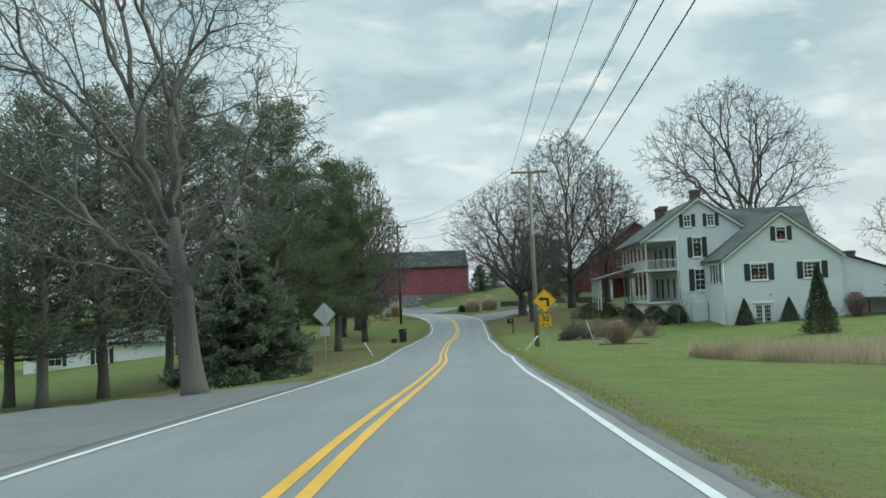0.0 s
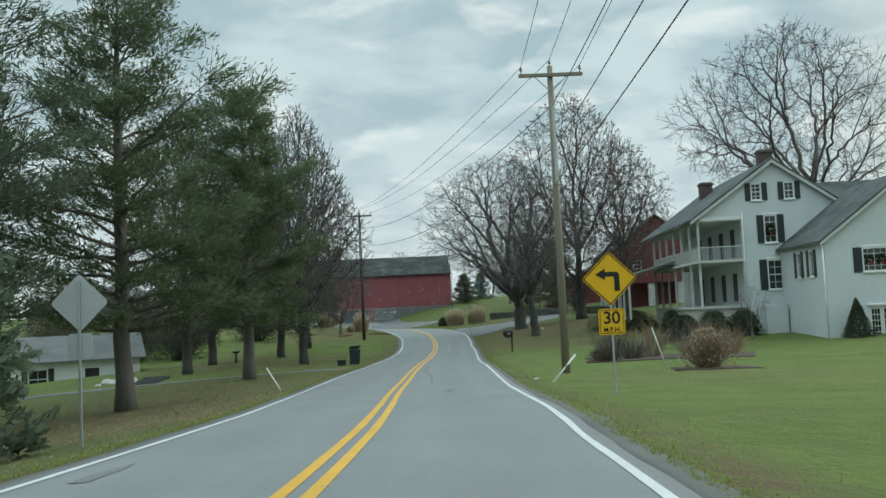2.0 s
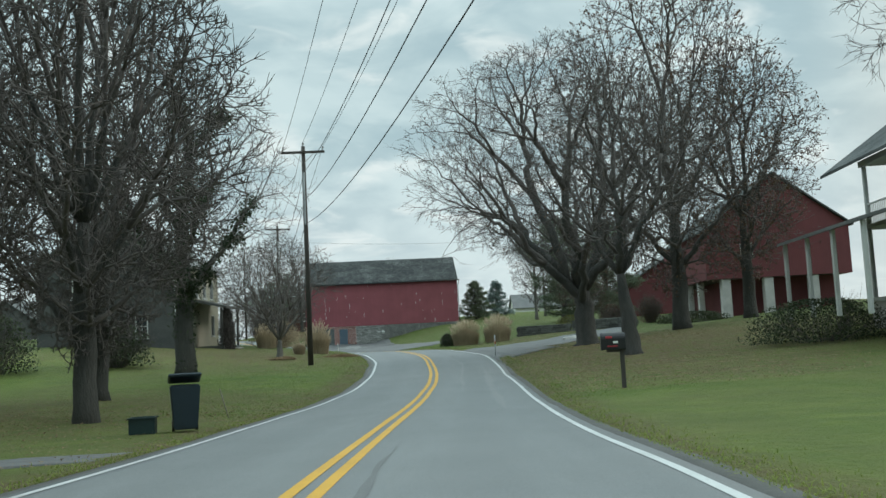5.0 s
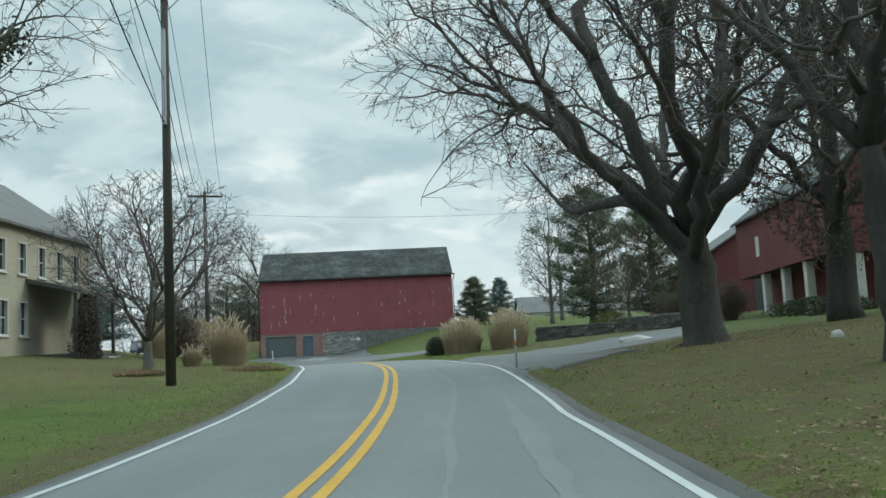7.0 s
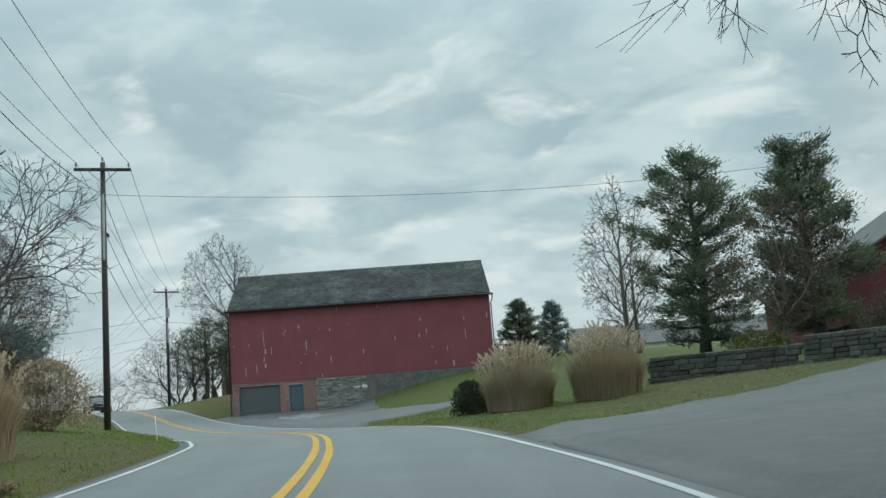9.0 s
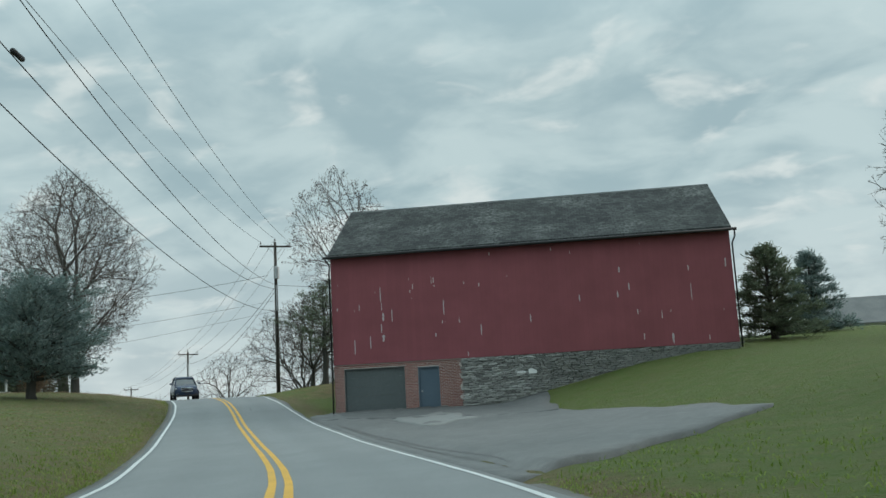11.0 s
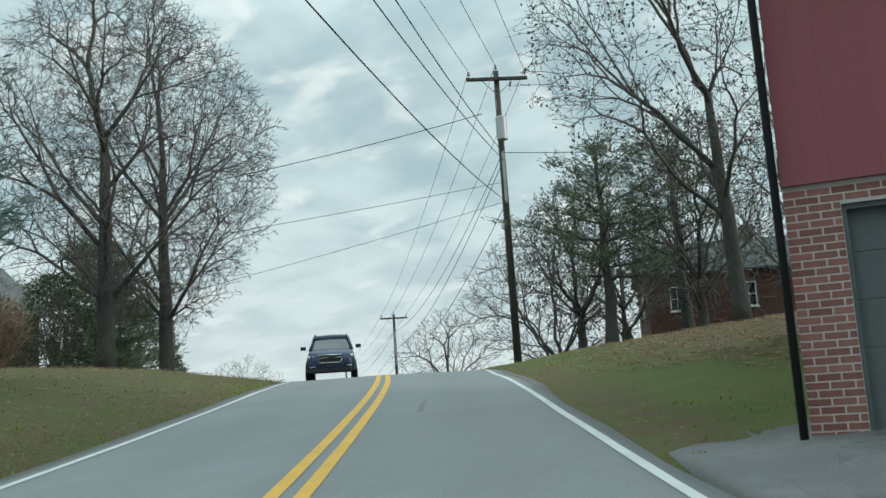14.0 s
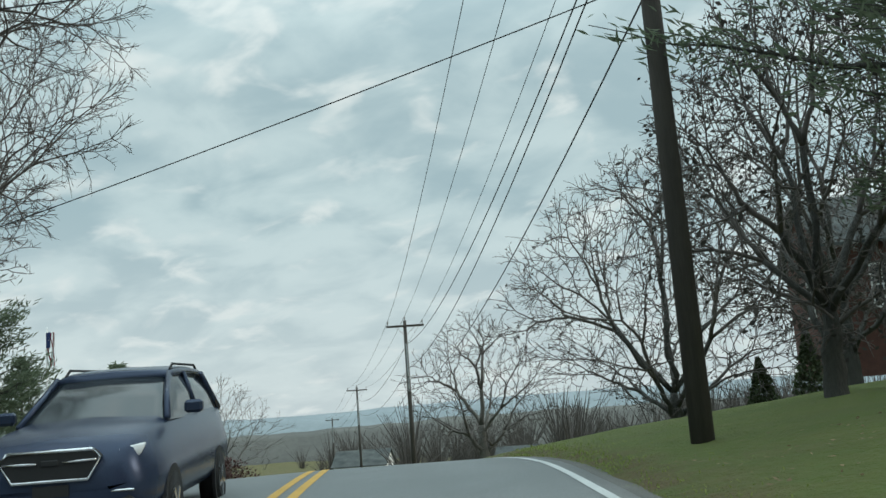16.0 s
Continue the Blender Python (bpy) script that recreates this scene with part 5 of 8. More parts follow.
def crown_tips(rng, n, shape, rx, z0, z1, off):
    """Places where the twigs end: scattered through a crown with an uneven outline."""
    peak = {"round": (0.45, 0.60), "oval": (0.38, 0.75), "broad": (0.40, 0.50), "vase": (0.62, 0.60)}[shape]
    g = rng.uniform(0, 1, n * 4)
    t = np.where(g < peak[0], g / peak[0] * 0.5, 0.5 + (g - peak[0]) / (1 - peak[0]) * 0.5)
    prof = np.sin(np.pi * np.clip(t, 0.02, 0.985)) ** peak[1]
    keep = rng.uniform(0, 1, n * 4) < 0.15 + 0.85 * prof
    g, prof = g[keep][:n], prof[keep][:n]
    m = len(g)
    a = rng.uniform(0, 2 * np.pi, m)
    ph = rng.uniform(0, 6.28, 4)
    lump = 1 + 0.13 * np.sin(2 * a + ph[0] + 3 * g) + 0.10 * np.sin(5 * a + ph[1] - 7 * g) + 0.08 * np.sin(9 * a + 13 * g + ph[2])
    r = rx * prof * lump * rng.uniform(0, 1, m) ** 0.36
    z = z0 + (z1 - z0) * (g + 0.035 * np.sin(3 * a + ph[3]))
    return np.column_stack([r * np.cos(a) + off[0] * np.clip(g + 0.3, 0, 1), r * np.sin(a) + off[1] * np.clip(g + 0.3, 0, 1), z])


def groups_of(rng, pts, k):
    """Split points into k bundles by nearness."""
    c = pts[rng.permutation(len(pts))[:k]]
    for _ in range(4):
        near = ((pts[:, None] - c[None]) ** 2).sum(2).argmin(1)
        own = (near[:, None] == np.arange(k)).astype(float)
        many = own.sum(0)
        c = np.where(many[:, None] > 0, (own.T @ pts) / np.maximum(many, 1)[:, None], c)
    return [pts[near == j] for j in range(k) if many[j] > 0]


BASIS = {}


def curve(rng, p, d, q, e, n, wild):
    """A limb from p (heading d) to q (heading e)."""
    if n not in BASIS:
        u = np.linspace(0, 1, n)
        BASIS[n] = np.stack([(1 - u) ** 3, 3 * u * (1 - u) ** 2, 3 * u * u * (1 - u), u**3], 1)
    g = q - p
    length = math.sqrt(g @ g)
    pts = BASIS[n] @ np.array((p, p + d * (length * 0.36), q - e * (length * 0.30), q))
    if n > 2:
        pts[1:-1] += rng.normal(0, wild * length, (n - 2, 3))
    return pts


def bare_tree(name, label, at, height, radius, rx, seed, bark=None, twig=None, shape="round", base=0.2, fork=(0.15, 0.4), tips=1800, main=8, leaves=0, leaf_mat=None, leaf_size=0.06,
              thick=0.007, lean=(0, 0), group="", flare=1.35, off=(0, 0), droop=0.0, wild=0.022, shoots=2, flow=0.55, ivy=0, extra=(), stout=0.85):
    """A leafless tree: trunk, main limbs, and branches that share out the crown's twig ends among them."""
    rng = np.random.default_rng(seed)
    ends = crown_tips(rng, tips, shape, rx, base * height, height, off)
    fine = thick * 0.42
    power = math.log(radius * stout / fine) / math.log(len(ends))
    size = lambda n: max(thick, fine * n**power)
    mass, limbs, ivy_at = [], [], []

    def twig_to(p, d, q):
        length = np.linalg.norm(q - p)
        way = (q - p) / (length + 1e-9)
        e = way + np.array((0, 0, -droop)) + rng.normal(0, 0.12, 3)
        pts = curve(rng, p, d, q + np.array((0, 0, -droop * 0.25 * length)), e / np.linalg.norm(e), 3, wild)
        mass.append((pts, [thick, thick * 0.85, thick * 0.5], 3))
        for s in range(shoots):
            u = rng.uniform(0.2, 0.95)
            i = min(1, int(u * 2))
            o = pts[i] + (pts[i + 1] - pts[i]) * (u * 2 - i)
            w = way + rng.normal(0, 0.55, 3) + np.array((0, 0, 0.15 - droop))
            w *= (0.30 + 0.35 * rng.uniform()) * min(length, 2.0) / np.linalg.norm(w)
            mass.append((np.array([o, o + w]), [thick * 0.75, thick * 0.4], 3))

    def share(p, d, pts, level):
        n = len(pts)
        if n <= 2 or level > 14:
            for q in pts:
                twig_to(p, d, q)
            return
        for some in groups_of(rng, pts, 2 if n < 5 or rng.uniform() < 0.6 else 3):
            bough(p, d, some, level, size(n))

    def bough(p, d, some, level, r_from, store=None):
        n = len(some)
        if n == 1:
            return twig_to(p, d, some[0])
        c = some.mean(0)
        vec = c - p
        length = np.linalg.norm(vec)
        to = vec / (length + 1e-9)
        d = 0.42 * d + 0.58 * to if level else d
        d = d / np.linalg.norm(d)
        way = flow * d + to + rng.normal(0, 0.07, 3)
        way /= np.linalg.norm(way)
        q = p + (0.35 * way + 0.65 * vec / (length + 1e-9)) * length * rng.uniform(0.36, 0.56)
        r0, r1 = min(r_from, size(n) * 1.25), size(n)
        k, sides = (7, 8) if r1 > 0.08 else (5, 5) if r1 > 0.035 else (4, 3) if r1 > 0.015 else (3, 3) if r1 > thick else (2, 3)
        line = (curve(rng, p, d, q, way, k, wild), np.linspace(r0, r1, k), sides)
        (limbs if store else mass).append(line)
        if ivy and r1 > 0.05:
            ivy_at.extend(line[0])
        share(q, way, some, level + 1)

    top = np.array((off[0] * 0.25 * fork[1], off[1] * 0.25 * fork[1], height * fork[1]))
    low = height * fork[0]
    n = 9
    u = np.linspace(0, 1, n)
    trunk = np.column_stack([top[0] * u, top[1] * u, -0.3 + (top[2] + 0.3) * u])
    trunk[1:-1, :2] += rng.normal(0, radius * 0.10, (n - 2, 2))
    girth = radius * (1 - 0.45 * np.clip((trunk[:, 2] - low) / max(top[2] - low, 0.5), 0, 1) * (1 if stout < 1 else 0.5)) * (1 - 0.10 * u)
    girth[0] *= flare
    girth[1] *= 1 + (flare - 1) * 0.22
    for some in groups_of(rng, ends, main):
        c = some.mean(0)
        out = math.hypot(c[0], c[1])
        z = min(top[2], max(low, c[2] - out * 0.9 - 0.06 * height))
        p = np.array((np.interp(z, trunk[:, 2], trunk[:, 0]), np.interp(z, trunk[:, 2], trunk[:, 1]), z))
        d = np.array((c[0], c[1], 0.0)) / (out + 0.3) * 0.75 + np.array((0, 0, 0.8))
        bough(p, d / np.linalg.norm(d), some, 0, radius * 0.7 * max(1, stout), True)
    for pts, r0, much in extra:
        # a bough of its own course, with twigs rising and hanging from it
        line = spline(pts, 0.5)
        limbs.append((line, r0 * (1 - 0.85 * np.linspace(0, 1, len(line)) ** 1.5), 9))
        for k in range(much):
            i = int(len(line) * (0.35 + 0.65 * rng.uniform() ** 0.6)) - 1
            w = rng.normal(0, 0.8, 3) + np.array((0, 0, 0.5 if rng.uniform() < 0.65 else -0.5))
            fan = line[i] + w * rng.uniform(0.5, 1.5) + rng.normal(0, 0.5, (9, 3)) * rng.uniform(0.5, 1.1)
            share(line[i], w / np.linalg.norm(w), fan, 8)
    t = thing(name, label, "tree", place(at, (lean[0], lean[1], 0)), group)
    tubes("trunk", [(trunk, girth, 16)], bark or BARK, t)
    for one in limbs:
        tubes("limb", [one], bark or BARK, t)
    tagged(tubes("twig_mass", mass, twig or TWIG, t, False), kind="stuff")
    if leaves:
        pick = ends[rng.integers(0, len(ends), leaves)]
        tagged(leaf_cards("leaf_mass", pick + rng.normal(0, 0.10, (leaves, 3)) - np.array((0, 0, 0.05)), leaf_size, leaf_mat or DEAD_LEAF, t, rng), kind="stuff")
    if ivy:
        spots = np.array(ivy_at + list(np.repeat(trunk, 6, 0)))
        spots = spots[rng.integers(0, len(spots), ivy)] + rng.normal(0, 0.22, (ivy, 3))
        tagged(leaf_cards("ivy_mass", spots, 0.085, IVY, t, rng), kind="stuff")
    return t


def leaf_cards(name, spots, size, mat, parent, rng, slim=0.55, ways=None, lying=False):
    """Small folded leaves or needle tufts at the spots."""
    n = len(spots)
    u = rng.normal(0, 1, (n, 3)) if ways is None else ways + rng.normal(0, 0.45, (n, 3))
    u /= np.linalg.norm(u, axis=1, keepdims=True)
    w = np.cross(u, np.array((0, 0, 1.0)) + rng.normal(0, 0.25, (n, 3)) if lying else rng.normal(0, 1, (n, 3)))
    w /= np.linalg.norm(w, axis=1, keepdims=True) + 1e-9
    s = size * rng.uniform(0.6, 1.4, (n, 1))
    k = np.cross(u, w)
    a, b = spots - u * s, spots + u * s
    c, d = spots + w * s * slim + k * s * 0.15, spots - w * s * slim + k * s * 0.15
    verts = np.stack([a, c, b, d], 1).reshape(-1, 3)
    me = bpy.data.meshes.new(name)
    me.vertices.add(4 * n)
    me.vertices.foreach_set("co", verts.astype(np.float32).ravel())
    me.loops.add(4 * n)
    me.loops.foreach_set("vertex_index", np.arange(4 * n, dtype=np.int32))
    me.polygons.add(n)
    me.polygons.foreach_set("loop_start", np.arange(0, 4 * n, 4, dtype=np.int32))
    me.update(calc_edges=True)
    me.materials.append(mat)
    ob = new(name, me)
    ob.parent = parent
    return ob


def pine(name, label, at, height, radius, spread, seed, mat=None, bare=0.22, tufts=14000, size=0.16, shape="white", group="", lean=(0, 0), limbs=60, bark=None, slim=0.16):
    """A conifer: tapered trunk, limbs with side shoots, and needle tufts along them."""
    rng = np.random.default_rng(seed)
    t = thing(name, label, "tree", place(at, (lean[0], lean[1], 0)), group)
    n = 12
    zs = np.linspace(-0.3, height * 0.97, n)
    wob = np.cumsum(rng.normal(0, 0.06 if shape == "white" else 0.015, (n, 2)), axis=0)
    trunk_pts = np.column_stack([wob, zs])
    trunk_r = radius * (1 - zs.clip(0) / height) ** 0.8 + 0.015
    trunk_r[0] *= 1.3
    tubes("trunk", [(trunk_pts, trunk_r, 10)], bark or BARK_DARK, t)
    limbs_at, shoots_at, spots, ways = [], [], [], []
    lobe = rng.uniform(0, 6.28, 3)
    for k in range(limbs):
        f = bare + (1 - bare) * ((k + rng.uniform(0, 1)) / limbs)
        z = f * height
        g = (f - bare) / (1 - bare)
        a = k * 2.4 + rng.uniform(-0.5, 0.5)
        if shape == "white":
            # irregular, broad below the middle, blunt at the top
            outline = 0.62 + 0.38 * math.sin(math.pi * min(1, 0.12 + g * 0.9))
            reach = spread * outline * (1 - g**2.2 * 0.62) * (1 + 0.22 * math.sin(3 * a + lobe[0] + 4 * g) + 0.16 * math.sin(7 * g * 3 + lobe[1])) * rng.uniform(0.6, 1.12)
            rise_by = 0.02 + 0.75 * g
        else:
            reach = spread * (1 - g) ** 0.8 * rng.uniform(0.78, 1.08) + 0.15
            rise_by = -0.10 + 0.6 * g
        way = np.array((math.cos(a), math.sin(a), rise_by))
        p0 = np.array([np.interp(z, zs, trunk_pts[:, 0]), np.interp(z, zs, trunk_pts[:, 1]), z])
        m = 6
        pts = [p0]
        for i in range(1, m):
            w = way + np.array((0, 0, 0.16 * i / m)) + rng.normal(0, 0.12, 3)
            pts.append(pts[-1] + w / np.linalg.norm(w) * reach / (m - 1))
        pts = np.array(pts)
        r0 = max(0.014, 0.38 * np.interp(z, zs, trunk_r))
        limbs_at.append((pts, np.linspace(r0, 0.010, m), 5))
        for s in range(max(4, int(reach * 5.0))):
            u = rng.uniform(0.22 if shape == "white" else 0.05, 1.0)
            i = min(m - 2, int(u * (m - 1)))
            q = pts[i] + (pts[i + 1] - pts[i]) * (u * (m - 1) - i)
            sa = a + rng.choice((-1, 1)) * rng.uniform(0.2, 1.3)
            sl = (0.35 + reach * 0.22) * rng.uniform(0.5, 1.1)
            sw = np.array((math.cos(sa), math.sin(sa), rng.uniform(-0.15, 0.65)))
            e = q + sw * sl
            shoots_at.append((np.array([q, (q + e) / 2 + rng.normal(0, 0.03, 3), e]), [0.012, 0.010, 0.007], 3))
            for c in range(4):
                spots.append(q + (e - q) * (0.25 + 0.75 * (c + rng.uniform(0, 1)) / 4))
                ways.append(sw)
        for c in range(5):
            spots.append(pts[-1] + rng.normal(0, 0.12, 3))
            ways.append(way)
    for one in limbs_at:
        tubes("limb", [one], bark or BARK_DARK, t, False)
    tagged(tubes("twig_mass", shoots_at, bark or BARK_DARK, t, False), kind="stuff")
    spots, ways = np.array(spots), np.array(ways)
    pick = rng.integers(0, len(spots), tufts)
    loose = size * (1.5 if shape == "white" else 0.8)
    at_spots = spots[pick] + rng.normal(0, 1, (tufts, 3)) * np.array((loose, loose, loose * 0.7))
    tagged(leaf_cards("needle_mass", at_spots, size, mat or NEEDLE, t, rng, slim, ways[pick] * 0.9 + np.array((0, 0, 0.25))), kind="stuff")
    return t


def shrub(name, label, at, w, d, h, seed, mat=None, leaves=2500, twigs=120, twig_mat=None, size=0.05, category="shrub", group="", cone=False, base=0.02):
    rng = np.random.default_rng(seed)
    t = thing(name, label, category, place(at), group)
    lines = []
    for k in range(twigs):
        a, e = rng.uniform(0, 2 * math.pi), rng.uniform(0.0, 1.0) ** 0.6
        end = np.array((w / 2 * e * math.cos(a), d / 2 * e * math.sin(a), h * rng.uniform(0.6, 1.05) * (1.02 - e if cone else math.sqrt(max(0.05, 1 - 0.6 * e * e)))))
        start = np.array((end[0] * 0.2, end[1] * 0.2, -0.1))
        midp = (start + end) / 2 + np.array((end[0] * 0.02, end[1] * 0.02, 0)) + rng.normal(0, 0.05, 3)
        lines.append((np.array([start, midp, end]), [0.013, 0.009, 0.004], 3))
        for s in range(6):
            q = midp + (end - midp) * rng.uniform(-0.3, 0.9)
            g = (end - midp) * rng.uniform(0.3, 0.6) + rng.normal(0, 0.11 * min(w, h), 3)
            lines.append((np.array([q, q + g * 0.5 + rng.normal(0, 0.02, 3), q + g]), [0.006, 0.005, 0.003], 3))
    tagged(tubes("stem_mass", lines, twig_mat or TWIG, t, False), kind="stuff")
    if leaves:
        a, u, c = rng.uniform(0, 2 * math.pi, leaves), rng.uniform(0.55, 1.02, leaves), rng.uniform(base, 1, leaves)
        lump = 1 + 0.10 * np.sin(a * 3 + seed) + 0.08 * np.sin(a * 7 + c * 9 + seed)
        s = (1 - c) * 0.95 + 0.05 if cone else np.sqrt(1 - (c * 0.98) ** 2.4)
        spots = np.column_stack([w / 2 * u * s * lump * np.cos(a), d / 2 * u * s * lump * np.sin(a), h * c * (0.9 + 0.1 * lump)])
        tagged(leaf_cards("leaf_mass", spots, size, mat or SHRUB_LEAF, t, rng), kind="stuff")
    return t


# old maples on the east verge, and oaks that keep brown leaves behind them
bare_tree("maple_tree", "great bare old maple with a thick flared trunk", (5.8, 119.4), 16.8, 0.57, 9.0, 11, BARK_DARK, TWIG, "broad", 0.26, (0.10, 0.17), 8000, 9, 2600, DEAD_LEAF, 0.05, 0.0095, (0, 0), "", 1.6, (-1.2, 0.5),
          0.20, 0.028, 3, 0.6, extra=(([(0, 0.2, 2.2), (-0.9, 3.2, 4.4), (-1.5, 6.6, 5.0), (-2.1, 10.6, 5.4), (-2.6, 12.4, 6.2), (-3.8, 13.2, 8.0)], 0.26, 34),
                                      ([(0, 0.3, 4.0), (-3.0, 4.0, 7.6), (-5.8, 7.2, 7.9), (-7.6, 8.6, 6.4), (-7.9, 9.0, 5.7)], 0.055, 7)), stout=1.25)
bare_tree("maple_tree", "bare old maple with knotted leaning trunk", (6.7, 109.0), 12.8, 0.34, 4.6, 27, BARK_DARK, TWIG, "round", 0.30, (0.13, 0.27), 3000, 6, 800, DEAD_LEAF, 0.05, 0.012, (0, -7), "", 1.6, (1.2, 0.0), 0.1, 0.03)
bare_tree("oak_tree", "tall oak holding some of its brown leaves", (12.5, 127.0), 23.2, 0.5, 7.6, 31, BARK_DARK, TWIG, "round", 0.10, (0.12, 0.30), 4600, 11, 9500, DEAD_LEAF, 0.085, 0.018, (0, 0), "", 1.4)
bare_tree("oak_tree", "oak holding some of its brown leaves", (17.5, 130.0), 18.5, 0.4, 5.2, 37, BARK_DARK, TWIG, "round", 0.14, (0.12, 0.35), 2800, 8, 5600, DEAD_LEAF, 0.085, 0.018)
bare_tree("maple_tree", "great bare tree behind the white farmhouse", (33.5, 116.0), 25.6, 0.6, 10.6, 41, BARK, TWIG, "round", 0.33, (0.24, 0.42), 4200, 10, thick=0.019, off=(-2.6, 0), wild=0.03, flow=0.45)
for k, (x, y, h) in enumerate(((24.0, 146.0, 13.0), (44.0, 135.0, 13.0), (52.0, 120.0, 12.0), (62.0, 128.0, 12.0))):
    bare_tree("bare_tree", "distant bare tree behind the farmhouse", (x, y), h, 0.25, 4.6, 44 + k, BARK, TWIG_PALE, "oval", 0.2, (0.15, 0.5), 700, 8, group="far bare trees", thick=0.018)
# upright bare trees on the west side
for k, (x, y, h, w) in enumerate(((-10.1, 92.8, 17.6, 4.7), (-13.7, 102.6, 17.0, 4.6), (-17.5, 96.5, 18.0, 5.2), (-16.0, 86.0, 17.5, 4.6))):
    bare_tree("pear_tree", "upright bare tree with dense grey-brown twigs", (x, y), h, 0.30, w, 51 + k, BARK_DARK, TWIG, "oval", 0.10, (0.11, 0.30), (6800, 5200, 5600, 4200)[k], 15, group="upright trees", thick=0.0175, flow=1.15, droop=-0.6, wild=0.012, shoots=3)
bare_tree("vine_tree", "bare tree wrapped in dark ivy", (-13.6, 112.0), 15.5, 0.45, 6.2, 61, BARK_DARK, TWIG_PALE, "round", 0.25, (0.14, 0.55), 2200, 8, thick=0.010, droop=0.1, ivy=15000)
bare_tree("small_tree", "low many-stemmed bare tree on the lawn", (-13.1, 130.2), 7.8, 0.22, 4.0, 63, BARK, TWIG, "vase", 0.2, (0.05, 0.14), 2300, 8, thick=0.010, flow=0.7, droop=-0.1)
bare_tree("small_tree", "low bare tree near the cream house", (-17.4, 144.0), 8.2, 0.2, 4.6, 64, BARK, TWIG, "vase", 0.16, (0.06, 0.2), 2300, 8, thick=0.011, flow=0.7)
# pines on the west side
for k, (x, y, h, r, s) in enumerate(((-10.1, 77.6, 15.0, 0.30, 4.3), (-12.3, 66.2, 17.8, 0.36, 5.6), (-15.6, 57.0, 18.5, 0.32, 5.6), (-19.5, 54.0, 17.0, 0.3, 5.0), (-20.5, 49.0, 15.5, 0.3, 4.6), (-25.0, 54.0, 15.0, 0.3, 4.6), (-20.0, 66.0, 18.0, 0.3, 5.0), (-29.0, 47.0, 15.0, 0.3, 4.8))):
    pine("pine_tree", "tall white pine with open grey-green limbs", (x, y), h, r, s, 71 + k, NEEDLE if k in (0, 1) else NEEDLE_DARK, 0.17, (34000, 36000, 34000)[k] if k < 3 else 14000, 0.16 if k < 3 else 0.20, group="roadside pines", limbs=84, bark=BARK)
pine("arborvitae", "broad dark green evergreen down to the ground", (-8.8, 43.6), 6.6, 0.2, 3.1, 81, NEEDLE_DARK, 0.01, 40000, 0.11, "spruce", limbs=110, slim=0.45)
bare_tree("walnut_tree", "bare leaning tree with a vine on its trunk", (-5.0, 25.8), 15.5, 0.30, 5.0, 86, BARK, TWIG_PALE, "round", 0.12, (0.17, 0.30), 4600, 9, thick=0.0085, off=(-1.6, 0), wild=0.03, lean=(0, -4), flare=1.5, droop=0.22, shoots=3)
# along the crest road
pine("spruce_tree", "blue-green spruce on the lawn bank", (-39.3, 187.9), 5.7, 0.26, 4.3, 91, NEEDLE_BLUE, 0.16, 26000, 0.13, "white", limbs=100, slim=0.2)
for k, (x, y, h, w) in enumerate(((-53.3, 211.5, 18.4, 6.1), (-49.1, 204.2, 16.3, 5.6))):
    bare_tree("sycamore_tree", "tall bare round-headed tree on the crest", (x, y), h, 0.32, w, 93 + k, BARK_DARK, TWIG, "round", 0.12, (0.15, 0.55), 6400, 13, group="pair of bare trees", thick=0.010, flow=1.0, wild=0.010, shoots=3)
pine("pine_tree", "dark pine behind the crest lawn", (-60.5, 214.0), 7.6, 0.22, 4.0, 96, NEEDLE_DARK, 0.05, 14000, 0.17, limbs=50)
pine("pine_tree", "dark pine behind the crest lawn", (-70.0, 224.5), 7.4, 0.22, 4.2, 97, NEEDLE_DARK, 0.05, 12000, 0.19, limbs=50)
for k, (x, y, h, w) in enumerate(((-97.0, 256.0, 11.5, 4.4), (-104.0, 252.0, 13.0, 5.0), (-112.0, 249.0, 15.0, 4.6), (-92.0, 238.0, 9.0, 3.0))):
    pine("fir_tree", "dark fir beyond the crest", (x, y), h, 0.25, w, 113 + k, NEEDLE_DARK, 0.03, 12000, 0.22, "spruce", "firs beyond the crest", slim=0.25)
bare_tree("bare_tree", "round bare tree beyond the crest", (-92.0, 262.0), 10.0, 0.3, 6.0, 114, BARK, TWIG_PALE, "broad", 0.1, (0.1, 0.25), 700, 8, thick=0.014)
bare_tree("bare_tree", "spreading bare tree beyond the pole", (-43.3, 234.9), 10.8, 0.26, 6.2, 101, BARK_DARK, TWIG, "round", 0.06, (0.05, 0.14), 2600, 9, 700, DARK_LEAF, 0.062, 0.014, group="trees behind the barn")
for k, (x, y, h, w, n) in enumerate(((-35.2, 217.5, 7.6, 3.4, 1300), (-29.6, 215.8, 8.6, 3.8, 1300), (-36.0, 226.0, 10.0, 5.0, 1600))):
    bare_tree("bare_tree", "bare tree with a few brown leaves on the bank", (x, y), h, 0.20, w, 102 + k, BARK_DARK, TWIG, "round", 0.10, (0.07, 0.22), n, 9, 1800, DARK_LEAF, 0.062, 0.0115, group="trees behind the barn")
for k, (x, y, h, w) in enumerate(((-32.6, 213.4, 7.6, 3.2), (-31.0, 219.0, 9.0, 4.0))):
    pine("cedar_tree", "dark ragged evergreen with layered boughs", (x, y), h, 0.24, w, 106 + k, NEEDLE_DARK, 0.30, 6000, 0.12, "white", "evergreens on the bank", limbs=30, bark=BARK_DARK)
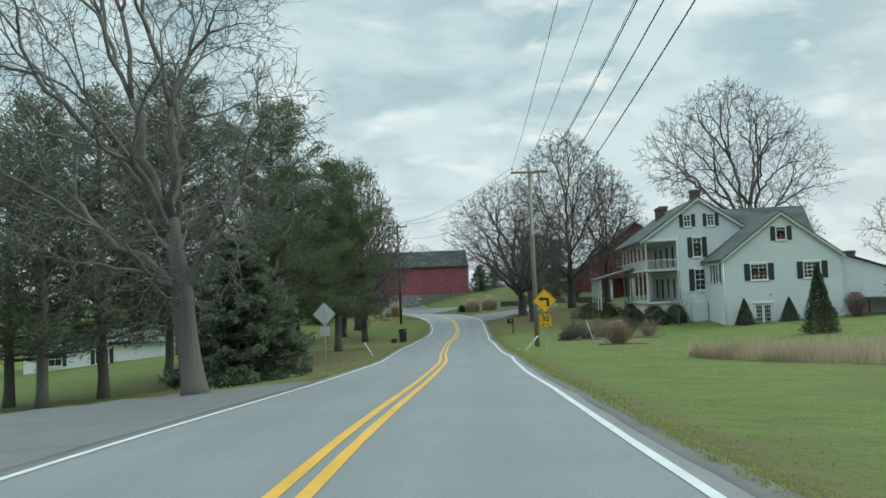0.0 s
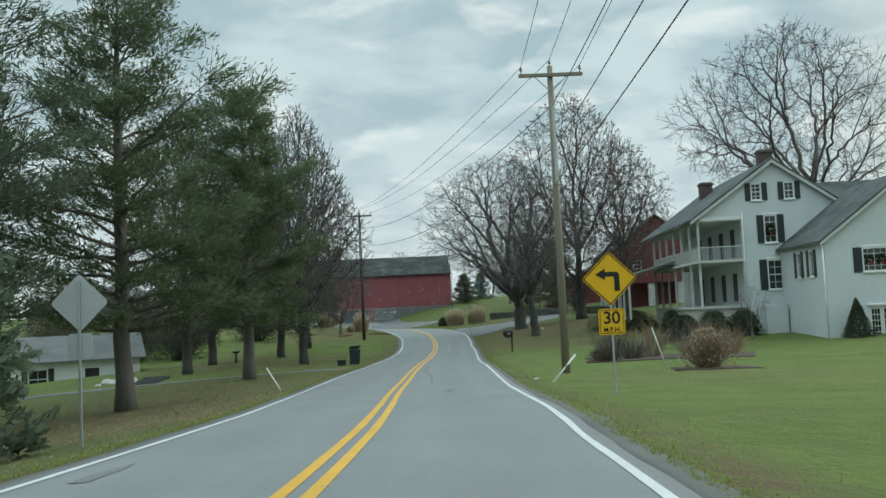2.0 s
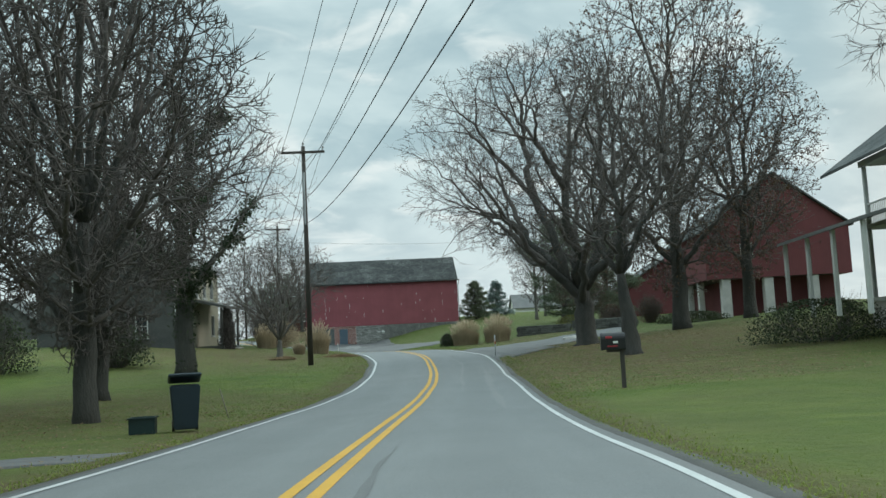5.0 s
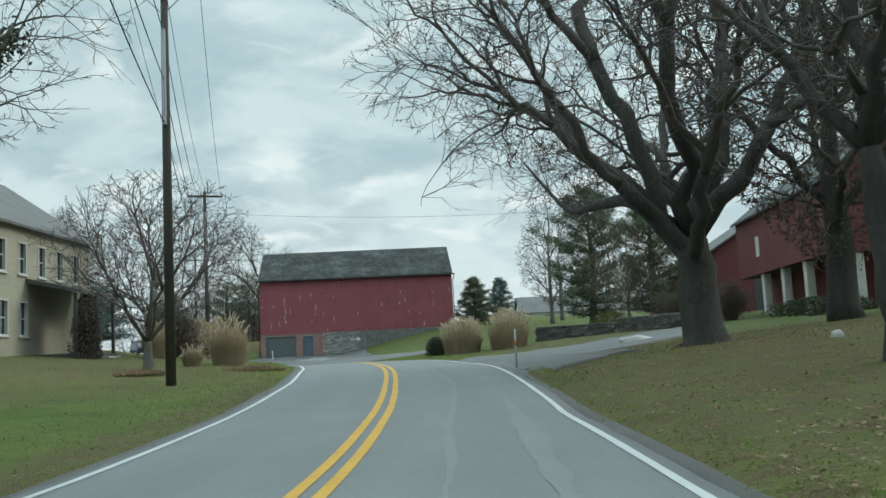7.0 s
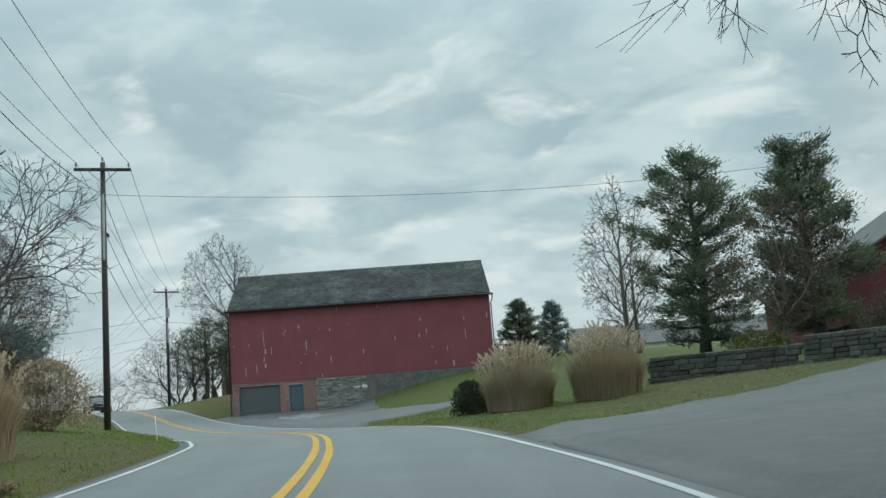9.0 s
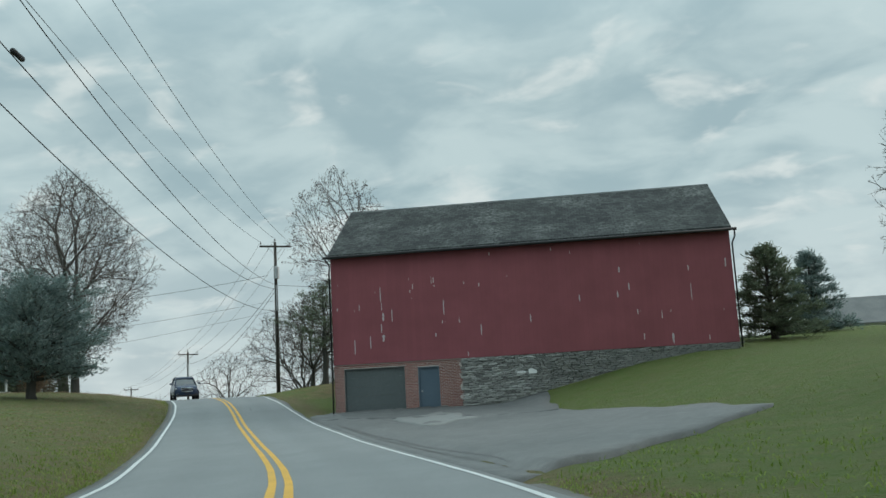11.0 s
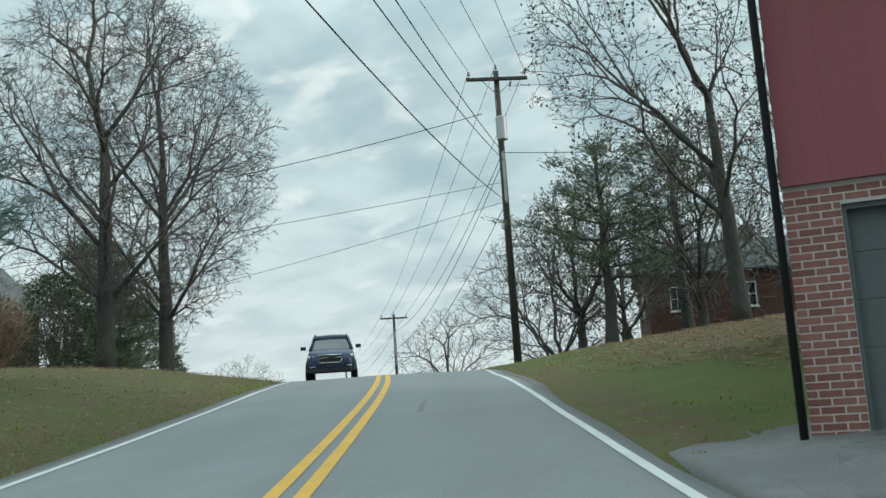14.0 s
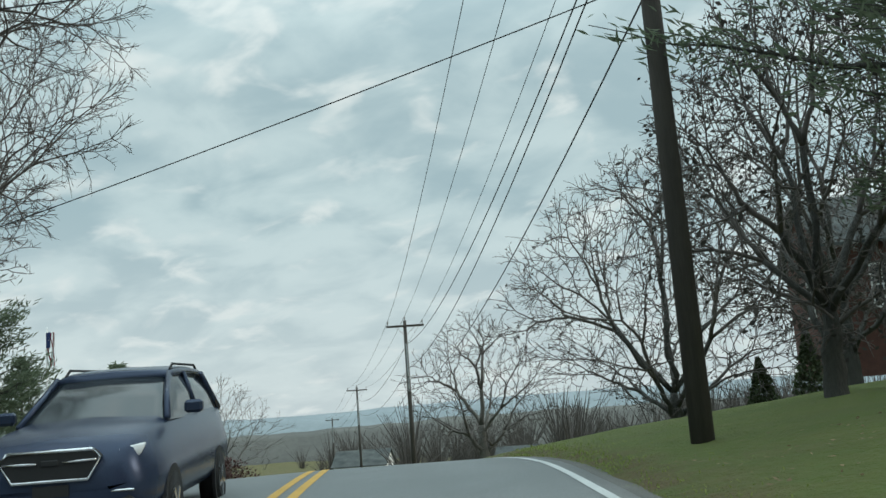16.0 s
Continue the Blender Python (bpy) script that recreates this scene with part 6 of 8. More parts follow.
for k, (x, y, h) in enumerate(((-40.4, 235.9, 2.4), (-38.3, 233.7, 2.8))):
    shrub("cone_shrub", "small dark pointed evergreen on the crest lawn", (x, y), 1.7, 1.7, h, 108 + k, SHRUB_LEAF, 2600, 30, size=0.07, group="small evergreens on the crest", cone=True)
bare_tree("bare_tree", "tall leaning bare tree on the bank", (-27.2, 211.0), 15.5, 0.26, 5.0, 105, BARK_DARK, TWIG, "round", 0.28, (0.2, 0.5), 1700, 8, 2400, DARK_LEAF, 0.07, 0.010, group="trees behind the barn", off=(-2.5, -1.5))
bare_tree("bare_tree", "round bare tree beyond the crest", (-56.5, 244.5), 8.4, 0.3, 3.9, 111, BARK, TWIG, "broad", 0.12, (0.1, 0.3), 1100, 8, thick=0.013)
# around the bend, behind the barn and drive
pine("pine_tree", "tall pine in the farmyard", (9.0, 172.0), 11.0, 0.3, 3.9, 121, NEEDLE_DARK, 0.06, 30000, 0.15)
pine("pine_tree", "tall pine in the farmyard", (13.0, 164.5), 9.4, 0.3, 3.1, 122, NEEDLE_DARK, 0.06, 24000, 0.15)
bare_tree("bare_tree", "rusty-leaved small tree before the pine", (10.2, 160.5), 7.0, 0.16, 2.9, 127, BARK, RED_TWIG, "round", 0.15, (0.08, 0.2), 1100, 7, 2600, DEAD_LEAF, 0.06)
bare_tree("bare_tree", "slender bare tree beside the barn", (7.0, 190.0), 13.6, 0.2, 3.7, 123, BARK, TWIG, "oval", 0.12, (0.1, 0.6), 1800, 12, thick=0.014, flow=0.8)
bare_tree("bare_tree", "slender bare tree beside the barn", (8.6, 197.0), 10.0, 0.2, 3.0, 124, BARK, TWIG_PALE, "oval", 0.12, (0.1, 0.6), 900, 9, thick=0.009)
pine("spruce_tree", "dark spruce against the barn end", (-0.7, 197.5), 4.9, 0.2, 2.5, 125, NEEDLE_DARK, 0.04, 12000, 0.15, "spruce")
pine("spruce_tree", "small pointed spruce near the barn", (2.2, 204.0), 4.7, 0.2, 2.0, 126, NEEDLE_BLUE, 0.04, 9000, 0.15, "spruce")
for k, (x, y, h) in enumerate(((-27.5, 228.0, 13.5), (-15.0, 232.0, 12.0), (-34.0, 238.0, 12.0))):
    bare_tree("bare_tree", "bare tree behind the red barn", (x, y), h, 0.26, 4.6, 131 + k, BARK, TWIG_PALE, "round", 0.15, (0.12, 0.4), 1100, 8, group="trees behind the barn", thick=0.016)


# ---------------------------------------------------------------- poles and wires
POLE_PALE = surface("pale_pole", (0.215, 0.19, 0.155), (0.30, 0.26, 0.205), 1.2, 18, 0.9, stretch=(4, 4, 0.3), relief=0.5)
POLE_DARK = surface("dark_pole", (0.055, 0.05, 0.045), (0.095, 0.085, 0.075), 1.2, 18, 0.9, stretch=(4, 4, 0.3), relief=0.5)
INSULATOR = plain("insulator", (0.20, 0.19, 0.18), 0.35)
WIRE = plain("black_cable", (0.02, 0.02, 0.021), 0.6)


def utility_pole(at, top, turn, mat, label, arm=2.5, can=False, r=0.16, lean=(0, 0), low=(1.6, 3.2, 4.6)):
    z = ground_z(*at) - 0.2
    h = top - z
    p = thing("utility_pole", label, "utility pole", Matrix.Translation((at[0], at[1], z)) @ pose(0, 0, 0, lean[0], lean[1], turn), "utility poles")
    tubes("pole", [([(0, 0, 0), (0, 0, h * 0.5), (0, 0, h)], [r, r * 0.85, r * 0.68], 14)], mat, p)
    a = part("crossarm", boxed(-arm / 2, arm / 2, -0.22, -0.10, h - 0.45, h - 0.31, bevel=0.015), mat, p)
    for x in (-arm / 2 + 0.1, arm / 2 - 0.1):
        bm = bmesh.new()
        cylinder(bm, x, -0.16, h - 0.31, h - 0.19, 0.02)
        cylinder(bm, x, -0.16, h - 0.19, h - 0.05, 0.06, 0.045)
        part("insulator", bm, INSULATOR, a)
    bm = bmesh.new()
    cylinder(bm, 0, 0, h, h + 0.1, 0.02)
    cylinder(bm, 0, 0, h + 0.1, h + 0.24, 0.06, 0.045)
    part("insulator", bm, INSULATOR, p)
    for s in (-1, 1):
        tubes("brace", [([(s * 0.62, -0.17, h - 0.45), (s * 0.06, -0.15, h - 1.0)], [0.02, 0.02], 6)], STEEL, p)
    if can:
        bm = bmesh.new()
        cylinder(bm, 0.0, -0.38, h - 3.0, h - 2.1, 0.22, 0.22, 16)
        cylinder(bm, 0.0, -0.38, h - 2.1, h - 2.02, 0.23, 0.12, 16)
        part("transformer", bm, STEEL, p, "grey can transformer")
        part("fuse_cutout", boxed(-0.16, -0.1, -0.3, -0.24, h - 1.7, h - 1.3, bevel=0.01), INSULATOR, p)
    part("cable_bracket", boxed(-0.05, 0.05, -r - 0.12, 0, h - low[2] - 0.05, h - low[0] + 0.05, bevel=0.01), STEEL, p)
    ends = [p.matrix_world @ Vector(v) for v in ((-arm / 2 + 0.1, -0.16, h - 0.04), (0, 0, h + 0.25), (arm / 2 - 0.1, -0.16, h - 0.04), *[(0, -r - 0.1, h - d) for d in low])]
    return p, ends


POLES = []
for at, top, turn, mat, label, can in (
    ((7.4, -18.0), 11.6, 0, POLE_PALE, "weathered wooden utility pole with crossarm", False),
    ((5.35, 64.7), 9.15, 4, POLE_PALE, "pale weathered wooden utility pole with crossarm", False),
    ((-9.63, 122.4), 10.25, 6, POLE_DARK, "dark wooden utility pole with crossarm", False),
    ((-19.6, 160.6), 10.85, 22, POLE_DARK, "dark wooden utility pole with crossarm", False),
    ((-36.3, 213.05), 12.55, 33, POLE_DARK, "dark wooden utility pole with transformer", True),
    ((-66.6, 253.6), 7.4, 38, POLE_DARK, "dark wooden utility pole beyond the crest", False),
    ((-103.0, 298.6), 5.0, 39, POLE_DARK, "dark wooden utility pole beyond the crest", False),
    ((-143.0, 346.0), 1.5, 39, POLE_DARK, "dark wooden utility pole beyond the crest", False),
):
    POLES.append(utility_pole(at, top, turn, mat, label, can=can, low=(2.0, 2.4, 2.9) if at[1] < 0 else (3.5, 3.8, 5.5) if can else (1.6, 3.2, 4.6)))


def wire(a, b, sag, r=0.012, parent=None, name="wire"):
    n = 18
    pts = [tuple(a[k] * (1 - i / n) + b[k] * i / n - (4 * sag * (i / n) * (1 - i / n) if k == 2 else 0) for k in range(3)) for i in range(n + 1)]
    return tubes(name, [(pts, [r] * (n + 1), 5)], WIRE, parent)


for i in range(len(POLES) - 1):
    span = thing("power_lines", "black overhead power and telephone lines", "cable", pose(0, 0, 0), "overhead lines")
    for k in range(6):
        wire(POLES[i][1][k], POLES[i + 1][1][k], 0.9 if k < 3 else 1.3, 0.011 if k < 3 else 0.015, span)


# service drops across the road, with a splice box on the telephone line
P3, P4 = POLES[3][1], POLES[4][1]
drop = thing("service_wire", "black service cables strung across the road", "cable", pose(0, 0, 0))
wire(P4[3] + (P3[3] - P4[3]) * 0.10, Vector((-60.0, 200.0, 7.5)), 0.7, 0.014, drop)
wire(P4[3], Vector((-18.0, 222.0, 9.0)), 0.4, 0.014, drop)
wire(P4[5], Vector((-66.2, 209.3, 3.6)), 0.3, 0.010, drop)
wire(P4[5] + Vector((0, 0, 0.8)), Vector((-58.0, 192.1, 3.4)), 0.3, 0.010, drop)
wire(P3[3], Vector((16.0, 168.0, 9.5)), 0.8, 0.010, drop)
box_at = P3[4] + (P4[4] - P3[4]) * 0.03
splice = tubes("splice_case", [([box_at - (P4[4] - P3[4]).normalized() * 0.3, box_at + (P4[4] - P3[4]).normalized() * 0.3], [0.07, 0.07], 8)], WIRE)
tagged(splice, "black cylindrical splice case on the telephone line", "cable box")


# ---------------------------------------------------------------- signs and posts
SIGN_YELLOW = plain("sign_yellow", (0.72, 0.40, 0.008), 0.45)
SIGN_BLACK = plain("sign_black", (0.012, 0.012, 0.012), 0.5)
SIGN_BACK = plain("bare_aluminium", (0.46, 0.48, 0.48), 0.5, 0.4)
ROD_WHITE = plain("white_plastic", (0.70, 0.70, 0.67), 0.5)
ORANGE = plain("orange_plastic", (0.55, 0.12, 0.04), 0.5)


def plate(parent, name, w, h, z, diamond, mat, y=0.0, corner=0.06, t=0.006):
    """A rounded sign plate facing -y."""
    pts = []
    for sx, sz, a0 in ((1, 1, 0), (-1, 1, 90), (-1, -1, 180), (1, -1, 270)):
        for k in range(5):
            a = math.radians(a0 + 22.5 * k)
            pts.append((sx * (w / 2 - corner) + corner * math.cos(a), sz * (h / 2 - corner) + corner * math.sin(a)))
    if diamond:
        c = math.sqrt(0.5)
        pts = [((p - q) * c, (p + q) * c) for p, q in pts]
    bm = extruded([(p, q + z) for p, q in pts], t, "y")
    bmesh.ops.translate(bm, verts=bm.verts, vec=(0, y, 0))
    return part(name, bm, mat, parent)


def flat_shape(parent, name, outline, z, y, mat, label=""):
    bm = extruded([(p, q + z) for p, q in outline], 0.003, "y")
    bmesh.ops.translate(bm, verts=bm.verts, vec=(0, y, 0))
    return part(name, bm, mat, parent, label)


def words(parent, name, text, x, z, size, y, mat):
    c = bpy.data.curves.new(name, "FONT")
    c.body, c.size, c.align_x, c.align_y, c.extrude, c.offset = text, size, "CENTER", "CENTER", 0.001, size * 0.02
    tmp = new(name, c)
    bpy.context.view_layer.update()
    me = bpy.data.meshes.new_from_object(tmp.evaluated_get(bpy.context.evaluated_depsgraph_get()))
    bpy.data.objects.remove(tmp)
    me.materials.clear()
    me.materials.append(mat)
    ob = new(name, me)
    ob.parent = parent
    ob.matrix_local = pose(x, y, z, 90, 0, 0)
    return ob


def post(parent, h, mat=STEEL, w=0.05):
    return part("post", boxed(-w / 2, w / 2, 0.012, 0.012 + w * 0.7, -0.3, h, bevel=0.006), mat, parent)


def turn_sign():
    x, y = 5.28, 50.4
    z = ground_z(x, y)
    s = thing("turn_sign", "yellow diamond sign with black turn arrow and speed plate", "road sign", pose(x, y, z, 0, 0, -2))
    mid = 0.33 - z
    d = plate(s, "diamond", 0.914, 0.914, mid, True, SIGN_YELLOW)
    u = 0.62
    for a, b, w in ((1, 1, 1),):
        ring = [(0, u), (u, 0), (0, -u), (-u, 0), (0, u), (0, u - 0.035), (-u + 0.035, 0), (0, -u + 0.035), (u - 0.035, 0), (0, u - 0.035)]
        flat_shape(d, "border", ring, mid, -0.0035, SIGN_BLACK, "black border line")
    arrow = [(0.23, -0.30), (0.23, 0.10), (0.19, 0.14), (0.14, 0.155), (-0.10, 0.155), (-0.10, 0.235), (-0.33, 0.10), (-0.10, -0.035), (-0.10, 0.045), (0.08, 0.045), (0.105, 0.02), (0.105, -0.30)]
    flat_shape(d, "arrow", arrow, mid, -0.0037, SIGN_BLACK, "black arrow bending to the left")
    pz = mid - 0.647 - 0.06 - 0.305
    p = plate(s, "speed_plate", 0.61, 0.61, pz, False, SIGN_YELLOW)
    words(p, "number", "30", 0, pz + 0.08, 0.40, -0.004, SIGN_BLACK)
    words(p, "unit", "M.P.H.", 0, pz - 0.19, 0.15, -0.004, SIGN_BLACK)
    e, t = 0.275, 0.014
    for box_ in ((-e, e, e - t, e), (-e, e, -e, -e + t), (-e, -e + t, -e + t, e - t), (e - t, e, -e + t, e - t)):
        flat_shape(p, "border", [(box_[0], box_[2]), (box_[1], box_[2]), (box_[1], box_[3]), (box_[0], box_[3])], pz, -0.0035, SIGN_BLACK)
    post(s, mid + 0.5)
    return s


def sign_back():
    x, y = -5.15, 45.2
    z = ground_z(x, y)
    s = thing("warning_sign", "bare metal back of a diamond sign with plate", "road sign", pose(x, y, z, 0, 0, 2))
    mid = 0.20 - z
    plate(s, "diamond", 0.762, 0.762, mid, True, SIGN_BACK)
    plate(s, "speed_plate", 0.457, 0.457, mid - 0.54 - 0.25, False, SIGN_BACK)
    p = part("post", boxed(-0.025, 0.025, -0.05, -0.008, -0.3, mid + 0.42, bevel=0.006), STEEL, s)
    return s


turn_sign()
sign_back()


def rod(at, top, label, r=0.028, mat=None, band=None, group="marker rods"):
    z = ground_z(*at)
    s = thing("marker_rod", label, "marker post", Matrix.Translation((at[0], at[1], z)), group)
    a, b = np.array((0, 0, -0.15)), np.array(top, float)
    tubes("rod", [([a, (a + b) / 2, b], [r, r, r], 8)], mat or ROD_WHITE, s)
    if band:
        c = a + (b - a) * 0.62
        d = a + (b - a) * 0.74
        tubes("reflector_band", [([c, d], [r + 0.004, r + 0.004], 8)], band, s)
    return s


rod((4.28, 58.7), (0.90, 0.13, 0.86), "white leaning plastic marker rod", 0.034, None, SIGN_BACK)
rod((-5.38, 63.7), (-0.62, 0.1, 0.85), "white leaning plastic marker rod", 0.03)
rod((9.1, 63.9), (-0.55, 0.0, 1.6), "thin white leaning rod among the shrubs", 0.018)
rod((-6.2, 92.5), (-0.25, 0.0, 0.75), "thin leaning stake on the verge", 0.014, POLE_PALE)
rod((-11.7, 146.0), (-0.06, 0.0, 0.75), "thin white stake on the verge", 0.018)
rod((0.95, 124.4), (0.02, 0.0, 1.22), "grey marker post with orange top at the drive", 0.03, STEEL, ORANGE)


def mailbox():
    x, y = 4.2, 94.7
    z = ground_z(x, y)
    m = thing("mailbox", "large black mailbox on a dark post, red flag and bars", "mailbox", pose(x, y, z, 0, 0, 86))
    part("post", boxed(-0.06, 0.06, -0.06, 0.06, -0.3, 1.12, bevel=0.01), POLE_DARK, m)
    out = [(-0.17, 0.0), (0.17, 0.0), (0.19, 0.30)] + [(0.19 * math.cos(a), 0.30 + 0.16 * math.sin(a)) for a in [math.pi * k / 8 for k in range(1, 8)]] + [(-0.19, 0.30)]
    bm = extruded(out, 0.62, "y")
    bmesh.ops.translate(bm, verts=bm.verts, vec=(0, -0.1, 1.05))
    b = part("box", bm, IRON, m)
    bm = extruded([(p * 1.06, q * 1.04 - 0.01) for p, q in out], 0.05, "y")
    bmesh.ops.translate(bm, verts=bm.verts, vec=(0, 0.52, 1.05))
    part("door", bm, IRON, b)
    part("flag", boxed(-0.205, -0.19, 0.26, 0.44, 1.36, 1.42, bevel=0.004), plain("red_plastic", (0.35, 0.03, 0.04), 0.5), b, "folded red flag")
    part("number_bar", boxed(-0.196, -0.186, 0.10, 0.24, 1.22, 1.28), ROD_WHITE, b, "pale bar")
    part("red_bar", boxed(-0.194, -0.184, 0.12, 0.40, 1.13, 1.16), plain("red_stripe", (0.35, 0.03, 0.04), 0.5), b, "red bar")
    part("brace", boxed(-0.03, 0.03, -0.1, 0.42, 0.98, 1.05), POLE_DARK, m)
    return m


mailbox()


def wheelie_bin():
    x, y = -5.95, 88.1
    z = ground_z(x, y)
    b = thing("wheeled_bin", "dark blue-green wheeled rubbish bin at the roadside", "bin", pose(x, y, z, 0, 0, 20))
    green = plain("bin_plastic", (0.018, 0.032, 0.042), 0.5)
    bm = bmesh.new()
    lo = [bm.verts.new(p) for p in ((-0.24, -0.26, 0.06), (0.24, -0.26, 0.06), (0.24, 0.26, 0.06), (-0.24, 0.26, 0.06))]
    hi = [bm.verts.new(p) for p in ((-0.31, -0.36, 0.98), (0.31, -0.36, 0.98), (0.31, 0.36, 0.98), (-0.31, 0.36, 0.98))]
    bm.faces.new(lo[::-1])
    bm.faces.new(hi)
    for i in range(4):
        bm.faces.new((lo[i], lo[(i + 1) % 4], hi[(i + 1) % 4], hi[i]))
    bmesh.ops.bevel(bm, geom=bm.edges[:], offset=0.03, segments=2, affect="EDGES")
    part("body", bm, green, b)
    lid = part("lid", boxed(-0.34, 0.34, -0.80, 0.02, -0.02, 0.05, bevel=0.03), green, b, "lid standing ajar")
    lid.matrix_local = pose(0, 0.40, 1.02, -12, 0, 0)
    part("handle", boxed(-0.25, 0.25, 0.42, 0.46, 0.93, 0.97, bevel=0.015), green, b)
    for s in (-1, 1):
        bm = bmesh.new()
        cylinder(bm, 0, 0, -0.03, 0.03, 0.12, sides=16)
        w = part("wheel", bm, IRON, b)
        w.matrix_local = pose(s * 0.24, 0.26, 0.12, 0, 90, 0)
    return b


wheelie_bin()


def recycling_box():
    x, y = -6.75, 87.8
    b = thing("recycling_box", "low dark green recycling box beside the bin", "box", pose(x, y, ground_z(x, y), 0, 0, 12))
    green = plain("box_plastic", (0.012, 0.03, 0.03), 0.5)
    part("floor", boxed(-0.24, 0.24, -0.19, 0.19, 0.0, 0.02), green, b)
    for p in ((-0.26, 0.26, -0.21, -0.19), (-0.26, 0.26, 0.19, 0.21), (-0.26, -0.24, -0.19, 0.19), (0.24, 0.26, -0.19, 0.19)):
        part("side", boxed(*p, 0.0, 0.34, bevel=0.004), green, b)
    for p in ((-0.29, 0.29, -0.24, -0.21), (-0.29, 0.29, 0.21, 0.24)):
        part("rim", boxed(*p, 0.31, 0.345, bevel=0.006), green, b)
    return b


recycling_box()


# ---------------------------------------------------------------- shrubs, grasses and garden things
STRAW = leafy("dry_grass", (0.36, 0.29, 0.195), (0.58, 0.475, 0.335), 0.85, 0.35)
PLUME = leafy("pale_plumes", (0.50, 0.40, 0.28), (0.72, 0.61, 0.46), 0.9, 0.3)
TAN_TWIG = surface("tan_twig", (0.24, 0.17, 0.12), (0.36, 0.27, 0.19), 3, 10, 0.95)
MULCH = surface("mulch", (0.085, 0.065, 0.05), (0.14, 0.108, 0.082), 2.0, 30, 0.95, relief=0.8, depth=0.03, place="World")
BLADE = leafy("grass_blades", (0.17, 0.23, 0.045), (0.29, 0.33, 0.09), 0.8, 0.5)
BLADE_DULL = leafy("dull_grass_blades", (0.12, 0.19, 0.03), (0.22, 0.28, 0.065), 0.85, 0.5)
LITTER_LEAF = leafy("fallen_leaves", (0.21, 0.145, 0.09), (0.40, 0.29, 0.18), 0.85, 0.3)


def blades(name, roots, heights, width, mat, parent, rng, droop=0.35, lean=0.25, heading=None, tilts=None):
    """Upright curved blades: two quads each, from the roots."""
    n = len(roots)
    a = rng.uniform(0, 2 * math.pi, n) if heading is None else heading
    out = np.column_stack([np.cos(a), np.sin(a), np.zeros(n)])
    side = np.column_stack([-np.sin(a), np.cos(a), np.zeros(n)])
    tilt = (rng.uniform(0, lean, n) if tilts is None else tilts)[:, None]
    h = heights[:, None]
    up = np.array((0, 0, 1.0))
    mid = roots + up * h * 0.55 + out * h * tilt * 0.4
    tip = roots + up * h * (1 - droop * tilt) + out * h * tilt * (0.9 + droop)
    w = width * rng.uniform(0.6, 1.3, (n, 1))
    verts = np.stack([roots - side * w, roots + side * w, mid + side * w * 0.8, mid - side * w * 0.8, tip + side * w * 0.12, tip - side * w * 0.12], 1).reshape(-1, 3)
    o = (np.arange(n) * 6)[:, None]
    loops = np.concatenate([o + np.array((0, 1, 2, 3)), o + np.array((3, 2, 4, 5))], 1).ravel()
    me = bpy.data.meshes.new(name)
    me.vertices.add(6 * n)
    me.vertices.foreach_set("co", verts.astype(np.float32).ravel())
    me.loops.add(8 * n)
    me.loops.foreach_set("vertex_index", loops.astype(np.int32))
    me.polygons.add(2 * n)
    me.polygons.foreach_set("loop_start", np.arange(0, 8 * n, 4, dtype=np.int32))
    me.update(calc_edges=True)
    me.materials.append(mat)
    ob = new(name, me)
    ob.parent = parent
    return ob


def pampas(at, w, h, seed, plumes=170, label="tan clump of tall ornamental grass with pale plumes"):
    """A dome of arching blades with feathery plumes over it."""
    rng = np.random.default_rng(seed)
    t = thing("ornamental_grass", label, "ornamental grass", place(at), "ornamental grasses")
    n = 5200
    q = np.sqrt(rng.uniform(0, 1, n))
    a = rng.uniform(0, 2 * math.pi, n)
    roots = np.column_stack([q * w * 0.40 * np.cos(a), q * w * 0.40 * np.sin(a), np.full(n, -0.05)])
    tall = h * (0.92 - 0.30 * q**2) * rng.uniform(0.62, 1.05, n)
    tagged(blades("blade_mass", roots, tall, 0.009, STRAW, t, rng, 0.6, 0.3, a + rng.normal(0, 0.5, n), q * 0.12 + rng.uniform(0, 0.14, n)), kind="stuff")
    spots, ways = [], []
    for k in range(plumes):
        q, b = math.sqrt(rng.uniform(0, 1)), rng.uniform(0, 2 * math.pi)
        top = np.array((q * w * 0.50 * math.cos(b), q * w * 0.50 * math.sin(b), h * (1.0 - 0.30 * q * q) * rng.uniform(0.86, 1.06)))
        way = np.array((math.cos(b) * (0.15 + 0.4 * q), math.sin(b) * (0.15 + 0.4 * q), 1.0))
        for s in range(16):
            u = (s - 8) / 8
            spots.append(top + way * u * 0.17 + rng.normal(0, 0.020 * (1.2 - abs(u)), 3) + np.array((math.cos(b), math.sin(b), 0)) * 0.06 * u * u)
            ways.append(way)
    tagged(leaf_cards("plume_mass", np.array(spots), 0.055, PLUME, t, rng, 0.32, np.array(ways)), kind="stuff")
    return t


pampas((-1.3, 149.6), 2.6, 2.0, 201)
pampas((1.4, 148.8), 2.6, 2.15, 202)
pampas((-11.7, 136.7), 1.75, 2.25, 203, 70)
pampas((-16.6, 141.5), 1.7, 1.9, 204, 50)
pampas((-12.6, 134.2), 0.9, 0.9, 206, 12)
shrub("shrub", "dark low shrub beside the ornamental grasses", (-2.9, 150.9), 1.3, 1.2, 1.1, 205, SHRUB_LEAF, 2500)


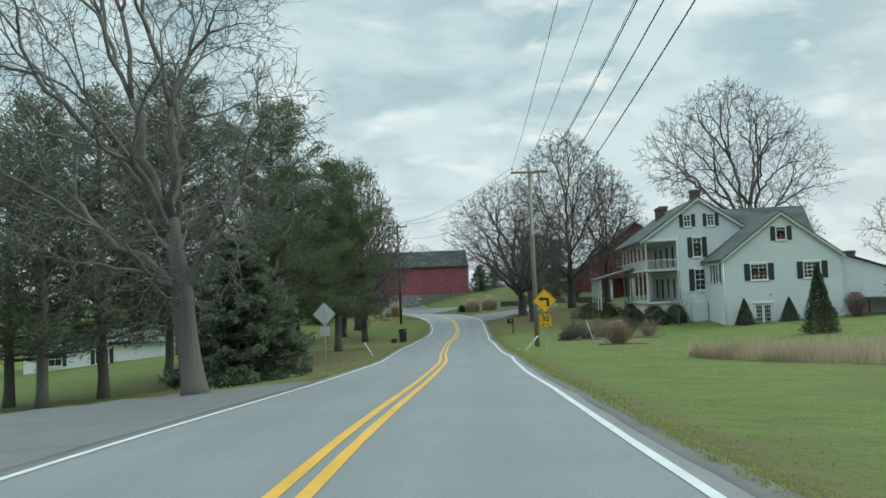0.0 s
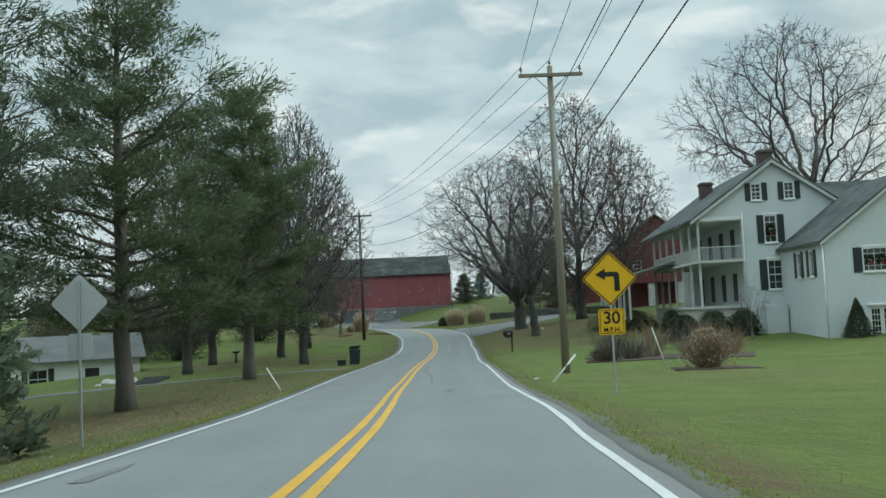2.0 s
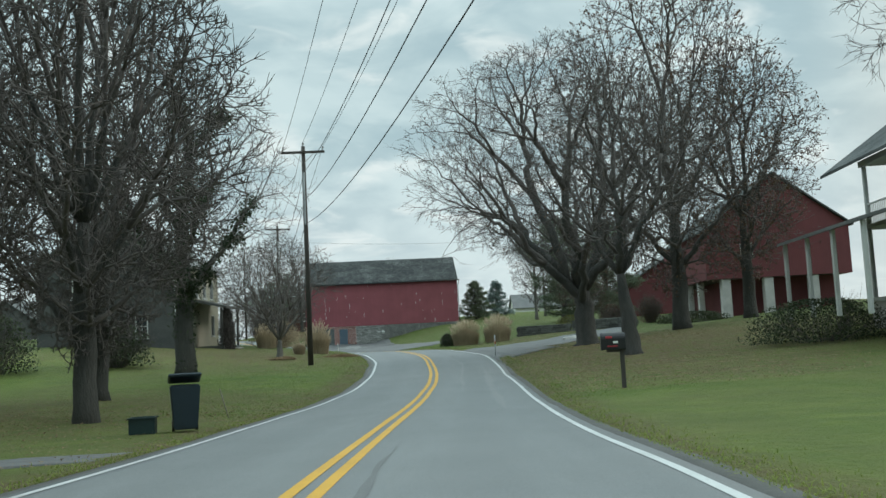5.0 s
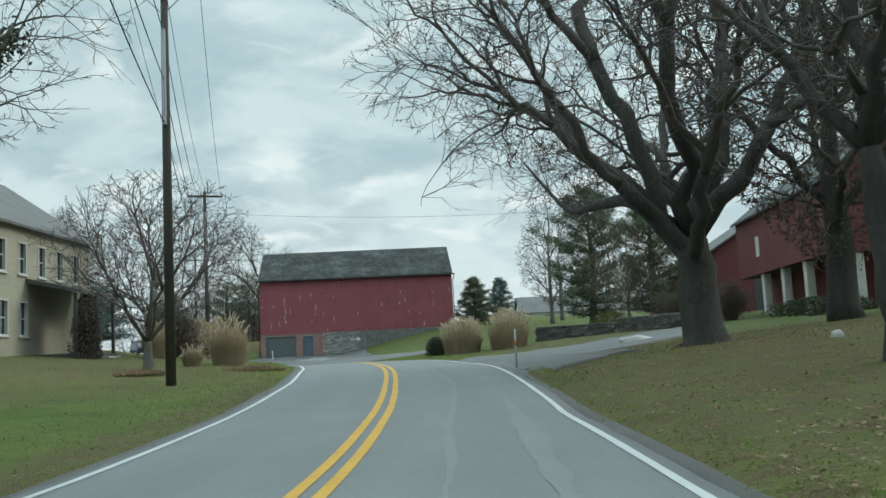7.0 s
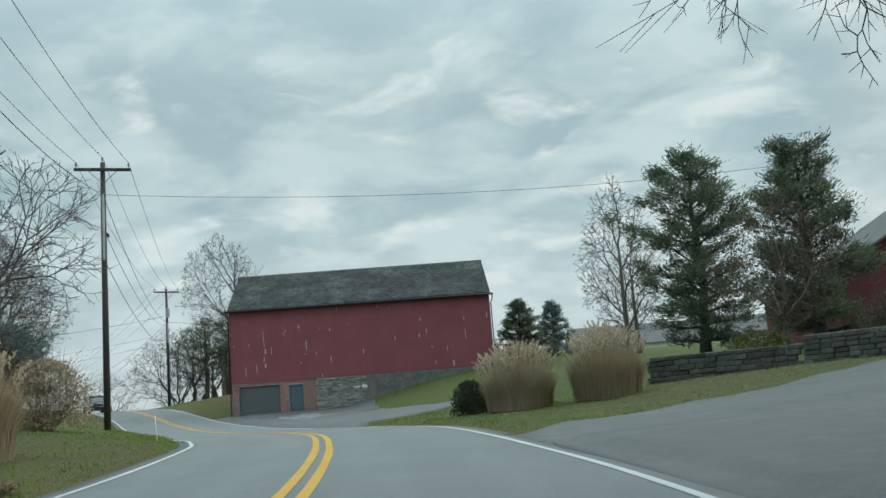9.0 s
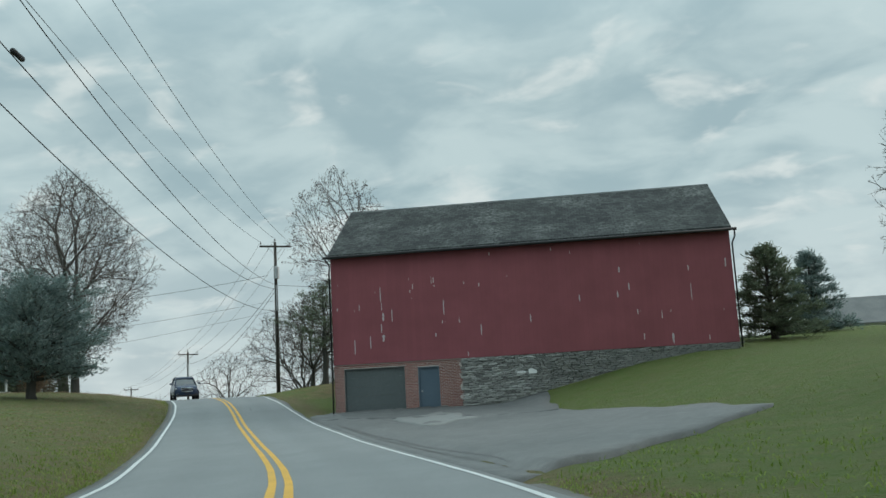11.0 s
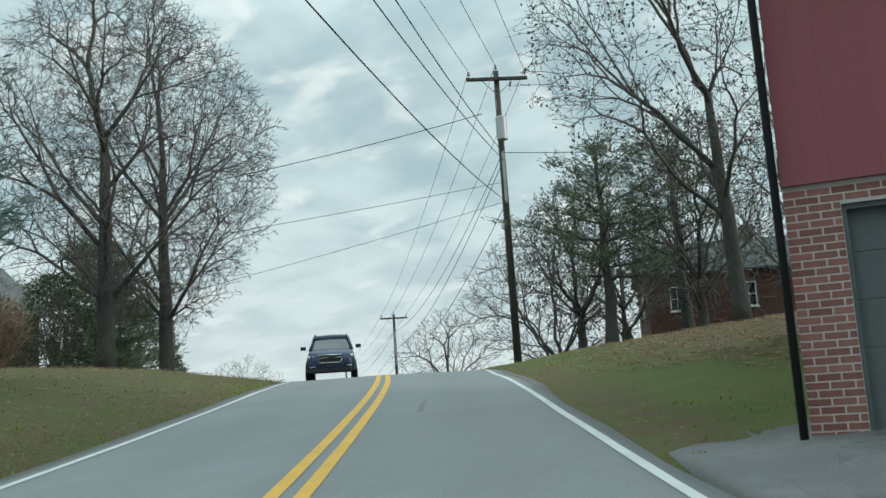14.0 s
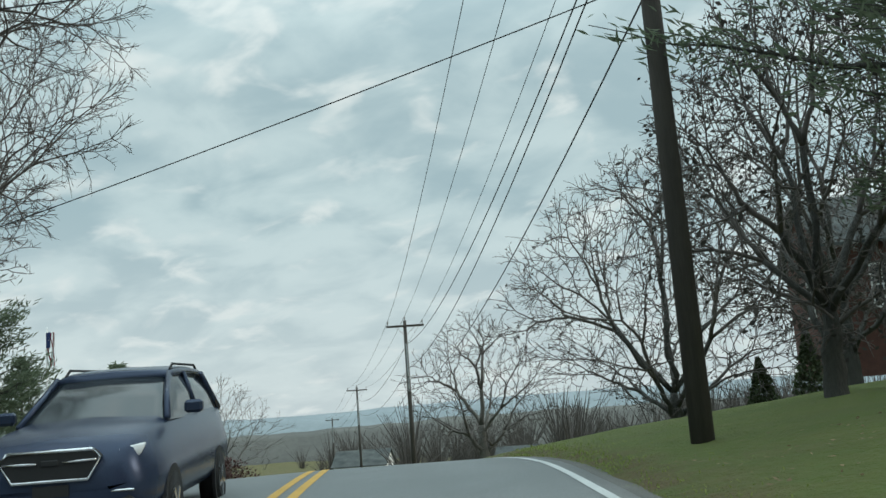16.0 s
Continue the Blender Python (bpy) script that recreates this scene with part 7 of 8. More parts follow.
def weeds():
    """A strip of tall dry weeds in the lawn before the farmhouse."""
    rng = np.random.default_rng(211)
    n = 40000
    u, v = rng.uniform(0, 1, n), rng.uniform(0, 1, n)
    x = 11.5 + 36.0 * u**1.3
    y = 45.0 - 21.0 * u**0.5 + v * (1.5 + 20.0 * np.minimum(u * 2.2, 1))
    keep = rng.uniform(0, 1, n) < np.clip(0.55 + 0.6 * np.sin(x * 1.3) * np.sin(y * 1.1 + 1) + np.minimum(u * 6, 0.6), 0.12, 1)
    x, y = x[keep], y[keep]
    z = np.array([ground_z(a, b) for a, b in zip(x[::40], y[::40])]).repeat(40)[: len(x)]
    z = np.array([float(q) for q in z])
    gx = np.column_stack([x[: len(z)], y[: len(z)], z - 0.35])
    grid = {}
    for i in range(len(gx)):
        key = (int(gx[i, 0] / 1.5), int(gx[i, 1] / 1.5))
        if key not in grid:
            grid[key] = ground_z(gx[i, 0], gx[i, 1])
        gx[i, 2] = grid[key] - 0.06
    ob = blades("dry_weeds", gx, rng.uniform(0.3, 0.9, len(gx)) * (1 + 0.45 * np.sin(gx[:, 0] * 2.1) * np.sin(gx[:, 1] * 1.7 + gx[:, 0])), 0.010, STRAW, None, rng, 0.3, 0.5)
    return tagged(ob, "strip of tall dry tan weeds standing in the lawn", "weeds", kind="stuff")


weeds()

# planting bed before the farmhouse
apron("planting_bed", "dark mulched planting bed in the lawn", [(7.2, 73.4), (7.6, 79.0), (16.0, 76.8), (14.5, 71.8)], MULCH, 0.05, 8)
for k, (x, y, w, h) in enumerate(((8.6, 76.5, 2.2, 2.3), (10.6, 76.2, 2.4, 2.5), (12.6, 75.6, 2.4, 2.4), (14.2, 74.8, 2.0, 2.0), (9.4, 74.6, 1.6, 1.4))):
    shrub("bare_shrub", "bare twiggy shrub in the planting bed", (x, y), w * 1.1, w * 1.1, h * 0.66, 221 + k, None, 0, 95, TAN_TWIG if k % 2 else RED_TWIG, group="bare shrubs")
shrub("bare_shrub", "rounded tan twiggy shrub on the lawn", (10.6, 64.2), 2.2, 2.1, 1.55, 229, STRAW, 900, 300, TAN_TWIG, 0.045)
apron("planting_bed", "dark mulch ring round the shrub", [(9.2, 63.0), (9.4, 65.6), (12.2, 65.6), (12.4, 63.2)], MULCH, 0.05, 6)
shrub("bare_shrub", "low brown shrub at the bed's edge", (8.0, 74.0), 1.5, 1.2, 0.7, 230, DEAD_LEAF, 700, 120, RED_TWIG)
# brown thicket and dark hedge behind the upright trees
for k, (x, y, w, h) in enumerate(((-23.0, 106.0, 5.0, 3.2), (-27.5, 108.0, 5.5, 3.8), (-32.0, 107.0, 5.5, 3.4), (-24.5, 115.0, 5.0, 3.0), (-29.5, 117.0, 6.0, 4.0), (-36.5, 112.0, 6.0, 4.2), (-19.5, 118.5, 4.2, 2.4), (-41.0, 106.0, 6.0, 4.0))):
    shrub("hedge_shrub", "dark brown thicket shrub behind the lawn", (x, y), w, w * 0.8, h, 301 + k, DEAD_LEAF if k % 3 else SHRUB_LEAF, 2600, 260, TWIG, 0.075, group="thicket shrubs")
# hedges and clipped evergreens at the farmhouse
for k, (x, y, w, h) in enumerate(((15.4, 91.0, 2.4, 1.7), (17.3, 90.8, 2.5, 1.8), (19.3, 91.0, 2.3, 1.7))):
    shrub("hedge_shrub", "dark green clipped hedge along the porch", (x, y), w, 1.7, h, 231 + k, SHRUB_LEAF, 5200, 60, group="porch hedge")
shrub("spreading_yew", "wide dark spreading evergreen shrub", (13.6, 106.0), 6.0, 3.0, 1.7, 236, SHRUB_LEAF, 7000, 80)
shrub("round_shrub", "dark rounded evergreen beside the porch", (16.2, 99.0), 1.7, 1.7, 1.7, 237, SHRUB_LEAF, 4000, 40)
bare_tree("small_tree", "small bare ornamental tree before the house", (19.0, 88.2), 3.4, 0.07, 1.5, 238, BARK, RED_TWIG, "vase", 0.3, (0.1, 0.2), 300, 5, thick=0.005)
for k, (x, y, w, h) in enumerate(((23.6, 83.3, 1.9, 2.2), (27.3, 83.2, 1.9, 2.0))):
    shrub("cone_shrub", "dark cone-shaped evergreen beside the glazed door", (x, y), w, w, h, 241 + k, SHRUB_LEAF, 5000, 40, size=0.05, group="cone shrubs", cone=True)
shrub("cone_evergreen", "tall dark cone-shaped evergreen on the lawn", (24.3, 66.5), 2.6, 2.6, 4.6, 243, SHRUB_LEAF, 9000, 60, size=0.06, cone=True)
shrub("round_shrub", "dark low evergreen before the wing", (30.2, 82.9), 2.0, 1.6, 1.1, 244, SHRUB_LEAF, 3000, 40)
shrub("pink_shrub", "faded pinkish shrub beside the deck", (32.4, 82.0), 2.2, 2.0, 2.0, 245, leafy("pink_leaves", (0.22, 0.10, 0.08), (0.36, 0.20, 0.16)), 1800, 160, RED_TWIG)
# by the drive and the farmyard
shrub("shrub", "yellow-green low shrub by the drive", (8.6, 158.5), 3.0, 1.8, 1.2, 251, leafy("olive_leaves", (0.10, 0.11, 0.03), (0.20, 0.19, 0.06)), 3500, 60)
shrub("bare_shrub", "brown bare shrub by the stone wall", (11.5, 152.0), 2.6, 2.2, 1.9, 252, DEAD_LEAF, 1500, 240, RED_TWIG)
shrub("bare_shrub", "brown bare shrub at the barn corner", (14.5, 150.0), 2.4, 2.2, 2.2, 253, DEAD_LEAF, 1200, 240, RED_TWIG)
shrub("spreading_yew", "low dark spreading evergreen under the maple", (15.0, 136.0), 5.5, 2.0, 0.8, 254, SHRUB_LEAF, 4500, 50)
shrub("climbing_vine", "dark tangled vine climbing over the porch", (-18.5, 137.3, -1.6), 1.1, 2.6, 3.4, 260, DARK_LEAF, 4500, 140, TWIG, 0.06, "vine")
shrub("bare_shrub", "reddish weeping shrub beside the cream house", (-17.6, 146.5), 3.4, 3.0, 3.2, 255, DEAD_LEAF, 2500, 320, RED_TWIG)
shrub("shrub", "dense brown hedge beside the cream house", (-17.5, 150.5), 4.0, 2.4, 2.4, 256, STRAW, 5000, 120, TAN_TWIG)
shrub("bare_shrub", "rust-coloured shrub on the crest lawn", (-46.3, 197.3), 2.4, 2.2, 2.2, 257, DEAD_LEAF, 1500, 240, TAN_TWIG)
shrub("round_shrub", "dark evergreen beside the crest house", (-48.0, 201.0), 3.0, 3.0, 3.2, 258, SHRUB_LEAF, 5000, 60)
shrub("bare_shrub", "dark red hedge beyond the crest", (-96.0, 262.0), 16.0, 5.0, 4.0, 259, leafy("maroon_leaves", (0.07, 0.03, 0.03), (0.12, 0.055, 0.05)), 9000, 200, RED_TWIG, 0.12)


def birdbath():
    b = thing("birdbath", "dark stone birdbath on the lawn", "birdbath", place((-16.0, 97.5)))
    bm = bmesh.new()
    cylinder(bm, 0, 0, -0.1, 0.08, 0.24, 0.2)
    cylinder(bm, 0, 0, 0.08, 0.7, 0.11, 0.09)
    part("pedestal", bm, STONE_DARK, b)
    bm = bmesh.new()
    cylinder(bm, 0, 0, 0.7, 0.86, 0.14, 0.36, 20)
    part("bowl", bm, STONE_DARK, b)


birdbath()


def boulder(at, w, d, h, seed, mat, label):
    rng = np.random.default_rng(seed)
    bm = bmesh.new()
    bmesh.ops.create_icosphere(bm, subdivisions=3, radius=1.0)
    for v in bm.verts:
        k = 1 + 0.22 * noise.noise(v.co * 1.3 + Vector((seed, 0, 0))) + 0.08 * noise.noise(v.co * 4)
        v.co = Vector((v.co.x * w / 2 * k, v.co.y * d / 2 * k, v.co.z * h * 0.7 * k))
    ob = part("boulder", bm, mat, None, "", True)
    ob.matrix_world = place(at, (0, 0, rng.uniform(0, 360)))
    return tagged(ob, label, "boulder")


boulder((6.6, 135.3), 1.9, 0.8, 0.35, 3, STONE_WHITE, "pale flat boulder beside the drive")
boulder((4.0, 61.0), 0.2, 0.18, 0.08, 4, STONE_WHITE, "small pale stone in the verge")
boulder((7.6, 114.6), 0.3, 0.25, 0.2, 5, STONE_WHITE, "small white stone at the tree's foot")


for k in range(16):
    rr = random.Random(600 + k)
    boulder((-18.9 + rr.uniform(-1.3, 1.3), 82.2 + rr.uniform(-1.3, 1.3)), rr.uniform(0.3, 0.6), rr.uniform(0.25, 0.45), rr.uniform(0.15, 0.3), 60 + k, STONE_WHITE, "pale rock of the rockery below the white house")
for k in range(7):
    x, y = -16.7 - k * 0.05, 80.4 + k * 0.5
    st = part("timber_step", boxed(-0.7, 0.7, -0.1, 0.1, -0.25, 0.06 + 0.02 * k, bevel=0.02), GREY_BOARD, None)
    st.matrix_world = place((x, y), (0, 0, 12))
    tagged(st, "weathered timber garden step beside the rockery", "step", "garden steps")


# dry-stone walls of single stones
def stone_shapes(seed, n=6):
    shapes = []
    for k in range(n):
        bm = bmesh.new()
        box(bm, -0.5, 0.5, -0.5, 0.5, -0.5, 0.5)
        bmesh.ops.bevel(bm, geom=bm.edges[:], offset=0.13, segments=1, affect="EDGES")
        for v in bm.verts:
            v.co += Vector([0.09 * noise.noise(v.co * 2.3 + Vector((seed + k * 7, j * 5, 0))) for j in range(3)])
        me = bpy.data.meshes.new("stone")
        bmesh.ops.recalc_face_normals(bm, faces=bm.faces)
        bm.to_mesh(me)
        bm.free()
        shapes.append(me)
    return shapes


def dry_wall(label, a, b, height, seed):
    """A low wall of stones between two places of the plan."""
    rng = np.random.default_rng(seed)
    d = np.subtract(b, a)
    length = float(np.linalg.norm(d))
    turn = math.degrees(math.atan2(d[1], d[0]))
    z0 = min(ground_z(*a), ground_z(*b)) - 0.25
    w = thing("stone_wall", label, "wall", pose(a[0], a[1], z0, 0, 0, turn), kind="structure")
    part("core", boxed(0.05, length - 0.05, -0.13, 0.13, 0, height + 0.2), STONE_DARK, w)
    shapes = stone_shapes(seed)
    for me in shapes:
        me.materials.append(STONE_DARK)
    z = 0.0
    while z < height + 0.25:
        h = rng.uniform(0.12, 0.2)
        x = rng.uniform(-0.15, 0)
        while x < length:
            s = rng.uniform(0.28, 0.6)
            o = new("stone", shapes[rng.integers(0, len(shapes))])
            o.parent = w
            o.location, o.scale = (x + s / 2, rng.uniform(-0.02, 0.02), z + h / 2), (s * 1.02, rng.uniform(0.36, 0.46), h * 1.04)
            x += s
        z += h
    return w


dry_wall("dark low dry-stone wall behind the drive", (3.3, 152.4), (7.6, 150.8), 0.75, 261)
dry_wall("dark low dry-stone wall along the farmyard", (8.0, 150.4), (12.5, 146.0), 0.75, 262)


# ---------------------------------------------------------------- houses beyond
def simple_house(name, label, at, turn, L, D, e, r, wall_mat, roof_mat, porch=False):
    h = thing(name, label, "house", Matrix.Translation((at[0], at[1], at[2] if len(at) > 2 else ground_z(*at))) @ pose(0, 0, 0, 0, 0, turn))
    holes = [(L * f, L * f + 0.9, 0.9, 2.2) for f in (0.12, 0.42, 0.78)]
    part("front_wall", wall_with_holes("y", 0, 0.2, (-1.5, e), 0, L, holes), wall_mat, h)
    for x in (0, L - 0.2):
        part("gable_wall", wall_with_holes("x", x, 0.2, (-1.5, e), 0.2, D, [], lambda a: e + (r - e) * (1 - abs(a - D / 2) / (D / 2)) - 0.05), wall_mat, h)
    part("back_wall", boxed(0.2, L - 0.2, D - 0.2, D, -1.5, e), wall_mat, h)
    gable_roof(h, 0, L, 0, D, e, r, 0.35, 0.12, roof_mat, "x", "pitched roof")
    for a in holes:
        window(h, "y", 0.0, *a, -1, 2, 2, 0)
    if porch:
        part("porch_floor", boxed(-0.2, L + 0.2, -2.3, -0.003, -1.2, 0.0), TRIM_GREY, h)
        bm = extruded([(-2.6, e - 0.55), (0, e - 0.1), (0, e), (-2.6, e - 0.42)], L + 0.6, "x")
        bmesh.ops.translate(bm, verts=bm.verts, vec=(-0.3, -0.003, 0))
        part("porch_roof", bm, roof_mat, h)
        for k in range(5):
            x = k * (L - 0.2) / 4
            part("porch_post", boxed(x, x + 0.16, -2.2, -2.04, 0, e - 0.5, bevel=0.02), TRIM, h)
    return h


simple_house("crest_house", "grey house with white porch posts behind the spruce", (-62.5, 197.6), 82, 13.0, 8.0, 3.0, 5.6, GREY_BOARD, ROOF_GREY, True)
simple_house("long_shed", "long low white shed with grey metal roof", (5.5, 226.0, 1.2), 4, 26.0, 9.0, 2.6, 4.9, WHITE_SIDING, ROOF_GREY)
simple_house("far_house", "distant grey house beyond the crest", (-122.0, 318.0, -8.6), 20, 8.0, 6.0, 2.8, 4.8, WHITE_SIDING, ROOF)
simple_house("far_house", "distant white house beyond the crest", (-104.0, 336.0, -9.6), 12, 8.0, 6.0, 2.6, 4.4, WHITE_SIDING, ROOF)
simple_house("brick_house", "brick house half hidden on the bank", (-24.2, 226.5, 2.6), 20, 9.0, 7.0, 4.2, 6.5, BRICK_DARK, ROOF)


def far_woods():
    """Low bare woods along the skyline, as many small clumps."""
    rng = np.random.default_rng(271)
    lines = []
    for k in range(460):
        a = rng.uniform(math.radians(-10), math.radians(205)) if k % 2 else rng.uniform(math.radians(92), math.radians(150))
        d = rng.uniform(330, 620) if k % 2 else rng.uniform(215, 420)
        x, y = -20 + d * math.cos(a), 110 + d * math.sin(a)
        i, lat = beside(x, y)
        if abs(lat) < 14:
            continue
        z = float(CENTRE[i, 2]) - 4.0 if abs(lat) < 120 else -10.0
        h = rng.uniform(11, 17)
        for s in range(44):
            e = np.array((rng.normal(0, 3.0), rng.normal(0, 3.0), h * rng.uniform(0.45, 1.0)))
            lines.append((np.array([(x, y, z), (x + e[0] * 0.4, y + e[1] * 0.4, z + e[2] * 0.6), (x + e[0], y + e[1], z + e[2])]), [0.13, 0.08, 0.04], 3))
    ob = tubes("far_woods", lines, TWIG, None, False)
    return tagged(ob, "grey-brown bare woods along the skyline", "woods", kind="stuff")


far_woods()


def far_ridge(name, label, radius, low, high, mat, seed):
    """A long wooded ridge on the horizon with an uneven tree-top outline."""
    verts, n = [], 260
    for i in range(n + 1):
        a = math.radians(-30 + 270 * i / n)
        x, y = -20 + radius * math.cos(a), 110 + radius * math.sin(a)
        h = low + (high - low) * (0.5 + 0.5 * noise.noise(Vector((math.cos(a) * 3, math.sin(a) * 3, seed)))) + 2.2 * noise.noise(Vector((i * 0.9, seed, 0))) + 1.0 * noise.noise(Vector((i * 2.3, seed, 4)))
        for f, z in ((0.94, -30.0), (0.97, h * 0.5 - 6), (1.0, h), (1.05, -30.0)):
            verts.append((-20 + (x + 20) * f, 110 + (y - 110) * f, z))
    faces = [(4 * i + k, 4 * i + k + 1, 4 * i + k + 5, 4 * i + k + 4) for i in range(n) for k in range(3)]
    return tagged(mesh_object(name, verts, faces, mat, None, True), label, "hills", kind="structure")


# the far ridge's pale grey-blue is distance haze painted into its colour
far_ridge("backdrop", "wooded ridge on the horizon, haze put into its grey-blue colour", 1500, 1.0, 26.0, surface("haze_tinted_ridge", (0.24, 0.28, 0.30), (0.30, 0.34, 0.36), 0.01, 0.06, 1.0, relief=0.0), 3)
far_ridge("backdrop", "dull brown wooded rise behind the fields", 700, -9.0, 3.0, surface("brown_woods", (0.10, 0.10, 0.095), (0.16, 0.155, 0.14), 0.02, 0.3, 1.0, relief=0.0), 8)


def flagpole():
    f = thing("flagpole", "white flagpole with a limp striped flag", "flagpole", place((-69.9, 228.6)))
    h = 6.4 - ground_z(-69.9, 228.6)
    tubes("pole", [([(0, 0, -0.2), (0, 0, h)], [0.05, 0.035], 10)], TRIM, f)
    flag_red, flag_blue = plain("flag_red", (0.35, 0.04, 0.05), 0.8), plain("flag_blue", (0.03, 0.05, 0.16), 0.8)
    for k in range(7):
        bm = bmesh.new()
        rows_ = []
        for i in range(9):
            z = h - 0.25 - i * 0.19
            x = 0.05 + k * 0.075 + 0.03 * math.sin(i * 0.9 + k)
            y = 0.06 * math.sin(i * 0.8 + k * 1.7)
            rows_.append((bm.verts.new((x, y, z)), bm.verts.new((x + 0.075, y + 0.05 * math.sin(k * 1.7 + 1), z - 0.03))))
        for (p, q), (s, t_) in zip(rows_, rows_[1:]):
            bm.faces.new((p, q, t_, s))
        bmesh.ops.solidify(bm, geom=bm.faces[:], thickness=0.012)
        part("stripe", bm, flag_red if k % 2 else TRIM, f)
    part("canton", boxed(0.05, 0.34, -0.09, -0.07, h - 0.95, h - 0.25, bevel=0.005), flag_blue, f)


flagpole()


def wreath(x, y, z, r):
    rng = np.random.default_rng(int(x * 10))
    w = thing("wreath", "dark green wreath with red bow on the window", "wreath", pose(x, y, z))
    a = rng.uniform(0, 2 * math.pi, 700)
    q = r + rng.normal(0, r * 0.16, 700)
    tagged(leaf_cards("greenery", np.column_stack([q * np.cos(a), rng.normal(0, 0.03, 700), q * np.sin(a)]), 0.05, SHRUB_LEAF, w, rng), kind="stuff")
    part("bow", boxed(-0.07, 0.07, -0.1, -0.05, -r - 0.16, -r + 0.06, bevel=0.03), plain("red_ribbon", (0.25, 0.02, 0.02), 0.6), w)


wreath(21.87, 92.42, 4.35, 0.27)
wreath(27.3, 84.22, 4.85, 0.22)
wreath(24.93, 84.22, 1.75, 0.18)
wreath(25.63, 84.22, 1.75, 0.18)


# ---------------------------------------------------------------- the car on the crest
def suv(at, turn):
    paint = surface("dark_blue_car_paint", (0.030, 0.044, 0.082), (0.038, 0.054, 0.096), 1.0, 60, 0.25, 0.3, relief=0.02)
    chrome = plain("chrome", (0.6, 0.6, 0.62), 0.15, 1.0)
    rubber = plain("tyre_rubber", (0.018, 0.018, 0.018), 0.85)
    trim = plain("black_plastic", (0.02, 0.02, 0.021), 0.6)
    lamp, tree, b = material("headlamp", 0.15)
    b.inputs["Base Color"].default_value = (0.75, 0.77, 0.78, 1)
    c = thing("car", "dark blue sport utility vehicle driving over the crest", "car", Matrix.Translation((at[0], at[1], ground_z(*at) + 0.14)) @ pose(0, 0, 0, 2.0, 0, turn))
    # body as cross-sections along y: front at -2.3
    secs = [(-2.32, 0.40, 0.60, 0.52, 0.50), (-2.29, 0.34, 0.78, 0.68, 0.62), (-2.18, 0.29, 0.90, 0.80, 0.72), (-1.98, 0.26, 0.98, 0.87, 0.78), (-1.6, 0.25, 1.04, 0.90, 0.80), (-1.2, 0.25, 1.08, 0.90, 0.80), (-0.75, 0.25, 1.12, 0.90, 0.80),
            (0.4, 0.25, 1.14, 0.90, 0.82), (1.6, 0.26, 1.16, 0.90, 0.82), (2.1, 0.32, 1.14, 0.88, 0.80), (2.28, 0.42, 1.05, 0.84, 0.78)]
    bm = bmesh.new()
    rings = []
    for y, z0, z1, w0, w1 in secs:
        zm = z0 + 0.45 * (z1 - z0)
        ring = [(-w0 * 0.92, z0), (-w0, z0 + 0.12), (-w0, zm), (-w1 * 0.97, z1 - 0.06), (-w1 * 0.82, z1), (0, z1 + 0.03), (w1 * 0.82, z1), (w1 * 0.97, z1 - 0.06), (w0, zm), (w0, z0 + 0.12), (w0 * 0.92, z0)]
        rings.append([bm.verts.new((x, y, z)) for x, z in ring])
    for p, q in zip(rings, rings[1:]):
        for i in range(len(p)):
            j = (i + 1) % len(p)
            bm.faces.new((p[i], p[j], q[j], q[i]))
    bm.faces.new(rings[0])
    bm.faces.new(rings[-1][::-1])
    body = part("body", bm, paint, c, "", True)
    # cabin: glass below, painted roof above
    bm = bmesh.new()
    rows = []
    for y, z, w in ((-1.02, 1.07, 0.76), (-0.62, 1.30, 0.70), (-0.20, 1.55, 0.63), (0.25, 1.60, 0.62), (1.0, 1.61, 0.62), (1.62, 1.58, 0.61), (1.98, 1.38, 0.66), (2.24, 1.10, 0.74)):
        low = 0.79 if y < 1.9 else 0.77
        rows.append([bm.verts.new(q) for q in ((-low, y, 1.05), (-(low + w) / 2 - 0.015, y, (1.05 + z) / 2), (-w, y, z - 0.02), (-w * 0.8, y, z), (0, y, z + 0.02), (w * 0.8, y, z), (w, y, z - 0.02), ((low + w) / 2 + 0.015, y, (1.05 + z) / 2), (low, y, 1.05))])
    for p, q in zip(rows, rows[1:]):
        for i in range(8):
            bm.faces.new((p[i], p[i + 1], q[i + 1], q[i]))
    part("glass", bm, GLASS, c, "dark tinted glass", True)
    bm = bmesh.new()
    rows = []
    for y, z, w in ((-0.24, 1.56, 0.62), (0.0, 1.60, 0.645), (0.5, 1.635, 0.655), (1.1, 1.64, 0.655), (1.55, 1.62, 0.645), (1.80, 1.57, 0.62)):
        rows.append([bm.verts.new((x * w, y, z + dz)) for x, dz in ((-1, -0.07), (-0.98, -0.01), (-0.8, 0.025), (0, 0.045), (0.8, 0.025), (0.98, -0.01), (1, -0.07))])
    for p, q in zip(rows, rows[1:]):
        for i in range(7):
            bm.faces.new((p[i], p[(i + 1) % 7], q[(i + 1) % 7], q[i]))
    bm.faces.new(rows[0])
    bm.faces.new(rows[-1][::-1])
    part("roof", bm, paint, c, "", True)
    for s in (-1, 1):
        pil = [([(s * 0.77, -1.0, 1.07), (s * 0.685, -0.60, 1.32), (s * 0.62, -0.20, 1.56)], [0.035] * 3, 6), ([(s * 0.79, 0.55, 1.08), (s * 0.64, 0.5, 1.58)], [0.035, 0.035], 6), ([(s * 0.76, 2.16, 1.1), (s * 0.625, 1.68, 1.57)], [0.05, 0.045], 6)]
        for one in pil:
            tubes("pillar", [one], paint, c)
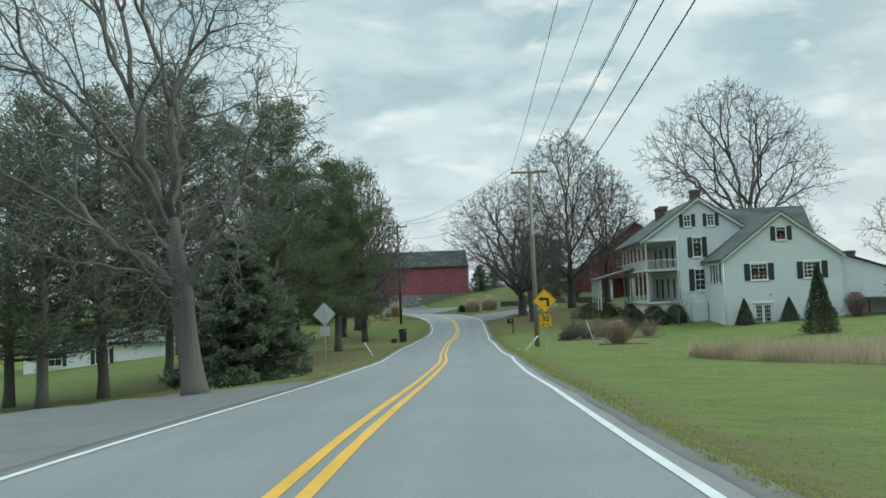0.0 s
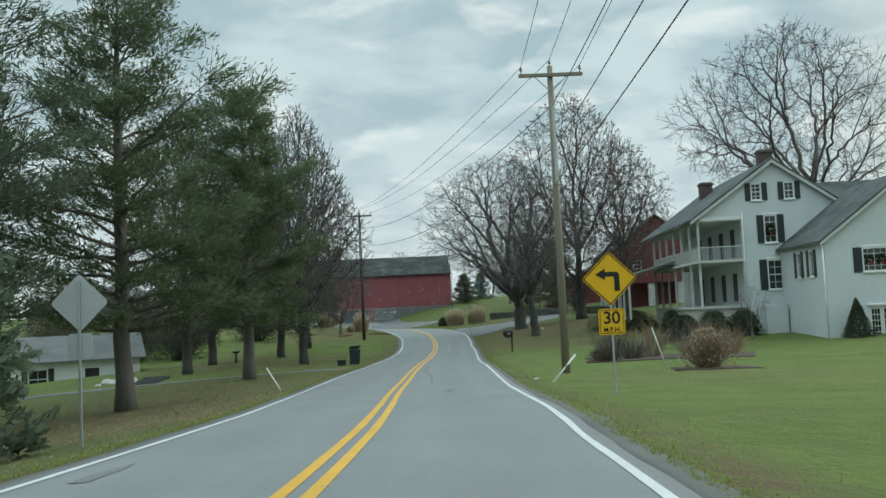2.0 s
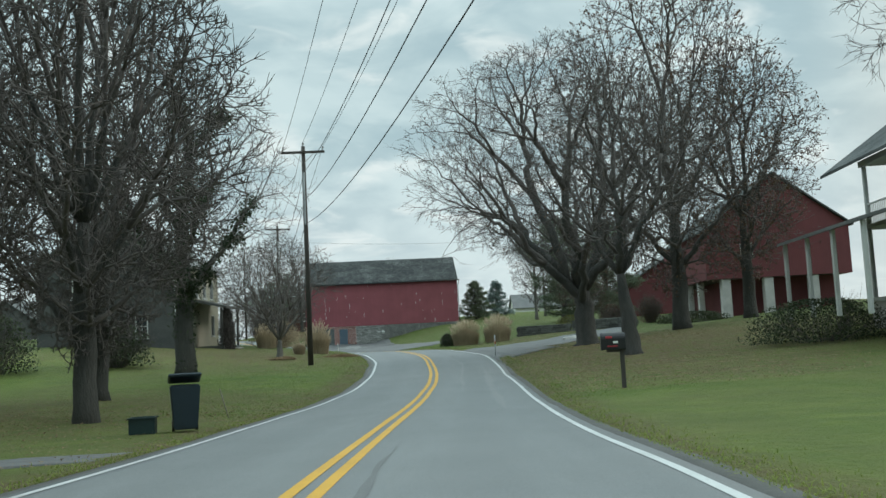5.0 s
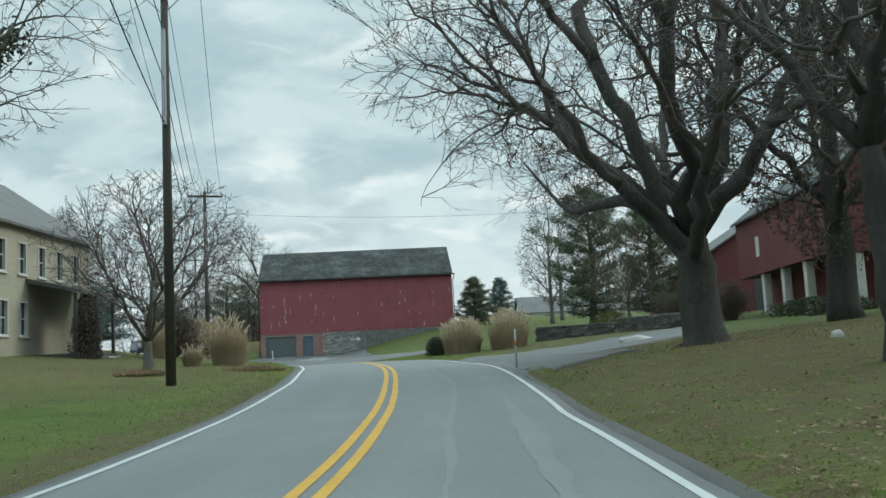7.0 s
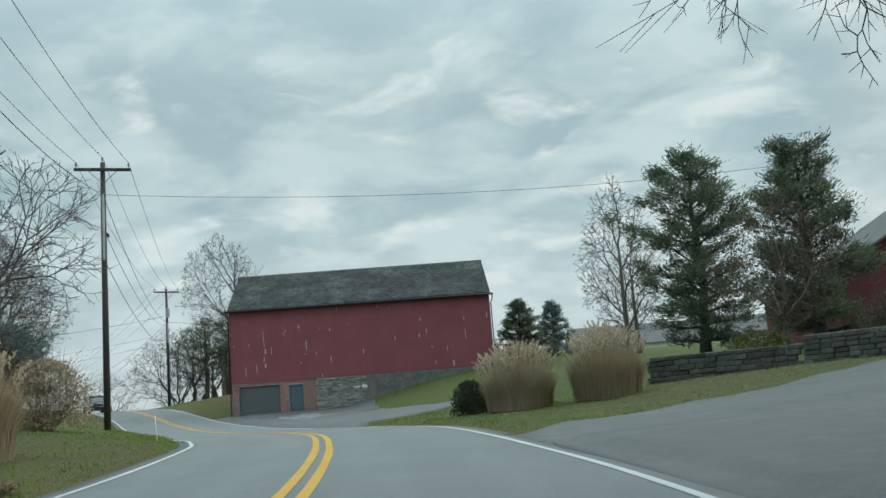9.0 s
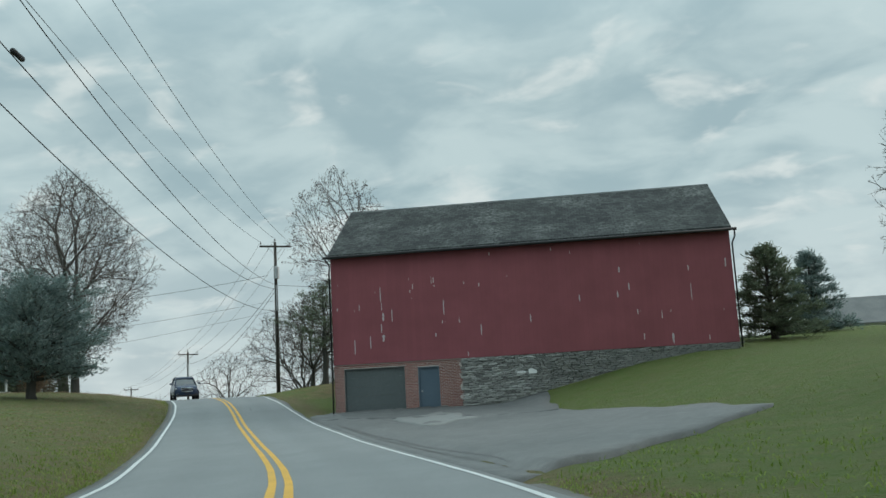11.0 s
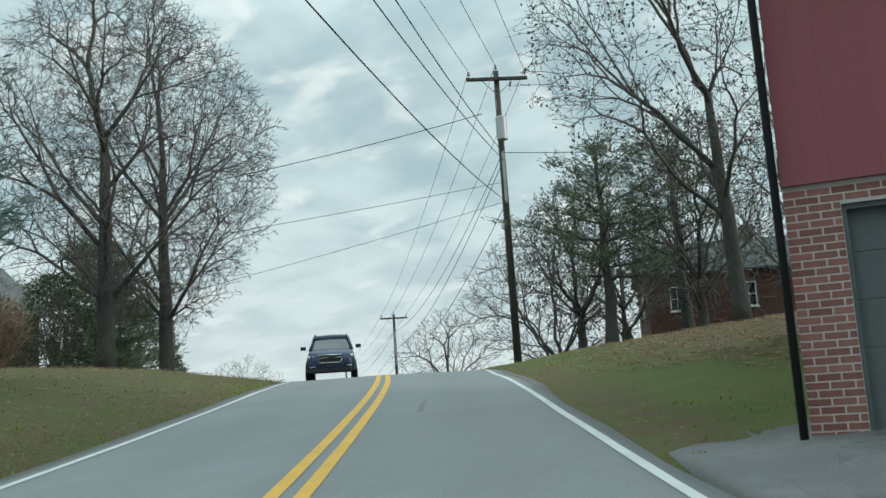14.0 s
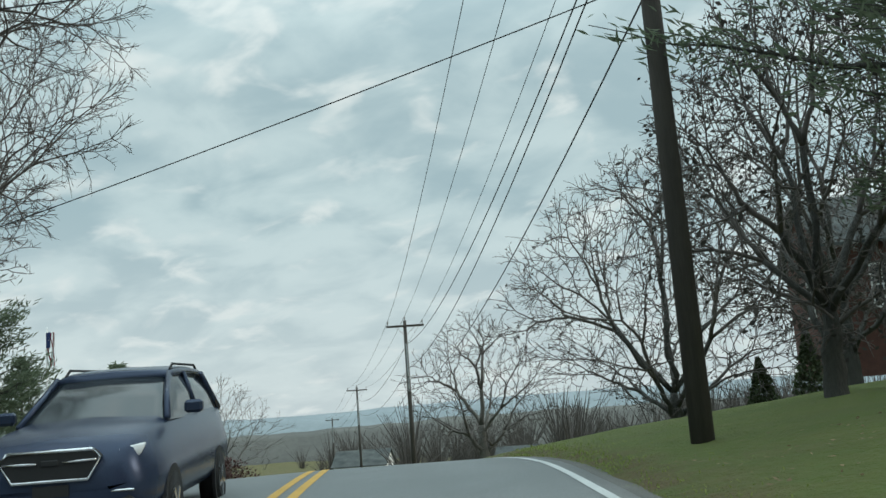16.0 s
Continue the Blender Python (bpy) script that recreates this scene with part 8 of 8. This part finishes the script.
        tubes("roof_rail", [([(s * 0.59, 0.0, 1.60), (s * 0.59, 0.15, 1.675), (s * 0.59, 1.45, 1.68), (s * 0.59, 1.62, 1.60)], [0.016] * 4, 6)], trim, c)
        part("mirror", boxed(*sorted((s * 0.90, s * 1.10)), -0.78, -0.66, 1.10, 1.24, bevel=0.03), paint, c)
        bm = extruded([(0.0, 0.0), (0.30, 0.05), (0.36, 0.16), (0.10, 0.13), (-0.02, 0.08)], 0.10, "y")
        bmesh.ops.bevel(bm, geom=bm.edges[:], offset=0.012, segments=1, affect="EDGES")
        if s < 0:
            bmesh.ops.scale(bm, verts=bm.verts, vec=(-1, 1, 1))
        hl = part("headlight", bm, lamp, c, "clear swept-back headlight", True)
        hl.matrix_local = pose(s * 0.50, -2.27, 0.72, 0, 0, s * 28)
        part("fog_trim", boxed(*sorted((s * 0.50, s * 0.74)), -2.315, -2.2, 0.46, 0.485, bevel=0.008), chrome, c)
        for y in (-1.38, 1.32):
            bm = bmesh.new()
            cylinder(bm, 0, 0, -0.11, 0.11, 0.34, sides=28)
            bmesh.ops.bevel(bm, geom=[e for e in bm.edges if len(e.link_faces) == 2 and e.calc_face_angle(0) > 1], offset=0.04, segments=2, affect="EDGES")
            w = part("wheel", bm, rubber, c, "black tyre on alloy rim", True)
            w.matrix_local = pose(s * 0.80, y, 0.20, 0, 90, 0)
            bm = bmesh.new()
            cylinder(bm, 0, 0, 0.105 * s - 0.01, 0.105 * s + 0.015, 0.22, sides=24)
            part("rim", bm, trim, w)
            for k in range(5):
                a = k * 2 * math.pi / 5
                bm = bmesh.new()
                box(bm, 0.03, 0.21, -0.03, 0.03, 0.115 * s - 0.012, 0.115 * s + 0.018)
                sp = part("spoke", bm, chrome, w)
                sp.matrix_local = pose(0, 0, 0, 0, 0, math.degrees(a))
            bm = bmesh.new()
            cylinder(bm, 0, 0, -0.02, 0.02, 0.40, sides=28)
            ar = part("wheel_arch", bm, trim, c)
            ar.matrix_local = pose(s * 0.885, y, 0.22, 0, 90, 0)
    bm = extruded([(-0.38, 0.87), (0.38, 0.87), (0.46, 0.80), (0.34, 0.60), (-0.34, 0.60), (-0.46, 0.80)], 0.10, "y")
    bmesh.ops.translate(bm, verts=bm.verts, vec=(0, -2.345, 0))
    g = part("grille", bm, trim, c, "black six-sided grille with chrome surround")
    hexa = [(-0.38, 0.87), (0.38, 0.87), (0.46, 0.80), (0.34, 0.60), (-0.34, 0.60), (-0.46, 0.80), (-0.38, 0.87)]
    tubes("surround", [([(x, -2.345, z) for x, z in hexa], [0.017] * 7, 6)], chrome, g)
    for s in (-1, 1):
        tubes("wing_bar", [([(s * 0.42, -2.35, 0.775), (s * 0.12, -2.355, 0.765)], [0.014, 0.014], 6)], chrome, g)
    part("badge", boxed(-0.08, 0.08, -2.362, -2.34, 0.735, 0.795, bevel=0.012), trim, g)
    part("bumper", boxed(-0.74, 0.74, -2.33, -2.1, 0.24, 0.42, bevel=0.05), trim, c)
    part("plate_bar", boxed(-0.16, 0.16, -2.345, -2.325, 0.46, 0.56), trim, c)
    return c


suv((-41.7, 208.2), 34)


# ---------------------------------------------------------------- wear of the road
def crack(label, places, width, mat, lift=0.058, name="road_crack"):
    """A wandering strip on the road: places as (y of the road, metres to the right)."""
    keys, lat = np.array([p[0] for p in places]), np.array([p[1] for p in places])
    rows_ = []
    rng = np.random.default_rng(int(keys[0] * 7 + lat[0] * 13) & 0xffff)
    for i in range(len(CENTRE)):
        y = CENTRE[i, 1]
        if keys[0] <= y <= keys[-1]:
            for half in (0.0, 0.5):
                j = min(i + 1, len(CENTRE) - 1)
                c = CENTRE[i] * (1 - half) + CENTRE[j] * half
                end = min(1.0, 4 * (c[1] - keys[0]) / (keys[-1] - keys[0] + 1e-6), 4 * (keys[-1] - c[1]) / (keys[-1] - keys[0] + 1e-6))
                q = np.interp(c[1], keys, lat) + 0.05 * noise.noise(Vector((c[1] * 0.45, lat[0], 3))) + 0.02 * noise.noise(Vector((c[1] * 2.1, lat[0], 8)))
                w = width * (0.9 + 0.7 * noise.noise(Vector((c[1] * 0.8, lat[0], 5)))) * max(0.12, end)
                for s in (-1, 1):
                    p = c + RIGHT[i] * (q + s * w / 2)
                    z = c[2] + lift - 0.012 * abs(q) if abs(q) < 3.45 else max(c[2] + lift - 0.012 * abs(q), ground_z(p[0], p[1]) + 0.05)
                    rows_.append((float(p[0]), float(p[1]), float(z)))
    faces = [(2 * k, 2 * k + 1, 2 * k + 3, 2 * k + 2) for k in range(len(rows_) // 2 - 1)]
    return mesh_object(name, rows_, faces, mat, road, True)


SEAM = make_asphalt("pale_seam", (0.20, 0.212, 0.215), (0.24, 0.252, 0.255), 0.3)
REPAIR = make_asphalt("dull_repair", (0.115, 0.122, 0.128), (0.145, 0.153, 0.158), 0.3)
crack("dark crack", [(58, 1.0), (66, 0.9), (72, 0.55), (82, 0.5)], 0.13, REPAIR)
crack("pale seam", [(99, 1.25), (108, 1.15), (118, 1.6), (126, 1.3)], 0.14, SEAM)
crack("tar seam", [(157, 4.15), (168, 4.02), (178, 3.95), (184.5, 3.68)], 0.06, TAR, 0.062)
crack("pale streak", [(90, 2.4), (104, 2.2), (114, 2.4)], 0.30, SEAM)
for y0, lat0, w in ((53.0, 1.5, 0.35), (61.0, -2.5, 0.22), (36.5, -2.5, 0.2), (190.5, 0.9, 0.12), (124.0, 1.6, 0.12)):
    crack("patch", [(y0, lat0), (y0 + 2.6, lat0 + 0.1)], w, REPAIR)


# ---------------------------------------------------------------- grass tufts and fallen leaves
def verge_grass():
    rng = np.random.default_rng(281)
    roots, heights = [], []
    idx = [i for i in range(len(CENTRE) - 1) if 0 < CENTRE[i, 1] < 216]
    for i in idx:
        for s in (-1, 1):
            for k in range(120):
                y = CENTRE[i, 1]
                far = edge(y, s) + 0.42 + rng.exponential(0.28)
                if far > 5.2:
                    continue
                if s > 0 and (119 < y < 139 or 156 < y < 188):
                    continue
                if s < 0 and 2 < y < 32:
                    continue
                p = CENTRE[i] + AHEAD[i] * rng.uniform(0, 1) + RIGHT[i] * s * far
                z = CENTRE[i, 2] + rise(float(y), s * far)
                roots.append((p[0], p[1], z - 0.015))
                wild = 2.0 if (s < 0 and 145 < y < 205) else 1.0
                heights.append(rng.uniform(0.025, 0.07) * wild)
    ob = blades("verge_grass", np.array(roots), np.array(heights), 0.008, BLADE, None, rng, 0.36, 2.4)
    return tagged(ob, "short uneven green grass along the verges", "grass", kind="stuff")


def fallen_leaves():
    rng = np.random.default_rng(283)
    spots, cells = [], {}
    for (cx, cy), r, much in LITTER:
        n = int(8000 * much)
        q, a = r * np.sqrt(rng.uniform(0, 1, n)), rng.uniform(0, 2 * math.pi, n)
        for x, y in np.column_stack([cx + q * np.cos(a), cy + q * np.sin(a)]).tolist():
            key = (round(x * 2), round(y * 2))
            if key not in cells:
                i, lat = beside(x, y)
                bare = -edge(CENTRE[i, 1], -1) - 0.5 < lat < edge(CENTRE[i, 1], 1) + 0.75 or paved(x, y)
                cells[key] = None if bare else float(CENTRE[i, 2]) + rise(float(CENTRE[i, 1]), lat) + 0.035
            if cells[key] is not None:
                spots.append((x, y, cells[key]))
    spots = np.array(spots)
    ways = rng.normal(0, 1, spots.shape) * np.array((3, 3, 0.3))
    ob = leaf_cards("fallen_leaves", spots, 0.030, LITTER_LEAF, None, rng, 0.6, ways, True)
    return tagged(ob, "brown fallen leaves lying on the grass", "leaves", kind="stuff")


def bank_grass():
    """Longer tufts over the lawn and banks beside the road, thinning out away from it."""
    rng = np.random.default_rng(287)
    roots, heights, ways, tilts = [], [], [], []
    for i in range(len(CENTRE) - 1):
        y = float(CENTRE[i, 1])
        if not 92 < y < 190:
            continue
        for s in (-1, 1):
            rough = float(np.interp(y, (92, 110, 140, 215), (0.5, 0.8, 1.0, 0.8)))
            for k in range(70):
                far = edge(y, s) + 0.6 + rng.exponential(3.8)
                if far > 16:
                    continue
                p = CENTRE[i] + AHEAD[i] * rng.uniform(0, 1) + RIGHT[i] * s * far
                if far < 14 and paved(p[0], p[1]):
                    continue
                z = CENTRE[i, 2] + rise(y, s * far)
                many = int(rng.integers(3, 6))
                spread = rng.normal(0, 0.16, (many, 2))
                for q in range(many):
                    roots.append((p[0] + spread[q, 0], p[1] + spread[q, 1], z - 0.01))
                    heights.append(rng.uniform(0.05, 0.12) * rough)
    ob = blades("bank_grass", np.array(roots), np.array(heights), 0.010, BLADE_DULL, None, rng, 0.36, 2.4)
    return tagged(ob, "longer tufts of dull green grass on the banks", "grass", kind="stuff")


verge_grass()
bank_grass()
fallen_leaves()


def leaf_pile(at, r, h, n, seed):
    rng = np.random.default_rng(seed)
    q, a = np.sqrt(rng.uniform(0, 1, n)), rng.uniform(0, 2 * math.pi, n)
    spots = np.column_stack([q * r * np.cos(a), q * r * 0.6 * np.sin(a), h * (1 - q * q) * rng.uniform(0.5, 1.0, n) + 0.02])
    ob = leaf_cards("leaf_pile", spots, 0.05, LITTER_LEAF, None, rng, 0.6)
    ob.matrix_world = place(at, (0, 0, rng.uniform(0, 90)))
    return tagged(ob, "raked pile of brown leaves on the lawn", "leaves", kind="stuff")


leaf_pile((-9.3, 131.2), 1.3, 0.2, 2600, 285)
leaf_pile((-12.2, 126.8), 1.2, 0.15, 1800, 286)


# ---------------------------------------------------------------- bricks and stones of the barn's base
def barn_bricks():
    brick_end, x0, x1, door0, door1, gtop, dtop, floor, base, zb, L = BARN
    bw, bh, gap = 0.202, 0.060, 0.015
    shapes = {}

    def brick(length):
        """One mesh for each length of brick, to the centimetre."""
        key = round(length, 2)
        if key not in shapes:
            bm = boxed(-key / 2, key / 2, -0.02, 0.06, -bh / 2, bh / 2, bevel=0.004)
            me = bpy.data.meshes.new("brick")
            bmesh.ops.recalc_face_normals(bm, faces=bm.faces)
            bm.to_mesh(me)
            bm.free()
            me.materials.append(BRICK)
            shapes[key] = me
        return shapes[key]

    places_ = []
    row = 0
    z = floor - 0.35 + bh / 2
    while z + bh / 2 < base - 0.005:
        runs = [(0.0, brick_end - 0.05 + 0.11 * math.sin(row * 0.9) + 0.01 * (row % 3))]
        for lo, hi, top in ((x0, x1, gtop), (door0, door1, dtop)):
            if z - bh / 2 < top:
                runs = [r for p, q in runs for r in ((p, min(q, lo - 0.004)), (max(p, hi + 0.004), q)) if r[1] - r[0] > 0.04]
        for p, q in runs:
            x = p
            first = True
            while x < q - 0.03:
                length = min((bw + gap) * (0.5 if first and row % 2 else 1.0) - gap, q - x)
                places_.append((x + length / 2, z, length))
                x += length + gap
                first = False
        z += bh + gap
        row += 1
    places_.sort(key=lambda p: p[0])
    verts, faces = [], []
    for n, (x, z, length) in enumerate(places_):
        me = brick(length)
        if n < 300:
            o = new("brick", me)
            o.parent = barn_brick
            o.location = (x, 0.075, z)
        else:
            k = len(verts)
            verts += [(v.co.x + x, v.co.y + 0.075, v.co.z + z) for v in me.vertices]
            faces += [tuple(k + i for i in p.vertices) for p in me.polygons]
    if verts:
        tagged(mesh_object("brickwork", verts, faces, BRICK, barn_brick), kind="stuff")


def barn_stones():
    brick_end, x0, x1, door0, door1, gtop, dtop, floor, base, zb, L = BARN
    rng = np.random.default_rng(291)
    shapes = stone_shapes(17, 8)
    for me in shapes:
        me.materials.append(STONE)
    places_ = []
    z = floor - 0.3
    while z < base - 0.05:
        h = min(rng.uniform(0.04, 0.10), base - 0.02 - z)
        x = brick_end + rng.uniform(-0.12, 0.05)
        while x < L - 0.1:
            s = rng.uniform(0.14, 0.55)
            mid = x + s / 2
            low = floor - 0.25 + max(0.0, (mid - brick_end - 0.5)) * 0.19
            if z + h > low:
                places_.append((mid, z + h / 2, s, h, rng.uniform(0.0, 0.07), rng.uniform(-6, 6), int(rng.integers(0, 8))))
            x += s + 0.012
        z += h + 0.012
    places_.sort(key=lambda p: p[0])
    verts, faces = [], []
    for n, (x, z, s, h, out, tip, k) in enumerate(places_):
        m = pose(x, 0.14 - out, z, 0, tip, 0) @ Matrix.Diagonal((s, 0.22, h * 1.08, 1))
        if n < 300:
            o = new("stone", shapes[k])
            o.parent = barn_stone
            o.matrix_local = m
        else:
            f = len(verts)
            verts += [tuple(m @ v.co) for v in shapes[k].vertices]
            faces += [tuple(f + i for i in p.vertices) for p in shapes[k].polygons]
    if verts:
        tagged(mesh_object("stonework", verts, faces, STONE, barn_stone), kind="stuff")
    part("notice_plate", boxed(9.55, 9.95, -0.02, 0.03, 0.32, 0.56, bevel=0.01), TRIM, barn_stone, "white blank plate on the stone wall")
    part("notice_plate", boxed(9.0, 9.42, -0.02, 0.03, 0.38, 0.46, bevel=0.01), TRIM, barn_stone, "narrow white blank plate on the stone wall")


barn_bricks()
barn_stones()
